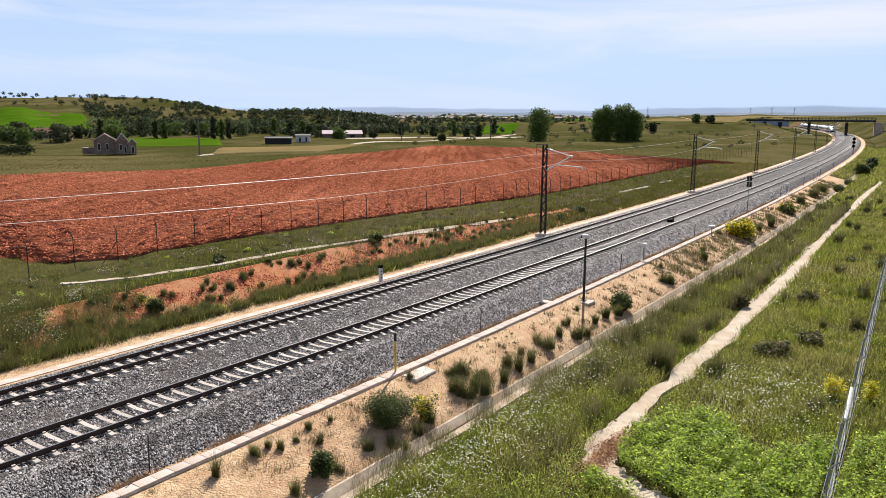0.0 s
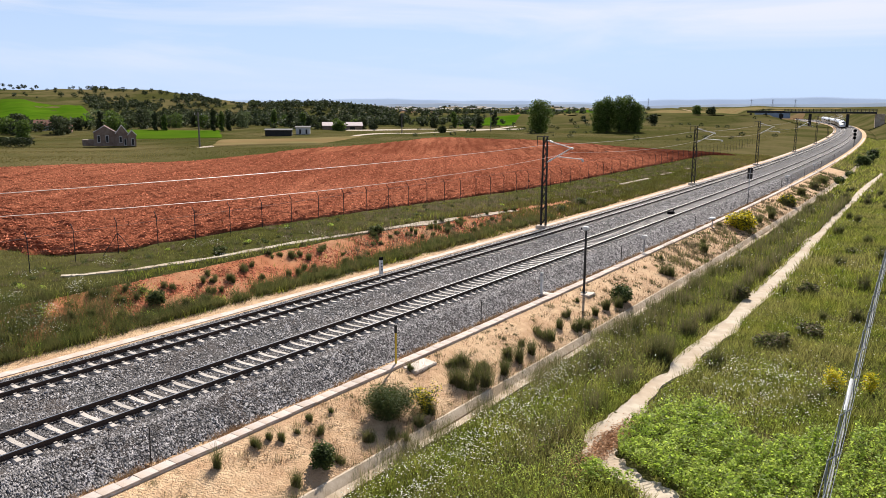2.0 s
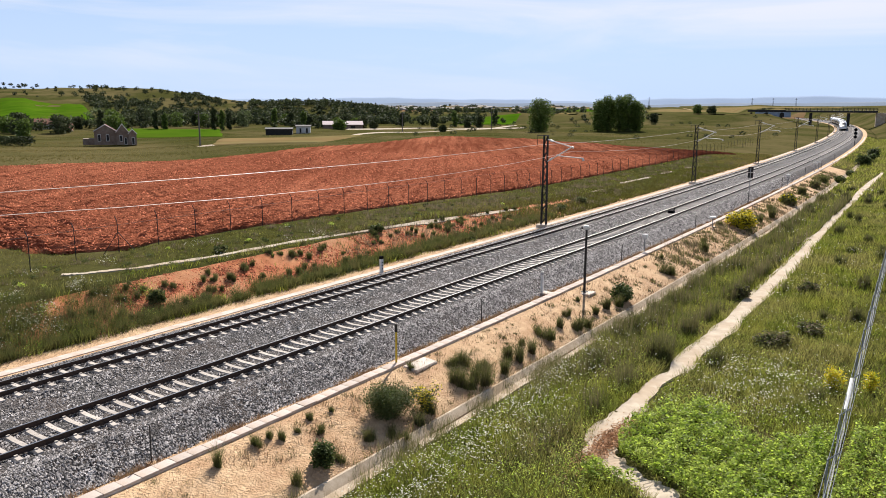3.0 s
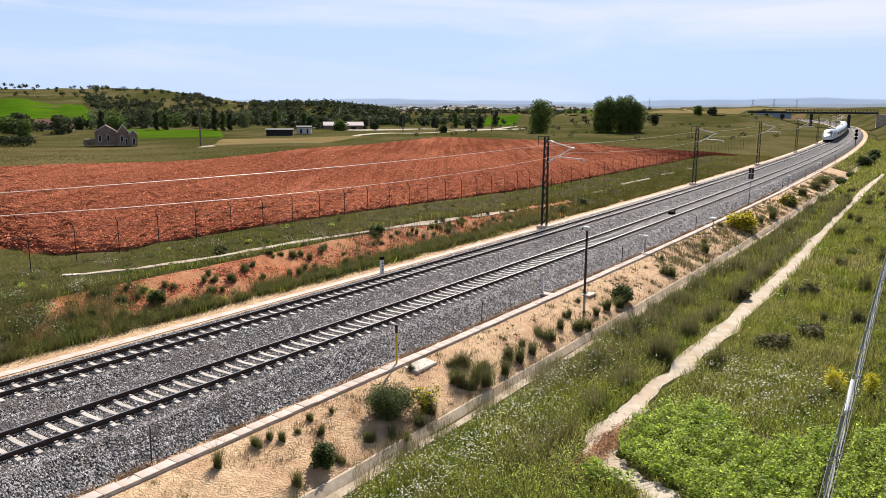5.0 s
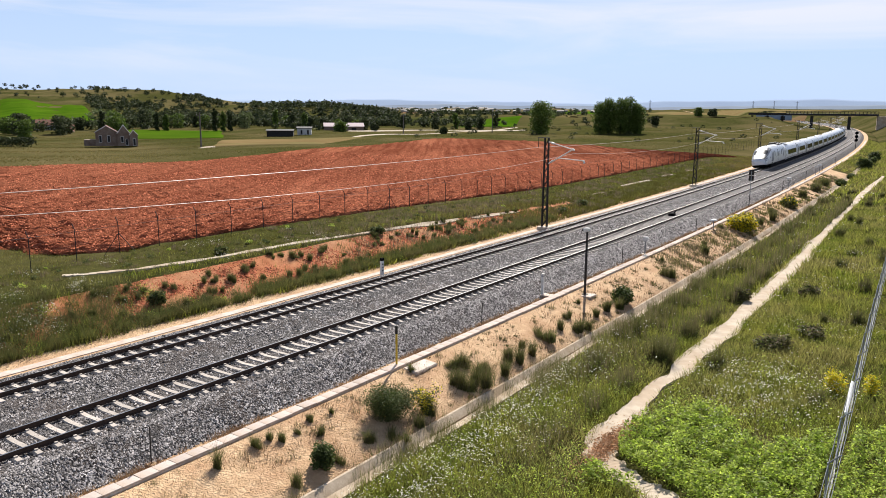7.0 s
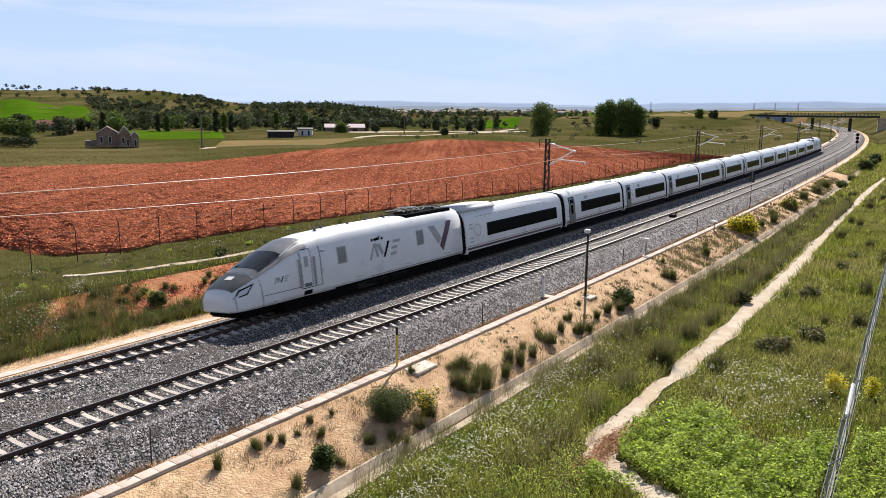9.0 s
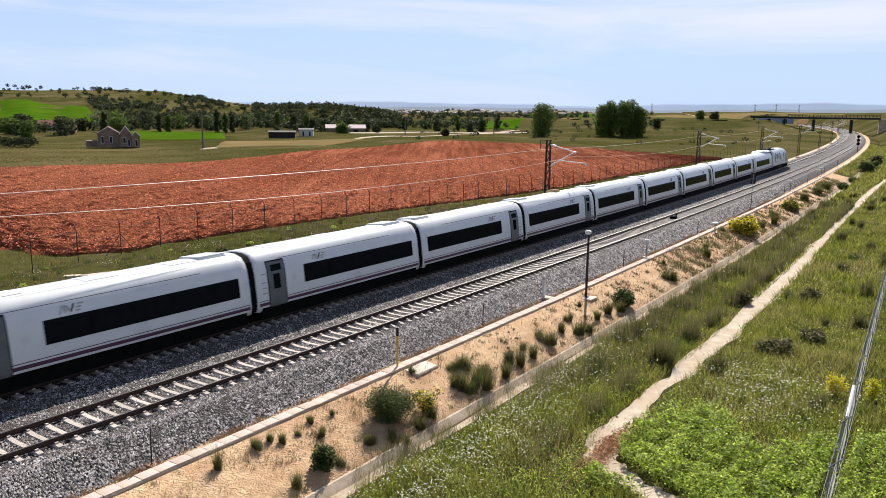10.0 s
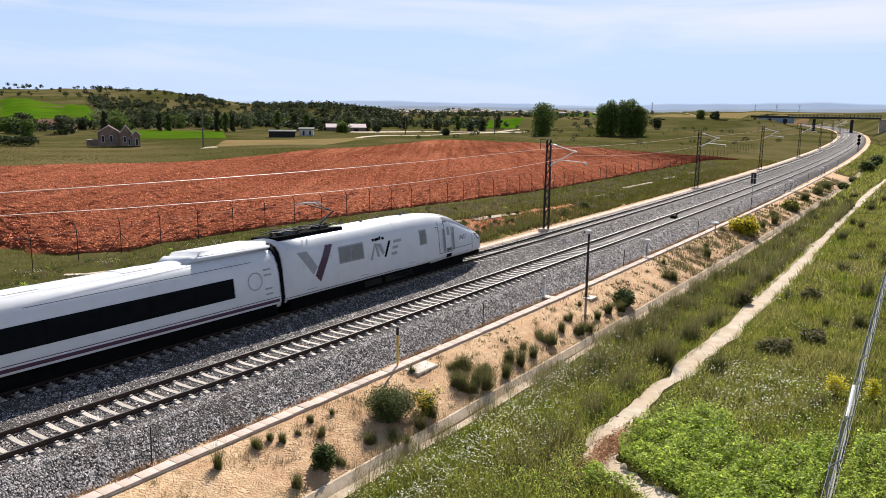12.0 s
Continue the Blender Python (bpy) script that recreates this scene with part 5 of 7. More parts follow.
def inside_field(x, y):
    poly = np.array(near_edge + far_edge[::-1])
    ins = np.zeros(len(x), bool)
    j = len(poly) - 1
    for i in range(len(poly)):
        a, b = poly[i], poly[j]
        cond = (a[1] > y) != (b[1] > y)
        with np.errstate(divide="ignore", invalid="ignore"):
            t = (b[0] - a[0]) * (y - a[1]) / (b[1] - a[1] + 1e-12) + a[0]
        ins ^= cond & (x < t)
        j = i
    return ins


meadow()


def herbs():
    rs = np.random.RandomState(41)
    # bright leafy herbs beside the path, and beyond the wire fence
    n = 150000
    s = rs.uniform(3, 15.0, n)
    u = rs.uniform(13.9, 26, n)
    lo = 6.3 + 0.0 * u
    edge = 13.0 + 1.2 * np.sin(u * 1.3)
    k = off_path(s, u, PATH, 0.5) & (((u < 20.2) & (s > lo) & (s < edge)) | ((u > 20.6) & (rs.rand(n) < 0.6)))
    s, u = s[k], u[k]
    x, y = at(s, u)
    tuft = np.clip(clump(x, y, 4.2, 0.5) * 1.7 - 0.35, 0.02, 1)
    k = rs.rand(len(x)) < 0.25 + 0.75 * tuft
    x, y, tuft = x[k], y[k], tuft[k]
    dome = 0.2 + 0.8 * tuft * (0.5 + 0.5 * clump(x, y, 1.3, 0.5))
    z = ground_z(x, y) + dome * 0.95 * rs.rand(len(x)) ** 0.4
    leaves("leafy_herbs", x, y, z, 0.058, M_LEAF, "bright green leafy herbs beside the path", "herbs", 42)
    # scattered bright herbs in the meadow
    n = 170000
    s = -2 + 40 * rs.rand(n) ** 1.5
    u = rs.uniform(9.0, 26, n)
    x, y = at(s, u)
    k = off_path(s, u, PATH, 0.5) & (rs.rand(n) < np.interp(s, [8, 22], [1.9, 0.3]) * (0.12 + 1.1 * np.clip(clump(x, y, 0.7, 5.0) * 2 - 0.75, 0, 1) * np.clip(clump(x, y, 3.6, 1.0) * 2 - 0.55, 0, 1)))
    x, y, s = x[k], y[k], s[k]
    leaves("leafy_herbs", x, y, ground_z(x, y) + 0.5 * rs.rand(len(x)) ** 0.6, 0.034, M_LEAF, "scattered bright herbs in the meadow", "herbs", 43)
    # dry debris washed into the bend of the path
    n = 2800
    s = rs.normal(9.2, 1.1, n)
    u = rs.normal(13.68, 0.24, n)
    x, y = at(s, u)
    leaves("dry_debris", x, y, ground_z(x, y) + rs.uniform(0.06, 0.2, n), 0.045, M_DEBRIS, "reddish dry plant debris on the path", "debris", 47, flat=0.5)
    # daisies
    n = 120000
    s = -2 + 60 * rs.rand(n) ** 1.5
    u = rs.uniform(9.0, 26, n)
    x, y = at(s, u)
    c = clump(x, y, 0.5, 7.0)
    core = np.exp(-((s - 5) / 6) ** 2 - ((u - 10.4) / 1.3) ** 2) + 0.8 * np.exp(-((s - 17) / 3.0) ** 2 - ((u - 17) / 2.2) ** 2) + 0.5 * np.exp(-((s - 14) / 7) ** 2 - ((u - 9.6) / 0.9) ** 2)
    k = off_path(s, u, PATH, 0.6) & (rs.rand(n) < core * 1.1 * np.clip(clump(x, y, 2.6, 3.0) * 2.2 - 0.5, 0.05, 1) + 0.05 * np.clip(c * 2 - 1.05, 0, 1))
    x, y, s = x[k], y[k], s[k]
    leaves("daisies", x, y, ground_z(x, y) + rs.uniform(0.40, 0.72, len(x)), 0.031 + 0.0005 * np.clip(s, 0, 99), M_DAISY, "white daisies in the tall grass", "flowers", 44, flat=0.25)
    n = 5000
    s = -5 + 30 * rs.rand(n)
    u = rs.uniform(-18, -10.5, n)
    x, y = at(s, u)
    k = (clump(x, y, 0.7, 2.0) > 0.72) & ~((u > -13) & (s > 8))
    x, y = x[k], y[k]
    leaves("daisies", x, y, ground_z(x, y) + rs.uniform(0.15, 0.4, len(x)), 0.032, M_DAISY, "white flowers above the far bank", "flowers", 45, flat=0.25)
    n = 9000
    s = 10 + 110 * rs.rand(n) ** 1.3
    u = rs.uniform(9.0, 24, n)
    x, y = at(s, u)
    k = off_path(s, u, PATH, 0.6) & (clump(x, y, 0.4, 9.0) > 0.70)
    x, y, s = x[k], y[k], s[k]
    leaves("daisies", x, y, ground_z(x, y) + rs.uniform(0.3, 0.6, len(x)), 0.020 + 0.0004 * s, M_DAISY, "pale flowers scattered through the meadow", "flowers", 46, flat=0.25)


herbs()


def tussock(s, u, h, w, seed, label="dark green grass tussock on the sandy slope"):
    rs = np.random.RandomState(seed)
    x0, y0 = (float(c) for c in at(s, u))
    z0 = float(ground_z(np.array([x0]), np.array([y0]))[0])
    h, w = h * rs.uniform(1.05, 1.45), w * (0.9 if u > 0 else 0.75) * rs.uniform(0.7, 1.2)
    th = thing("grass_tussock", pose(x0, y0, z0, 0, 0, rs.uniform(0, 360)), label, "grass tussock", "tussocks on the slope")
    n = int((260 + 620 * w) * (1.0 if s < 30 else 0.6))
    thick = 0.009 + 0.0005 * max(s, 0)
    # a few uneven bundles, each leaning its own way
    c = rs.normal(0, 0.24 * w, (7, 2)) * np.array([1.25, 0.8])
    i = np.minimum(rs.randint(0, 7, n), rs.randint(0, 7, n))
    px, py = c[i, 0] + rs.normal(0, 0.13 * w, n), c[i, 1] + rs.normal(0, 0.13 * w, n)
    tall = np.sort(rs.uniform(0.3, 1.05, 7))[::-1][i]
    hh = h * tall * (0.2 + 0.95 * rs.rand(n) ** 1.3)
    blades("leaf_clump", px, py, hh, thick, 0.75, M_TUSSOCK, "", "", seed, th, z=np.full(n, -0.04), bent=True)
    k = rs.rand(n) < rs.uniform(0.15, 0.5)
    blades("seed_clump", px[k], py[k], hh[k] * rs.uniform(0.9, 1.25, k.sum()), thick * 0.8, 0.4, M_STRAW, "", "", seed + 1, th, z=np.full(k.sum(), -0.04))["label"] = "dry tan seed stalks"
    return th


for k, (s, u, h, w) in enumerate((
        (-0.3, 4.9, 0.75, 0.35), (1.0, 7.0, 0.55, 0.35), (1.4, 4.7, 0.35, 0.3), (2.0, 4.7, 0.32, 0.3), (2.25, 5.0, 0.4, 0.3), (3.0, 5.0, 0.3, 0.3), (3.9, 4.7, 0.3, 0.25),
        (3.6, 5.5, 0.4, 0.3), (4.9, 4.8, 0.25, 0.25), (4.6, 6.8, 0.45, 0.4), (10.0, 4.6, 0.45, 0.25), (11.9, 5.3, 0.6, 0.6), (12.4, 5.6, 0.6, 0.6), (10.6, 6.4, 0.8, 0.7),
        (11.6, 6.9, 0.95, 0.7), (10.9, 6.95, 0.85, 0.6), (12.6, 6.6, 0.8, 0.6), (13.4, 7.1, 0.7, 0.6), (14.6, 6.5, 0.7, 0.5), (15.1, 6.9, 0.6, 0.5), (16.2, 6.9, 0.65, 0.4), (16.5, 6.2, 0.5, 0.35),
        (18.7, 6.3, 0.7, 0.9), (20.5, 6.3, 0.55, 0.35), (22.2, 5.8, 0.5, 0.35), (21.2, 7.0, 0.75, 0.6), (21.9, 7.1, 0.6, 0.5), (24.2, 6.7, 0.6, 0.4), (25.7, 6.7, 0.55, 0.4),
        (26.8, 7.0, 0.6, 0.5), (25.0, 5.2, 0.3, 0.3), (36.6, 6.7, 0.8, 0.8), (46.3, 6.4, 0.8, 0.7), (49.0, 5.6, 0.5, 0.5), (40.0, 5.0, 0.4, 0.4), (58.0, 4.6, 0.5, 0.5), (66.0, 6.4, 0.8, 0.9),
        (70.0, 6.8, 0.9, 0.9), (74.0, 6.0, 0.7, 0.8), (82.0, 6.6, 0.9, 1.2), (94.0, 6.4, 1.0, 1.4), (104.0, 6.0, 1.0, 1.6), (114.0, 6.4, 1.0, 1.8), (2.9, 7.0, 0.4, 0.4), (5.5, 7.2, 0.5, 0.5),
        (6.9, 7.3, 0.5, 0.5), (7.9, 7.0, 0.5, 0.5))):
    tussock(s, u, h, w, 100 + k)
for k in range(130):
    rs = np.random.RandomState(300 + k)
    s = -5 + 56 * rs.rand()
    tussock(s, rs.uniform(-12.9, -10.0), rs.uniform(0.2, 0.5), rs.uniform(0.25, 0.6), 400 + k, "small dark grass tussock on the red bank")
for k in range(60):
    rs = np.random.RandomState(700 + k)
    s = -4 + 110 * rs.rand() ** 1.3
    u = rs.uniform(9.0, 19.5)
    if s > 13 and off_path(np.array([s]), np.array([u]), PATH, 0.9)[0]:
        tussock(s, u, rs.uniform(0.6, 1.05), rs.uniform(0.5, 1.0), 800 + k, "tall dark grass tussock in the meadow")


def shrub(s, u, w, h, seed, mats, label, n=2600, size=0.07):
    rs = np.random.RandomState(seed)
    x0, y0 = (float(c) for c in at(s, u))
    z0 = float(ground_z(np.array([x0]), np.array([y0]))[0])
    th = thing("shrub", pose(x0, y0, z0), label, "shrub", "shrubs")
    bm = bms()
    tips = []
    for i in range(9):
        a, e = rs.rand() * 6.283, rs.uniform(0.3, 0.9)
        tip = (math.cos(a) * w * 0.40 * e, math.sin(a) * w * 0.40 * e, h * rs.uniform(0.18, 0.68))
        tips.append(tip)
        rod(bm, (tip[0] * 0.1, tip[1] * 0.1, -0.1), tip, 0.02, 0.008, 5)
    part("stems", bm, M_BARK, th)
    lobes = [(0, 0, h * 0.35), (0.1 * w, 0, h * 0.5)] + tips
    for m, share, name in mats:
        k = int(n * share)
        i = rs.randint(0, len(lobes), k)
        c = np.array(lobes)[i]
        d = rs.normal(size=(k, 3))
        d /= np.linalg.norm(d, axis=1)[:, None]
        r = rs.uniform(0.3, 1.15, k)[:, None]
        p = c + d * r * np.array([w * 0.24, w * 0.24, h * 0.34])
        p[:, 2] = np.clip(p[:, 2], 0.02, None)
        leaves(name, p[:, 0], p[:, 1], p[:, 2], size, m, "", "", seed + 3, th)
    return th


DK = [(M_BUSH, 1.0, "foliage")]
shrub(6.5, 6.3, 2.3, 1.4, 51, [(M_BUSH, 0.9, "foliage"), (M_TUSSOCK, 0.25, "dry_foliage")], "dark dense shrub on the sandy slope", 15000, 0.034)
shrub(7.9, 6.8, 1.2, 1.15, 52, [(M_BUSH, 0.5, "foliage"), (M_BROOM, 0.30, "blossom")], "dark broom shrub with yellow flowers", 2200, 0.045)
shrub(2.3, 6.9, 0.8, 1.1, 53, DK, "slender dark green shrub beside the drain", 2200, 0.06)
shrub(28.0, 6.7, 1.5, 1.15, 54, DK, "round dark green shrub on the slope", 2600, 0.08)
shrub(59.5, 6.1, 2.6, 1.7, 55, [(M_BUSH, 0.5, "foliage"), (M_BROOM, 0.9, "blossom")], "yellow flowering broom on the slope", 3800, 0.10)
shrub(62.5, 5.9, 1.9, 1.5, 56, [(M_BUSH, 0.7, "foliage"), (M_BROOM, 0.35, "blossom")], "yellow flowering broom on the slope", 2400, 0.10)
shrub(82.5, 6.3, 2.2, 1.3, 57, [(M_BUSH, 0.8, "foliage"), (M_BROOM, 0.35, "blossom")], "half-flowering broom beside the drain", 2200, 0.12)
shrub(18.9, 19.3, 0.9, 1.2, 58, [(M_LEAF, 0.25, "foliage"), (M_BROOM, 0.7, "blossom")], "yellow flowering herb at the wire fence", 1500, 0.045)
shrub(19.4, 20.6, 0.7, 1.0, 59, [(M_LEAF, 0.25, "foliage"), (M_BROOM, 0.7, "blossom")], "yellow flowering herb behind the wire fence", 1200, 0.045)
for k, (s, u, w, h) in enumerate(((160, 8.5, 3.0, 2.4), (172, 9.0, 2.6, 1.8), (186, 9.5, 3.4, 2.6), (135, 8.2, 2.0, 1.2), (120, 8.0, 2.2, 1.2), (36, 15.6, 1.4, 0.9), (33, 12.2, 1.2, 0.9), (27, 17.2, 1.6, 0.7), (24, 15.8, 1.8, 0.8))):
    shrub(s, u, w, h, 62 + k, DK if s > 50 else [(M_TUSSOCK, 0.8, "foliage"), (M_STRAW, 0.3, "dry_foliage")], "dark low shrub in the meadow" if s > 50 else "grey-green tangled weeds in the meadow", 1500, 0.07 + 0.0008 * s)
for k, (s, u, w, h) in enumerate(((8.6, -10.9, 0.9, 0.8), (15.8, -14.6, 1.0, 0.5), (29, -12.9, 1.2, 0.6), (56, -10.5, 1.4, 0.7), (62, -11.0, 1.6, 0.8))):
    shrub(s, u, w, h, 82 + k, [(M_BUSH, 0.6, "foliage"), (M_TUSSOCK, 0.5, "dry_foliage")], "dark scrubby bush on the far bank", 1300, 0.08)


def octa(name, x, y, z, size, material, label, category, seed, flat=0.7):
    """Loose irregular lumps."""
    rs = np.random.RandomState(seed)
    n = len(x)
    base = np.array([[1, 0, 0], [-1, 0, 0], [0, 1, 0], [0, -1, 0], [0, 0, 1], [0, 0, -1]], float)
    p = (base[None] * rs.uniform(0.65, 1.35, (n, 6, 1)) + 0.2 * rs.normal(size=(n, 6, 3))) * np.asarray(size).reshape(-1, 1, 1)
    p[..., 2] *= flat
    p += np.stack([x, y, z], -1)[:, None]
    p = p[:, :5]
    p[:, :4, 2] -= 0.3 * np.asarray(size).reshape(-1, 1)
    return tagged(soup(name, p, [[0, 2, 4], [2, 1, 4], [1, 3, 4], [3, 0, 4]], material), label, category, kind="stuff")


def loose():
    rs = np.random.RandomState(71)
    # clods of the ploughed field
    n = 90000
    r = 48 + 115 * rs.rand(n) ** 1.25
    az = np.radians(rs.uniform(-33, 24, n))
    x, y = r * np.sin(az), r * np.cos(az)
    k = inside_field(x, y)
    x, y, r = x[k], y[k], r[k]
    octa("soil_clods", x, y, ground_z(x, y) + 0.14, rs.uniform(0.035, 0.09, len(x)) * (0.65 + r / 150), M_CLOD, "dry red clods on the ploughed field", "clods", 72, 0.8)
    # pebbles and crumbs on the sandy slope
    n = 42000
    s = -6 + 60 * rs.rand(n) ** 1.4
    u = np.where(rs.rand(n) < 0.8, rs.uniform(3.0, 7.5, n), rs.uniform(-9.6, -8.5, n))
    x, y = at(s, u)
    octa("slope_pebbles", x, y, ground_z(x, y), rs.uniform(0.010, 0.028, n) * (1 + s / 50), M_PEBBLE, "sandy crumbs and pebbles on the slope", "pebbles", 73)
    n = 15000
    s = 7 + 45 * rs.rand(n) ** 1.2
    u = rs.uniform(-13, -9.8, n)
    x, y = at(s, u)
    octa("bank_crumbs", x, y, ground_z(x, y), rs.uniform(0.03, 0.08, n), M_CLOD, "red crumbs on the bank", "clods", 74)
    # small dry tufts dotted over the slope and the far verge
    for q, (m0, s0, s1, u0, u1, wd, hh, lab) in enumerate(((420, -4, 70, 4.2, 7.4, 0.10, 0.20, "small dry tufts dotted over the sandy slope"), (700, 24, 150, -18.6, -9.2, 0.30, 0.55, "scrubby brown tufts on the far verge"),
                                                           (260, 40, 130, 4.6, 7.5, 0.30, 0.45, "scrubby tufts along the far slope"), (420, -8, 60, -19.4, -13.4, 0.14, 0.34, "olive tufts dotted over the upper verge"))):
        cs, cu = s0 + (s1 - s0) * rs.rand(m0) ** 1.3, rs.uniform(u0, u1, m0)
        i = rs.randint(0, m0, m0 * 45)
        big = rs.uniform(0.4, 1.3, m0)[i]
        s, u = cs[i] + rs.normal(0, wd, len(i)) * big, cu[i] + rs.normal(0, wd, len(i)) * big
        x, y = at(s, u)
        for j, m in enumerate((M_TUSSOCK, M_STRAW)):
            k = (i % 2 == j) if q else (rs.rand(len(i)) < 0.5)
            blades("dry_tufts", x[k], y[k], hh * big[k] * rs.uniform(0.4, 1.1, k.sum()), 0.010 + 0.0007 * np.clip(s[k], 0, 200), 0.5, m, lab, "grass", 76 + q)
    # dry weeds along the trough and on the slope
    n = 52000
    s = -6 + 100 * rs.rand(n) ** 1.3
    u = np.where(rs.rand(n) < 0.75, 3.32 + rs.normal(0, 0.15, n), rs.uniform(4.1, 7.4, n))
    x, y = at(s, u)
    k = rs.rand(n) < np.clip(clump(x, y, 1.4, 8.0) * 2 - 0.6, 0.02, 1)
    x, y, s = x[k], y[k], s[k]
    blades("dry_weeds", x, y, rs.uniform(0.06, 0.28, len(x)), 0.02 + 0.0006 * np.clip(s, 0, 99), 0.7, M_DRY, "dry reddish weeds along the cable trough", "weeds", 75, z=ground_z(x, y) - 0.02)


loose()


# ---- fences ----
def far_fence():
    """Posts of the fence between verge and ploughed field, with thin line wires."""
    th = thing("wire_fence", Matrix.Identity(4), "thin dark wire fence with cranked posts beside the field", "fence")
    ss = np.concatenate([np.arange(-6, 90, 3.02), np.arange(90, 200, 3.4)])
    tops = []
    me = None
    for i, s in enumerate(ss):
        u = float(np.interp(s, [-6, 5, 10, 16, 24, 60, 200], [-17.0, -18.2, -19.4, -20.0, -20.0, -19.8, -19.2]))
        x, y = (float(c) for c in at(s, u))
        z = float(ground_z(np.array([x]), np.array([y]))[0])
        if me is None:
            bm = bms()
            rod(bm, (0, 0, -0.2), (0, 0, 1.95), 0.028, seg=6)
            rod(bm, (0, 0, 1.95), (-0.22, 0, 2.25), 0.024, seg=6)
            p = part("post", bm, M_STEEL, th)
            me = p.data
        else:
            p = new("post", me)
            p.parent = th
        p.matrix_basis = pose(x, y, z, 0, 0, -math.degrees(float(heading(s))) + 2 * math.sin(i * 1.7))
        tops.append((x, y, z))
        if i % 9 == 6:
            bm = bms()
            for d in (-1.1, 1.1):
                xx, yy = (float(c) for c in at(s + d, u))
                rod(bm, (xx, yy, z - 0.05), (x, y, z + 1.3), 0.022, seg=5)
            part("brace", bm, M_STEEL, th)
    for h in (0.15, 0.6, 1.05, 1.5, 1.92):
        bm = bms()
        for a, b in zip(tops, tops[1:]):
            rod(bm, (a[0], a[1], a[2] + h), (b[0], b[1], b[2] + h), 0.003, seg=3)
        part("line_wire", bm, M_STEEL, th)


far_fence()


def near_fence():
    """The galvanised mesh fence that runs away below the viewpoint."""
    th = thing("mesh_fence", Matrix.Identity(4), "galvanised wire mesh fence with cranked posts", "fence")
    a, b = Vector((4.25, 9.2, 0)), Vector((36.0, 60.0, 0))
    d = (b - a).normalized()
    nrm = Vector((d.y, -d.x, 0))
    L = (b - a).length
    H = 1.95

    def gz(p):
        return float(ground_z(np.array([p.x]), np.array([p.y]))[0])
    n = int(L / 3.6)
    me = None
    tops = []
    for i in range(n + 1):
        p = a + d * (i * 3.6 + 0.9)
        z = gz(p)
        tops.append((p, z))
        if me is None:
            bm = bms()
            rod(bm, (0, 0, -0.2), (0, 0, H + 0.05), 0.03, seg=8)
            rod(bm, (0, 0, H + 0.03), (0.30, 0, H + 0.34), 0.022, seg=6)
            q = part("post", bm, M_GALV, th)
            me = q.data
        else:
            q = new("post", me)
            q.parent = th
        q.matrix_basis = pose(p.x, p.y, z, 0, 0, math.degrees(math.atan2(nrm.y, nrm.x)))
    # woven mesh: crossing wires panel by panel
    for (p, z0), (q, z1) in zip(tops, tops[1:]):
        V, F = [], []
        m = 26
        for k in range(-m // 2, m + m // 2):
            for sgn in (1, -1):
                x0, x1 = k / m, k + sgn * 0.55
                f0, f1, h0, h1 = x0, x1, 0.05, H
                if f1 < 0:
                    t = (0 - f0) / (f1 - f0)
                    f1, h1 = 0.0, h0 + (h1 - h0) * t
                if f1 > 1:
                    t = (1 - f0) / (f1 - f0)
                    f1, h1 = 1.0, h0 + (h1 - h0) * t
                if f0 < 0 or f0 > 1:
                    continue
                A = p.lerp(q, f0) + Vector((0, 0, z0 + (z1 - z0) * f0 + h0))
                B = p.lerp(q, f1) + Vector((0, 0, z0 + (z1 - z0) * f1 + h1))
                e = nrm * 0.0035
                up = Vector((0, 0, 0.004))
                o = len(V)
                V += [A - e, A + e, B + e, B - e, A - up, A + up, B + up, B - up]
                F += [(o, o + 1, o + 2, o + 3), (o + 4, o + 5, o + 6, o + 7)]
        mesh_object("mesh_panel", V, F, M_GALV, th)
    for h, off in ((H, 0.0), (1.0, 0.0), (H + 0.18, 0.15), (H + 0.33, 0.29)):
        bm = bms()
        for (p, z0), (q, z1) in zip(tops, tops[1:]):
            mid = (p + q) / 2 + nrm * off + Vector((0, 0, (z0 + z1) / 2 + h - 0.035))
            pts = [p + nrm * off + Vector((0, 0, z0 + h)), mid, q + nrm * off + Vector((0, 0, z1 + h))]
            for u, v in zip(pts, pts[1:]):
                rod(bm, u, v, 0.008, seg=4)
        part("line_wire", bm, M_GALV, th)
    # one flat steel strap bolted to the fence
    p = a + d * 16.6
    z = gz(p)
    bm = bms()
    rod(bm, p + nrm * 0.06 + Vector((0, 0, z + H - 0.25)), p + d * 2.2 + nrm * 0.06 + Vector((0, 0, z + H + 0.12)), 0.055, seg=6)
    part("strap", bm, M_WPOST, th, "pale steel strap")


near_fence()


# ---- equipment beside the track ----
def stand(name, s, u, label, category, z=None, group=""):
    x, y = (float(c) for c in at(s, u))
    if z is None:
        z = float(ground_z(np.array([x]), np.array([y]))[0])
    return thing(name, pose(x, y, z, 0, 0, -math.degrees(float(heading(s)))), label, category, group)


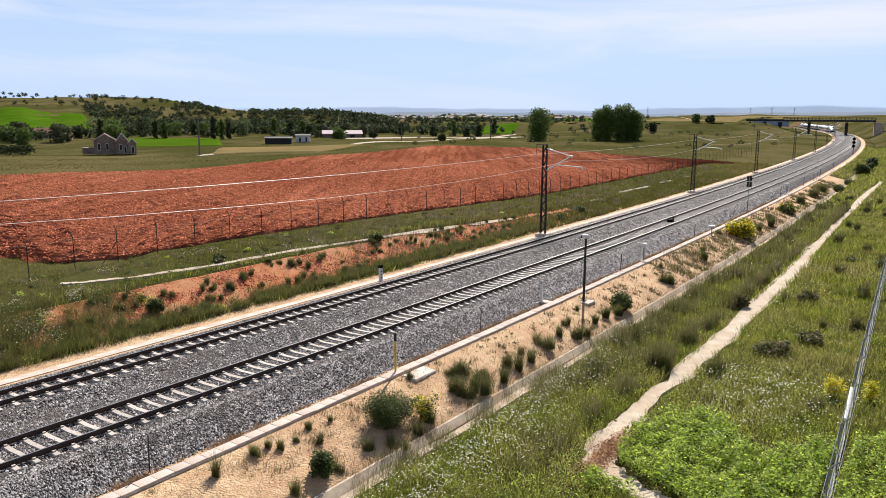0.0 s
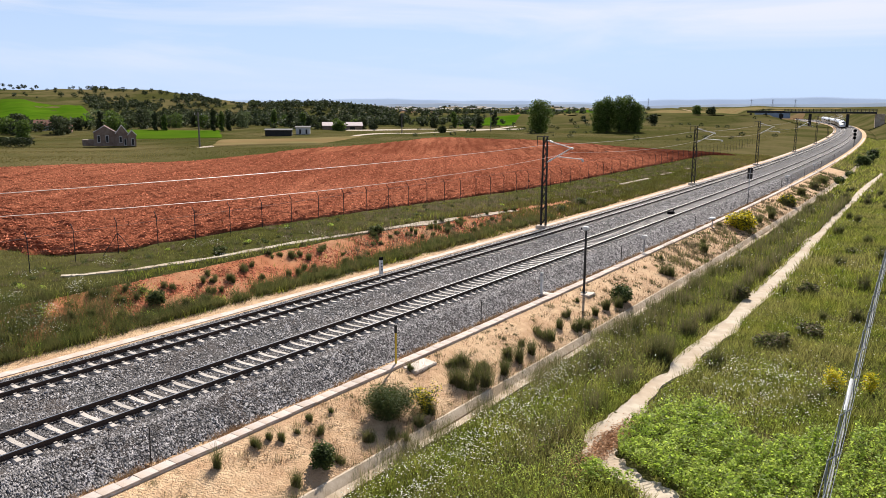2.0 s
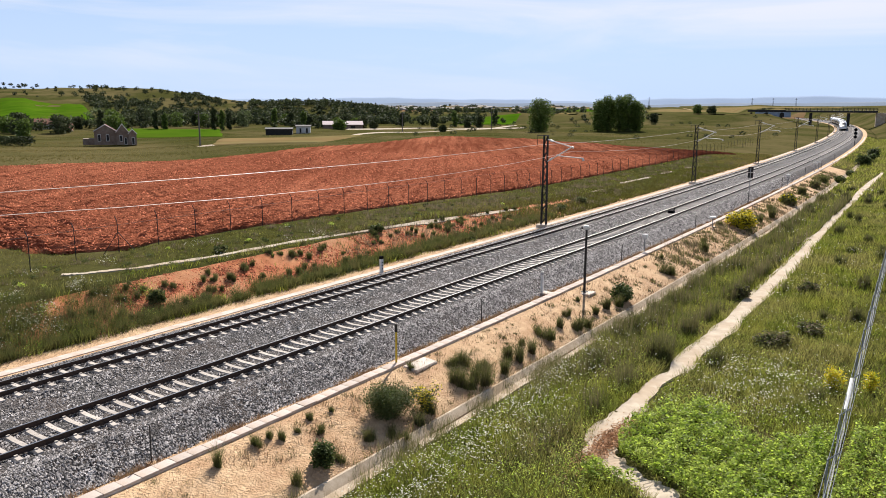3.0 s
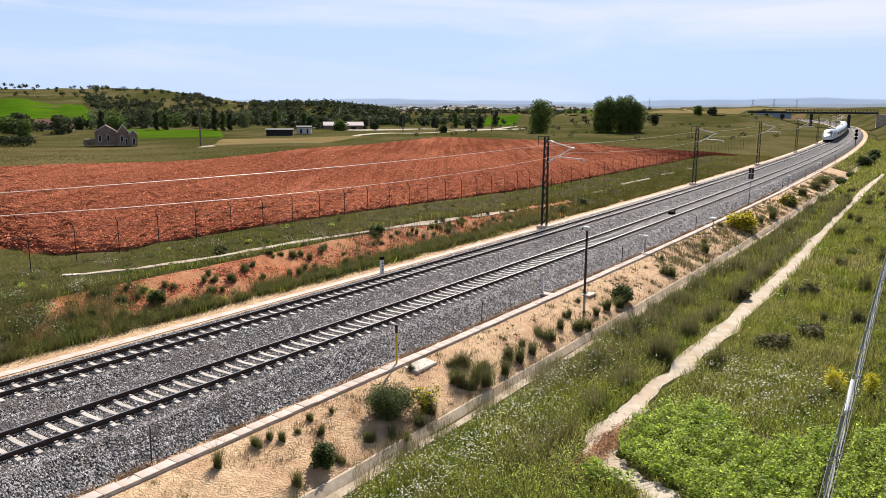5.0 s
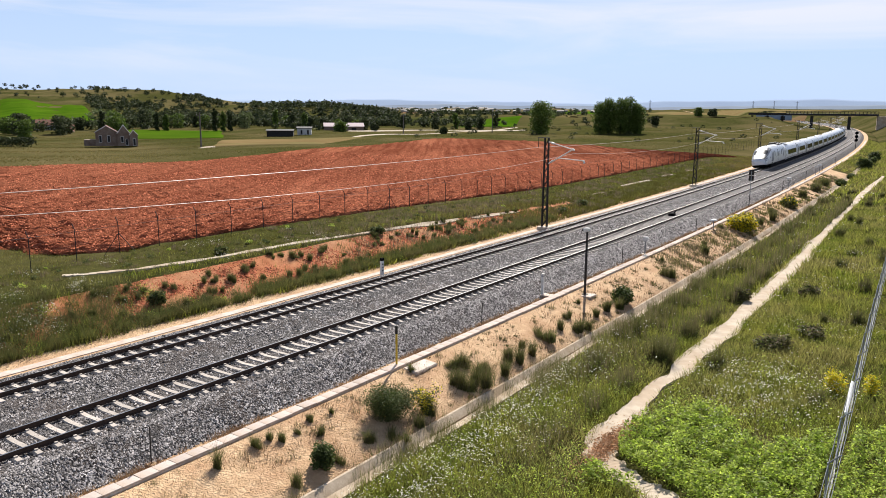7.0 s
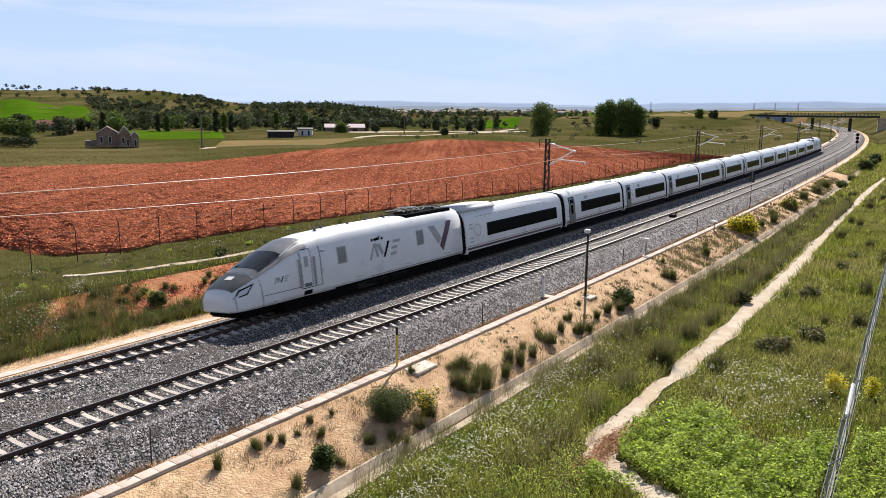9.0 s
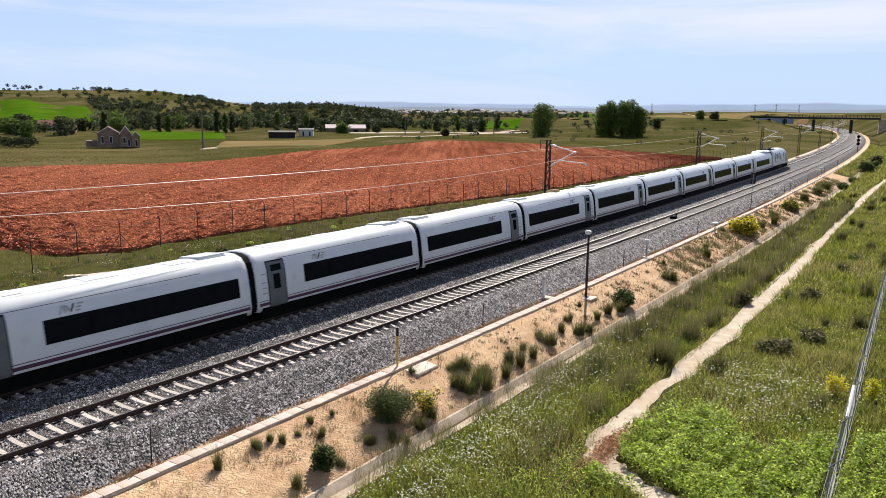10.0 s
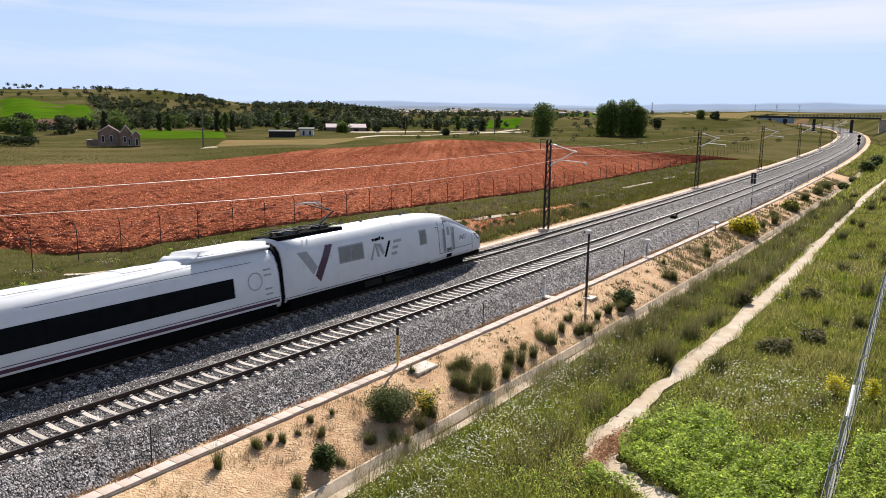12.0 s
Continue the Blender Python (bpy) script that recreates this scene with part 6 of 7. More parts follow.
def small_posts():
    # tall dark post with a pale camera head on a concrete pad
    th = stand("camera_post", 26.9, 4.75, "tall dark steel post with a pale camera head", "post", -1.02)
    bm = bms()
    box(bm, -0.55, 0.55, -0.5, 0.5, -0.35, 0.06)
    part("pad", bm, M_CONC, th, "pale concrete pad", 0.02)
    bm = bms()
    rod(bm, (0, 0, 0.05), (0, 0, 3.85), 0.075, 0.065, 10)
    box(bm, -0.16, 0.16, -0.16, 0.16, 0.06, 0.09)
    part("pole", bm, M_STEEL, th)
    bm = bms()
    box(bm, -0.2, 0.12, -0.16, 0.16, 3.86, 4.08)
    part("camera_head", bm, M_INS, th, "pale weathered camera housing", 0.04)
    bm = bms()
    rod(bm, (-0.2, 0, 3.95), (-0.3, 0, 3.9), 0.07, seg=10)
    part("lens_hood", bm, M_BLACK, th)
    # white marker post with its pad
    th = stand("marker_post", 24.9, 2.95, "white painted marker post on a concrete pad", "post", -0.86)
    bm = bms()
    box(bm, -0.07, 0.07, -0.09, 0.09, 0.0, 1.3)
    part("pole", bm, M_WPOST, th, bevel=0.015)
    bm = bms()
    box(bm, -0.2, 0.65, -0.3, 0.3, -0.2, 0.06)
    part("pad", bm, M_CONC, th, "pale concrete pad", 0.02)
    bm = bms()
    box(bm, -0.072, 0.072, -0.092, 0.092, 1.1, 1.2)
    part("band", bm, M_LGREY, th)
    # white marker with dark figures beyond the far track
    th = stand("marker_post", 22.6, -7.35, "white marker post with dark bars", "post", -0.68)
    bm = bms()
    box(bm, -0.08, 0.08, -0.12, 0.12, 0, 1.18)
    part("pole", bm, M_WPOST, th, bevel=0.015)
    bm = bms()
    box(bm, -0.085, 0.085, -0.125, 0.125, 1.02, 1.2)
    part("cap", bm, M_BLACK, th, "black top")
    for z in (0.35, 0.55, 0.75):
        bm = bms()
        box(bm, 0.078, 0.088, -0.06, 0.04, z, z + 0.1)
        part("lettering_bar", bm, M_BLACK, th)
    # yellow post
    th = stand("marker_post", 10.0, 3.75, "thin yellow post with a grey top", "post", -0.92)
    bm = bms()
    rod(bm, (0, 0, -0.1), (0, 0, 1.5), 0.045, seg=8)
    part("pole", bm, M_YPOST, th)
    bm = bms()
    rod(bm, (0, 0, 1.5), (0, 0, 1.85), 0.06, seg=8)
    part("cap", bm, M_STEEL, th, "dark grey top")
    # thin stakes along the ballast foot
    for k, (s, u, h) in enumerate(((-1.4, 3.15, 1.25), (17.7, 3.2, 1.15), (36.5, 3.3, 1.2), (54.2, 3.4, 1.3), (75.6, 3.3, 1.4), (97, 3.2, 1.4), (118, 3.2, 1.4), (139, 3.2, 1.4), (162, 3.2, 1.4))):
        th = stand("stake", s, u, "thin dark steel stake at the ballast foot", "stake", -0.92, "stakes along the line")
        bm = bms()
        rod(bm, (0, 0, -0.1), (0.02, 0.01, h), 0.022 + 0.0001 * s, seg=6)
        part("rod", bm, M_STEEL, th)
        bm = bms()
        box(bm, -0.2, 0.2, -0.16, 0.16, -0.12, 0.03)
        part("foot", bm, M_SAND, th, bevel=0.03)
    # white equipment boxes on legs
    for s, u, h, w in ((40.9, 3.4, 1.05, 0.20), (56.4, 4.35, 0.85, 0.34), (101.0, 3.3, 1.2, 0.3), (128.0, 3.4, 1.2, 0.3), (133.0, 3.4, 1.2, 0.3)):
        th = stand("equipment_box", s, u, "pale trackside box on a thin post", "trackside box", -0.9, "trackside boxes")
        bm = bms()
        rod(bm, (0, 0, -0.1), (0, 0, h), 0.05, seg=8)
        part("leg", bm, M_GALV, th)
        bm = bms()
        if w > 0.3 and s < 60:
            rod(bm, (0, 0, h), (0, 0, h + 0.12), w, w * 0.8, 14)
        else:
            box(bm, -w, w, -0.1, 0.1, h, h + 0.32)
        part("housing", bm, M_WPOST, th, "white housing", 0.02)
        bm = bms()
        box(bm, -0.25, 0.25, -0.25, 0.25, -0.1, 0.06)
        part("pad", bm, M_CONC, th)
    # sign on a tall pole
    th = stand("track_sign", 77.2, 3.0, "grey back of a sign on a tall pole", "sign", -0.9)
    bm = bms()
    rod(bm, (0, 0, -0.1), (0, 0, 4.0), 0.045, seg=8)
    part("pole", bm, M_GALV, th)
    for z0, z1 in ((2.85, 3.45), (3.5, 4.1)):
        bm = bms()
        box(bm, -0.28, 0.28, 0.03, 0.07, z0, z1)
        part("plate", bm, M_STEEL, th, "dark sign plate", 0.01)
    # balise-like box between the rails
    x, y = (float(c) for c in at(58.6, -0.15))
    th = thing("track_box", pose(x, y, -0.2, 0, 0, -math.degrees(float(heading(58.6)))), "small dark box between the rails", "trackside box")
    bm = bms()
    box(bm, -0.3, 0.25, -0.35, 0.35, -0.05, 0.22)
    part("housing", bm, M_BLACK, th, bevel=0.04)
    bm = bms()
    rod(bm, (0.1, 0.2, 0.2), (0.15, 0.5, 0.4), 0.06, seg=6)
    part("plug", bm, M_BLACK, th)
    # far colour-light signal
    th = stand("signal", 230.0, 2.9, "dark colour-light signal beside the curve", "signal", -0.85)
    bm = bms()
    rod(bm, (0, 0, 0), (0, 0, 4.4), 0.09, seg=8)
    part("pole", bm, M_STEEL, th)
    for dx, z in ((0.0, 2.5), (0.0, 3.5), (0.0, 4.5)):
        bm = bms()
        rod(bm, (dx, -0.12, z), (dx, 0.12, z), 0.45, seg=16)
        part("target", bm, M_BLACK, th, "black round signal target")
    # concrete slab and collapsed mound on the slope
    x, y = (float(c) for c in at(10.6, 4.5))
    th = thing("concrete_slab", pose(x, y, -1.0, 0, 4, -math.degrees(float(heading(10.6)))), "broken pale concrete slab beside the trough", "slab")
    bm = bms()
    box(bm, -0.35, 0.4, -0.7, 0.8, 0.0, 0.16)
    part("slab_body", bm, M_CONC, th, bevel=0.03)


small_posts()


# ---- bridge over the line ----
def bridge():
    A, B = Vector((192.5, 428.8, 0)), Vector((229.0, 410.5, 0))
    d = (B - A).normalized()
    ang = math.degrees(math.atan2(d.y, d.x))
    th = thing("road_bridge", pose(A.x, A.y, 0, 0, 0, ang), "dark concrete road bridge over the railway", "bridge")
    L = (B - A).length
    bm = bms()
    box(bm, -2, L + 2, -4, 4, 6.9, 7.95)
    part("deck", bm, M_STEEL, th, "dark bridge deck", 0.1)
    for side in (-1, 1):
        bm = bms()
        box(bm, -2, L + 2, side * 3.9 - 0.1, side * 3.9 + 0.1, 9.1, 9.25)
        box(bm, -2, L + 2, side * 3.9 - 0.06, side * 3.9 + 0.06, 8.5, 8.6)
        for i in range(26):
            x = -2 + (L + 4) * i / 25
            box(bm, x - 0.08, x + 0.08, side * 3.9 - 0.08, side * 3.9 + 0.08, 7.9, 9.2)
        part("railing", bm, M_STEEL, th)
    for f in (0.27, 0.72):
        for yy in (-2, 2):
            bm = bms()
            rod(bm, (L * f, yy, -1.5), (L * f, yy, 6.6), 0.75, seg=12)
            part("pier", bm, M_STEEL, th, "grey bridge pier")
    for x0, x1 in ((L + 1.5, L + 6),):
        bm = bms()
        box(bm, x0, x1, -4, 4, -1, 6.85)
        part("abutment", bm, M_DRAIN, th, "stained concrete abutment", 0.2)
    # elevated road that leads away from it
    th = thing("approach_viaduct", pose(A.x, A.y, 0, 0, 0, ang), "dark approach viaduct of the road bridge", "bridge")
    bm = bms()
    box(bm, -22, -2.2, 4.5, 7.5, 6.95, 7.4)
    part("deck", bm, M_STEEL, th, "dark road deck")
    bm = bms()
    box(bm, -22, -2.2, 4.4, 4.6, 7.4, 8.1)
    part("parapet", bm, M_STEEL, th)
    for x in (-20, -12, -4):
        bm = bms()
        rod(bm, (x, 6, -1), (x, 6, 6.7), 0.6, seg=10)
        part("pier", bm, M_STEEL, th)


bridge()


# ---- buildings ----
def gable(bm, x0, x1, y0, y1, z0, z1, zr):
    """A gabled block with the ridge along y."""
    p = [bm.verts.new(c) for c in ((x0, y0, z0), (x1, y0, z0), (x1, y0, z1), ((x0 + x1) / 2, y0, zr), (x0, y0, z1), (x0, y1, z0), (x1, y1, z0), (x1, y1, z1), ((x0 + x1) / 2, y1, zr), (x0, y1, z1))]
    for f in ((0, 1, 2, 3, 4), (9, 8, 7, 6, 5), (1, 6, 7, 2), (5, 0, 4, 9), (0, 5, 6, 1)):
        bm.faces.new([p[i] for i in f])


def slope_roof(bm, x0, x1, y0, y1, z1, zr, t=0.25, o=0.35):
    xm = (x0 + x1) / 2
    for s, xe in ((-1, x0 - o), (1, x1 + o)):
        ze = z1 - o * (zr - z1) / (xm - x0)
        a = [bm.verts.new(c) for c in ((xe, y0 - o, ze), (xm, y0 - o, zr), (xm, y1 + o, zr), (xe, y1 + o, ze))]
        b = [bm.verts.new((v.co.x, v.co.y, v.co.z + t)) for v in a]
        bm.faces.new(a)
        bm.faces.new(b[::-1])
        for i in range(4):
            j = (i + 1) % 4
            bm.faces.new((a[j], a[i], b[i], b[j]))


def house():
    th = thing("ruined_house", pose(-83.0, 194, -0.15, 0, 0, 23), "ruined brown brick farmhouse with two gables", "house")
    th.scale = (0.78, 0.78, 0.78)
    for name, x0, x1, y0, y1, z1, zr in (("wall", -6.0, 0.6, 0.4, 9, 4.3, 6.4), ("wall", 0.6, 4.2, -0.6, 8, 3.9, 6.6), ("wall", 4.2, 6.6, -1.6, 6, 3.4, 4.9)):
        bm = bms()
        gable(bm, x0, x1, y0, y1, 0, z1, zr)
        bmesh.ops.recalc_face_normals(bm, faces=bm.faces)
        part(name, bm, M_BRICK, th, "weathered brick wall with gable")
        bm = bms()
        slope_roof(bm, x0, x1, y0 + 0.3, y1, z1, zr, 0.18, 0.25)
        part("roof", bm, M_ROOFTILE if x0 < 0 else M_BRICK, th, "old sagging tile roof")
        bm = bms()
        for k in (0, 1):
            xa, xb = (x0 - 0.2, (x0 + x1) / 2) if k == 0 else ((x0 + x1) / 2, x1 + 0.2)
            za, zb = (z1, zr) if k == 0 else (zr, z1)
            rod(bm, (xa, y0 - 0.05, za + 0.1), (xb, y0 - 0.05, zb + 0.1), 0.12, seg=4)
        part("verge_trim", bm, M_WALLW, th, "pale gable trim")
    bm = bms()
    box(bm, -9.5, -6.0, 1.5, 7, 0, 2.0)
    part("annex", bm, M_BRICK, th, bevel=0.05)
    for x, y, w, z0, z1 in ((-4.9, 0.4, 0.7, 1.3, 3.3), (-2.4, 0.4, 0.7, 1.3, 3.3), (1.6, -0.6, 0.7, 1.2, 3.0), (3.0, -0.6, 0.6, 0.2, 2.2), (5.2, -1.6, 0.7, 0.2, 2.3)):
        bm = bms()
        box(bm, x - 0.12, x + w + 0.12, y - 0.08, y + 0.05, z0 - 0.12, z1 + 0.14)
        fr = part("window_frame", bm, M_WALLW, th, "pale window surround")
        bm = bms()
        box(bm, x, x + w, y - 0.1, y + 0.1, z0, z1)
        part("opening", bm, M_DARK, fr)


house()


def shed(x, y, w, d, h, rot, wall, roof, label, zr=None):
    z = float(ground_z(np.array([float(x)]), np.array([float(y)]))[0])
    th = thing("farm_shed", pose(x, y, z - 0.1, 0, 0, rot), label, "shed", "farm sheds")
    zr = zr or h + 1.0
    bm = bms()
    gable(bm, -d / 2, d / 2, -w / 2, w / 2, 0, h, zr)
    bmesh.ops.recalc_face_normals(bm, faces=bm.faces)
    part("wall", bm, wall, th)
    bm = bms()
    slope_roof(bm, -d / 2, d / 2, -w / 2, w / 2, h, zr, 0.15, 0.3)
    part("roof", bm, roof, th)
    for k in (-0.25, 0.2):
        bm = bms()
        box(bm, -d / 2 - 0.06, -d / 2 + 0.05, k * w - w * 0.06, k * w + w * 0.06, 0.2, h * 0.75)
        part("opening", bm, M_DARK, th)
    return th


shed(-44, 338, 17, 9, 2.0, 100, M_BRICK, M_PINK, "low farm barn with a faded pink roof", 3.4)
shed(-57, 268, 9, 5, 2.0, 98, M_DARK, M_STEEL, "long dark open shed", 2.4)
shed(-50, 276, 5, 4, 2.4, 98, M_WALLW, M_STEEL, "small pale shed beside the barn", 2.8)
shed(203, 474, 20, 12, 3.4, 66, M_BLUEW, M_BLUEW, "long pale blue industrial shed", 4.0)
shed(168, 572, 9, 6, 2.4, 75, M_WALLW, M_WALLW, "small white tunnel shed", 3.4)
shed(-165, 320, 8, 6, 2.2, 110, M_WALLW, M_ROOFTILE, "small white house among the trees", 4.2)
shed(-140, 285, 5, 4, 1.6, 110, M_ROOFTILE, M_ROOFTILE, "small brick hut among the trees", 3.0)


def town():
    rs = np.random.RandomState(77)
    n = 220
    az = np.radians(np.concatenate([rs.normal(-2.5, 3.0, n // 2), rs.uniform(-10, 14, n - n // 2)]))
    r = rs.uniform(1400, 3000, n)
    V, F = [], []
    for a, d in zip(az, r):
        x, y = d * math.sin(a), d * math.cos(a)
        z = float(ground_z(np.array([x]), np.array([y]))[0])
        w, dd, h = rs.uniform(3, 8), rs.uniform(3, 6), rs.uniform(2.5, 5)
        o = len(V)
        V += [(x - w, y - dd, z - 1), (x + w, y - dd, z - 1), (x + w, y + dd, z - 1), (x - w, y + dd, z - 1), (x - w, y - dd, z + h), (x + w, y - dd, z + h), (x + w, y + dd, z + h), (x - w, y + dd, z + h),
              (x - w, y, z + h * 1.4), (x + w, y, z + h * 1.4)]
        F += [(o, o + 1, o + 5, o + 4), (o + 1, o + 2, o + 6, o + 9, o + 5), (o + 2, o + 3, o + 7, o + 6), (o + 3, o, o + 4, o + 8, o + 7), (o + 4, o + 5, o + 9, o + 8), (o + 6, o + 7, o + 8, o + 9)]
    tagged(mesh_object("far_village", V, F, M_TOWN), "pale houses of a far village", "village", kind="stuff")


town()


def utility_pole(x, y, h, arm=True):
    z = float(ground_z(np.array([float(x)]), np.array([float(y)]))[0])
    th = thing("utility_pole", pose(x, y, z, 0, 0, 20), "grey wooden utility pole in the fields", "pole", "utility poles")
    bm = bms()
    rod(bm, (0, 0, -0.3), (0, 0, h), 0.22, 0.14, 8)
    part("pole", bm, M_WOOD, th)
    if arm:
        bm = bms()
        box(bm, -0.9, 0.9, -0.07, 0.07, h - 0.8, h - 0.62)
        part("crossarm", bm, M_WOOD, th)
        for k in (-0.8, 0, 0.8):
            bm = bms()
            rod(bm, (k, 0, h - 0.62), (k, 0, h - 0.4), 0.06, seg=6)
            part("insulator", bm, M_INS, th)


for x, y, h in ((-59.3, 187.2, 8.4), (-14.9, 283.9, 7.6), (19.9, 315.3, 7.8)):
    utility_pole(x, y, h)


def far_pylons():
    for x, y, h in ((640, 2400, 34), (560, 2300, 24), (545, 2300, 26), (1000, 2500, 22), (1060, 2480, 26), (1115, 2440, 24)):
        z = float(ground_z(np.array([float(x)]), np.array([float(y)]))[0])
        th = thing("pylon", pose(x, y, z), "distant grey steel pylon", "pylon", "far pylons")
        for sx in (-1, 1):
            bm = bms()
            rod(bm, (sx * 2.4, 0, -1), (sx * 0.3, 0, h), 0.45, 0.3, 4)
            part("leg", bm, M_GALV, th)
        bm = bms()
        for k in range(6):
            rod(bm, (-2.4 + 0.35 * k, 0, h * k / 6), (2.0 - 0.35 * k, 0, h * (k + 1) / 6), 0.25, seg=4)
        rod(bm, (-5, 0, h * 0.85), (5, 0, h * 0.85), 0.3, seg=4)
        part("lacing", bm, M_GALV, th)


far_pylons()


# ---- trees ----
def tree(x, y, h, w, seed, material, label, lobes=26, per=170, leaf=0.34, low=0.12, name="tree", column=False):
    rs = np.random.RandomState(seed)
    z = float(ground_z(np.array([float(x)]), np.array([float(y)]))[0])
    th = thing(name, pose(x, y, z), label, "tree", "trees")
    bm = bms()
    rod(bm, (0, 0, -0.4), (0, 0, h * 0.45), 0.035 * h, 0.02 * h, 8)
    centres = []
    for i in range(lobes):
        f = (i + 0.5) / lobes
        zz = h * (low + (0.94 - low) * f)
        prof = math.sin(math.pi * min(max((zz / h - low * 0.5) / (1.02 - low * 0.5), 0), 1)) ** (0.55 if not column else 0.4)
        a = i * 2.4 + rs.rand()
        rr = w * 0.36 * prof * rs.uniform(0.45, 1.0)
        c = (math.cos(a) * rr, math.sin(a) * rr, zz)
        centres.append(c)
        if i % 3 == 0:
            rod(bm, (0, 0, min(zz * 0.6, h * 0.44)), c, 0.010 * h, 0.003 * h, 5)
    part("trunk", bm, M_BARK, th)
    k = lobes * per
    i = rs.randint(0, lobes, k)
    C = np.array(centres)[i]
    d = rs.normal(size=(k, 3))
    d /= np.linalg.norm(d, axis=1)[:, None]
    rad = np.array([w * 0.19, w * 0.19, h * 0.095]) * (1.2 if column else 1.35)
    p = C + d * rad * (rs.rand(k, 1) ** 0.35) * rs.uniform(0.8, 1.15, (k, 1))
    leaves("crown", p[:, 0], p[:, 1], p[:, 2], leaf, material, "", "", seed + 1, th, 0.8)
    return th


tree(36.9, 291.5, 12.4, 9.8, 201, M_TREE, "tall round green poplar beyond the field", 34, 200, 0.32, 0.04)
for k, (dx, dy, h, w) in enumerate(((-6.6, 0, 12.4, 7.6), (-2.8, 2, 14.0, 7.8), (1.2, -1, 13.8, 7.6), (5.0, 1, 14.2, 8.4), (8.2, 0, 11.6, 6.6))):
    tree(69.6 + dx, 309 + dy, h, w, 210 + k, M_TREE, "tall green poplar of a tight clump", 26, 230, 0.30, 0.03)
for k, (x, y, h, w) in enumerate(((-131, 295, 9.5, 2.4), (-127, 297, 8.0, 2.2), (-112, 300, 9.0, 2.2), (-109, 302, 8.0, 2.0), (-91, 306, 11.0, 2.4), (-88, 307, 9.5, 2.2), (-85.5, 308, 9.0, 2.2), (-72, 330, 10, 2.6), (-66, 335, 8, 2.4), (-60, 332, 8.5, 2.4), (-20, 375, 8.0, 3.0), (6, 385, 9.5, 3.2), (27, 400, 9.5, 4.0))):
    tree(x, y, h * 0.82, w * 1.15, 230 + k, M_TREE if k % 2 else M_OAK, "slim dark cypress-like poplar in the fields", 12, 90, 0.4, 0.05, column=True)
for k, (x, y, h, w) in enumerate(((-150, 265, 5.5, 9), (-142, 258, 5, 8), (-136, 275, 6, 9), (-120, 282, 6, 8), (-160, 290, 7, 9), (114, 415, 5.0, 5), (150, 455, 6.0, 6), (163, 468, 5.5, 6), (232, 560, 9, 9), (52, 400, 5, 7), (96, 430, 4, 6), (0, 300, 2.4, 3.2), (-42, 312, 4, 7))):
    tree(x, y, h, w, 260 + k, M_OAK if k % 3 else M_TREE, "round dark field tree", 16, 90, 0.42, 0.05)


def valley_trees():
    """Mixed field trees along the foot of the wooded hill and round the farm."""
    rs = np.random.RandomState(143)
    for k in range(46):
        az = math.radians(rs.uniform(-31, -5.5))
        r = rs.uniform(335, 400) if k % 3 else rs.uniform(270, 330)
        if r < 335 and math.degrees(az) > -22.5:
            continue
        h = rs.uniform(4, 8.5)
        tree(r * math.sin(az), r * math.cos(az), h, h * rs.uniform(0.7, 1.25), 300 + k, M_WILLOW if k % 4 == 0 else M_TREE if k % 4 == 1 else M_OAK, "pale green field tree at the foot of the hill" if k % 4 == 0 else "rounded green field tree at the foot of the hill", 12, 80, 0.42, 0.03)
    for x, y, h, w in ((-55, 348, 5, 6), (-36, 346, 5.5, 6), (-30, 335, 3.0, 4.5), (12, 372, 5, 5), (18, 378, 6, 5), (-4, 380, 5.5, 6)):
        tree(x, y, h, w, int(400 + x), M_OAK, "dark round tree beside the farm", 12, 80, 0.42, 0.03)


valley_trees()


def hedge_block():
    """Clipped dark hedge by the meadow."""
    rs = np.random.RandomState(91)
    n = 5200
    x = rs.uniform(-125, -99, n)
    y = 184 + rs.uniform(-2.5, 2.5, n) + (x + 99) * -0.25
    z = ground_z(x, y) + rs.rand(n) ** 0.5 * 2.4
    leaves("hedge", x, y, z, 0.3, M_OAK, "dense dark hedge in the meadow", "hedge", 92)


hedge_block()


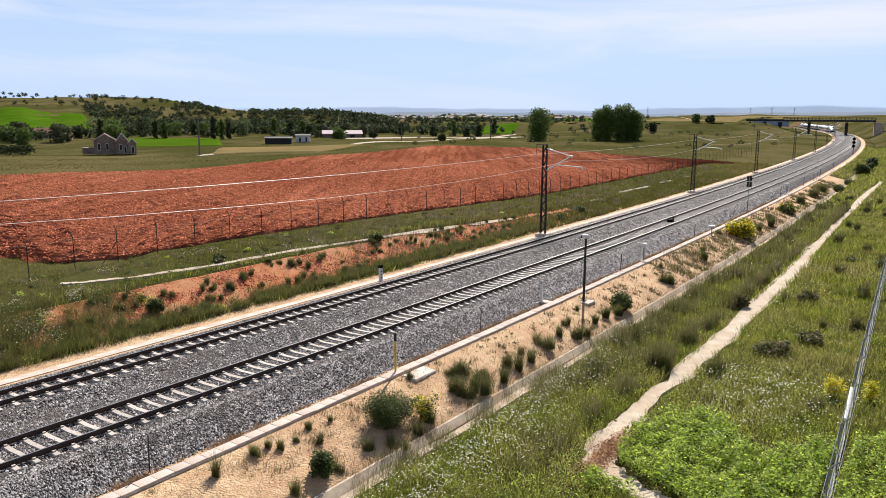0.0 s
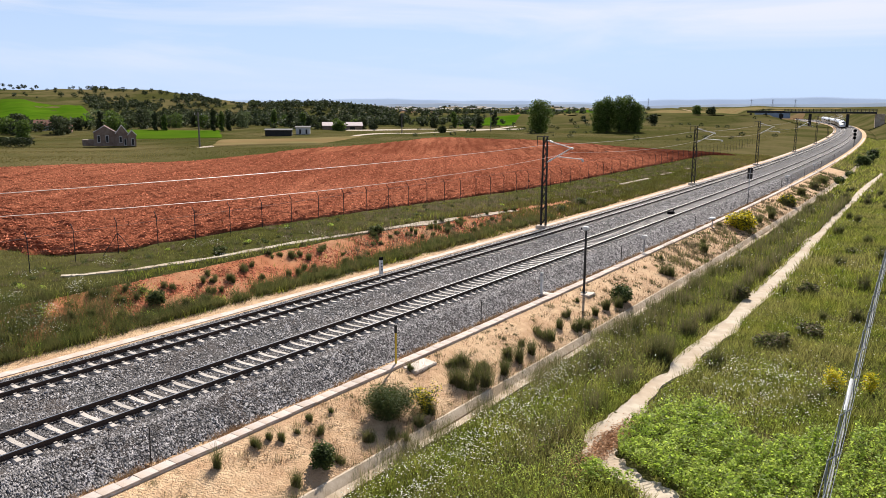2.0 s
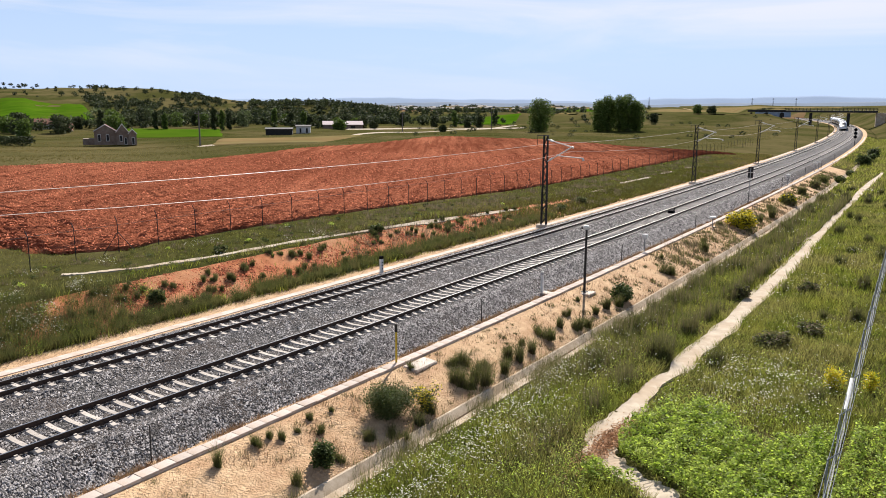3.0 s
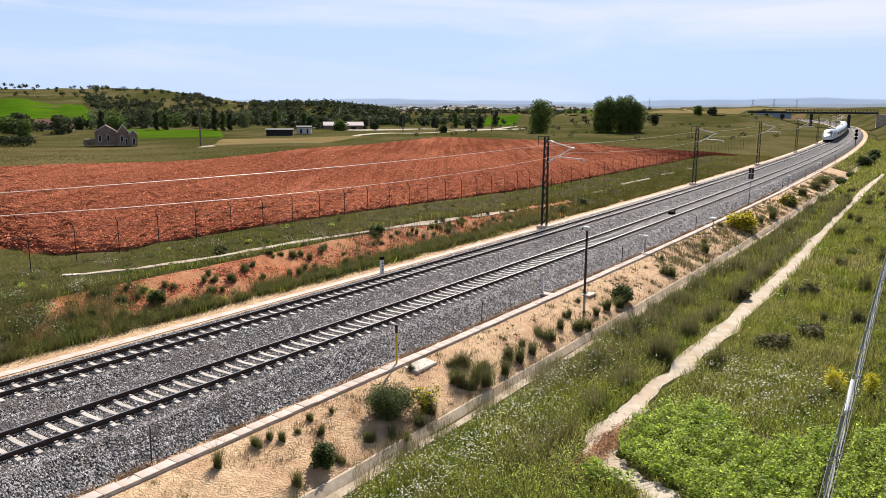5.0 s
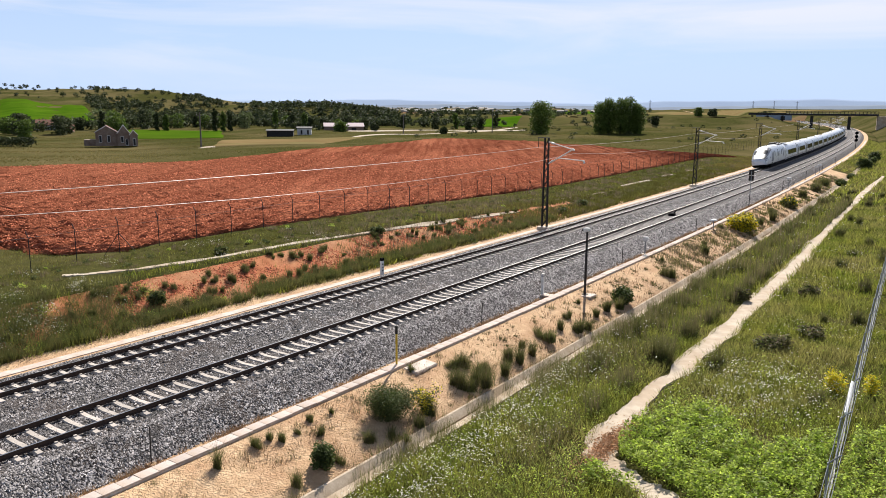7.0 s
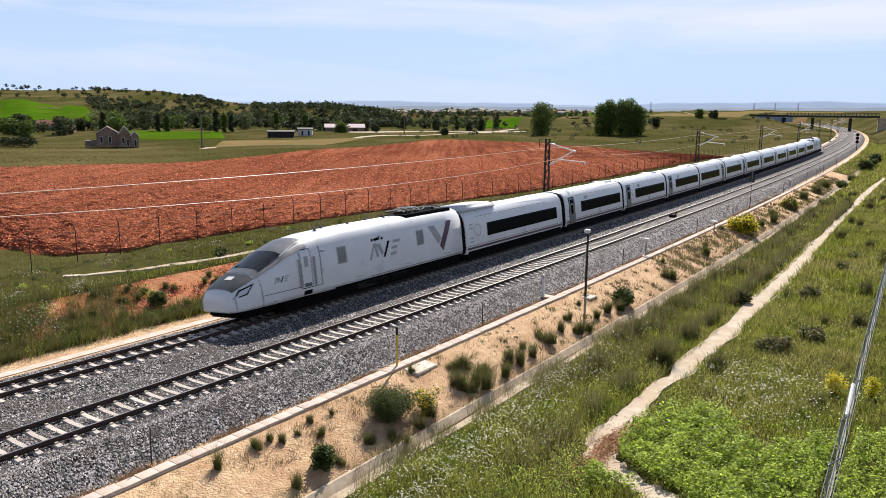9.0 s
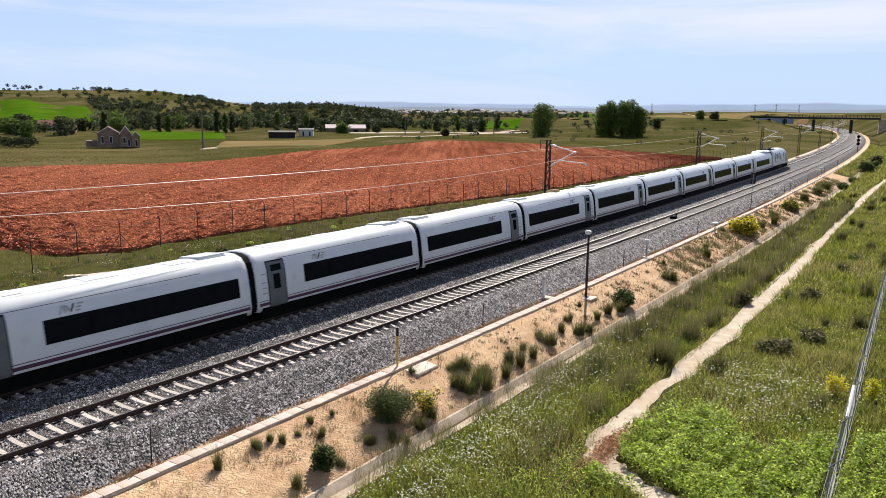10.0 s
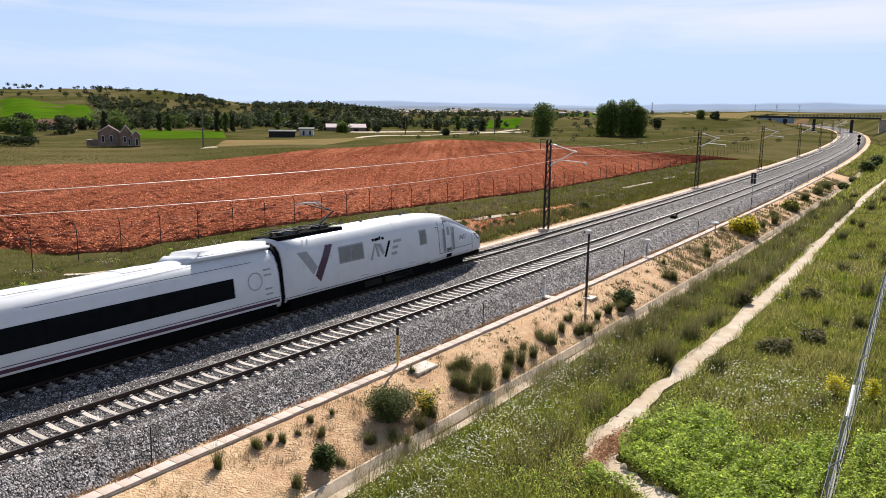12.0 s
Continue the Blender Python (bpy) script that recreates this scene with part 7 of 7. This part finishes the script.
def woods():
    """Evergreen oaks scattered over hill and plain, a joined mass of small crowns."""
    rs = np.random.RandomState(95)
    az, r, w = [], [], []

    def add(n, a0, a1, r0, r1, w0, w1, dens=None):
        a, d = rs.uniform(a0, a1, n), np.sqrt(rs.uniform(r0 * r0, r1 * r1, n))
        k = np.ones(n, bool) if dens is None else rs.rand(n) < dens(a, d)
        az.append(a[k]); r.append(d[k]); w.append(rs.uniform(w0, w1, k.sum()))

    def hill(a, d):
        c = clump(d * np.sin(np.radians(a)) * 0.02, d * np.cos(np.radians(a)) * 0.02, 1.0, 1.0)
        field = (a < np.interp(d, [400, 600], [-23.2, -24.8])) & (d > 390) & (d < 668)
        return np.where(field, 0.0, np.clip(c * 2.4 - 0.55 + 0.5 * (d < 560) - 0.9 * (d > 600) - 0.5 * (d > 700), 0.06, 1))
    add(4600, -33, -12.5, 400, 860, 2.0, 5.2, hill)
    add(760, -14, -3.5, 430, 720, 3.0, 6.5)
    add(260, -33, -9, 330, 400, 3.0, 6.0, lambda a, d: np.where((a < -26) | (d > 365), 0.9, 0.2))
    add(150, -7, 3, 390, 520, 3.0, 6.0)
    add(330, -10, 14, 560, 1500, 3.0, 8.0, lambda a, d: np.clip(clump(a * 0.9, d * 0.006, 1.0, 5.0) * 3 - 1.2, 0.05, 1))
    add(130, 3, 15, 420, 900, 1.6, 3.6)
    add(460, -12, 15, 900, 2600, 5.0, 12.0, lambda a, d: np.clip(clump(a * 0.7, d * 0.004, 1.0, 3.0) * 2.5 - 0.9, 0.05, 1))
    add(120, -0.5, 4.5, 560, 640, 5.0, 8.0)
    az, r, w = np.radians(np.concatenate(az)), np.concatenate(r), np.concatenate(w)
    x, y = r * np.sin(az), r * np.cos(az)
    z = ground_z(x, y)
    k = 80
    n = len(x)
    d = rs.normal(size=(n, k, 3))
    d /= np.linalg.norm(d, axis=2)[..., None]
    d *= rs.rand(n, k, 1) ** 0.4
    wob = 1 + 0.12 * rs.normal(size=(n, k, 1))
    p = np.stack([x, y, z + w * 0.38], -1)[:, None] + d * wob * (w * 0.5)[:, None, None] * np.array([1, 1, 0.8])
    p = p.reshape(-1, 3)
    leaves("far_woods", p[:, 0], p[:, 1], p[:, 2], np.repeat(w, k) * 0.12, M_OAK, "dark evergreen oaks scattered over hill and plain", "woods", 96, flat=0.8, wide=0.85)


woods()


def scrub():
    rs = np.random.RandomState(98)
    n = 260
    a, d = np.radians(rs.uniform(-3, 27, n)), rs.uniform(240, 460, n)
    x, y = d * np.sin(a), d * np.cos(a)
    s, u = su_of(x, y)
    k = (u < -22) & (rs.rand(n) < np.clip(clump(x * 0.05, y * 0.05, 1.0, 6.0) * 2 - 0.6, 0.03, 1))
    x, y = x[k], y[k]
    w = rs.uniform(0.8, 2.4, len(x))
    z = ground_z(x, y)
    m = 60
    dd = rs.normal(size=(len(x), m, 3))
    dd /= np.linalg.norm(dd, axis=2)[..., None]
    p = (np.stack([x, y, z + w * 0.25], -1)[:, None] + dd * (w * 0.5)[:, None, None] * np.array([1, 1, 0.7])).reshape(-1, 3)
    leaves("far_scrub", p[:, 0], p[:, 1], p[:, 2], np.repeat(w, m) * 0.16, M_OAK, "low dark scrub in the far meadows", "scrub", 99, flat=0.8)


scrub()


# ---- ridges on the horizon, haze painted into their colour ----
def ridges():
    # haze is put into both base colours, paler and bluer on the farther ridge
    for r, base, amp, seed, m in ((3900, 20, 7, 1.0, mat("far_ridge_haze", (0.20, 0.24, 0.30), (0.26, 0.30, 0.36), 0.004, 0.95, spec=0.0)),
                                  (4600, 46, 12, 2.3, mat("farthest_ridge_haze", (0.30, 0.37, 0.50), (0.34, 0.42, 0.55), 0.002, 0.95, spec=0.0))):
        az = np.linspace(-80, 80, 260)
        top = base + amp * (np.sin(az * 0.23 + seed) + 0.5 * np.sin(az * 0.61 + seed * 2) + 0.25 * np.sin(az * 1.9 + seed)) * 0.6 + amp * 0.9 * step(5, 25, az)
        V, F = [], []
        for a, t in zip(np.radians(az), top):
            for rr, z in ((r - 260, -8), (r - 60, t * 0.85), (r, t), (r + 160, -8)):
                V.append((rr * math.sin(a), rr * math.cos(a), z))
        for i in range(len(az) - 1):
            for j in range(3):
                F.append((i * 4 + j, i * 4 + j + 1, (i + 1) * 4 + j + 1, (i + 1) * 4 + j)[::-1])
        tagged(mesh_object("backdrop", V, F, m, smooth=True), "horizon ridges with haze painted in as pale blue-grey", "hills", kind="structure")


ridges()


motions()
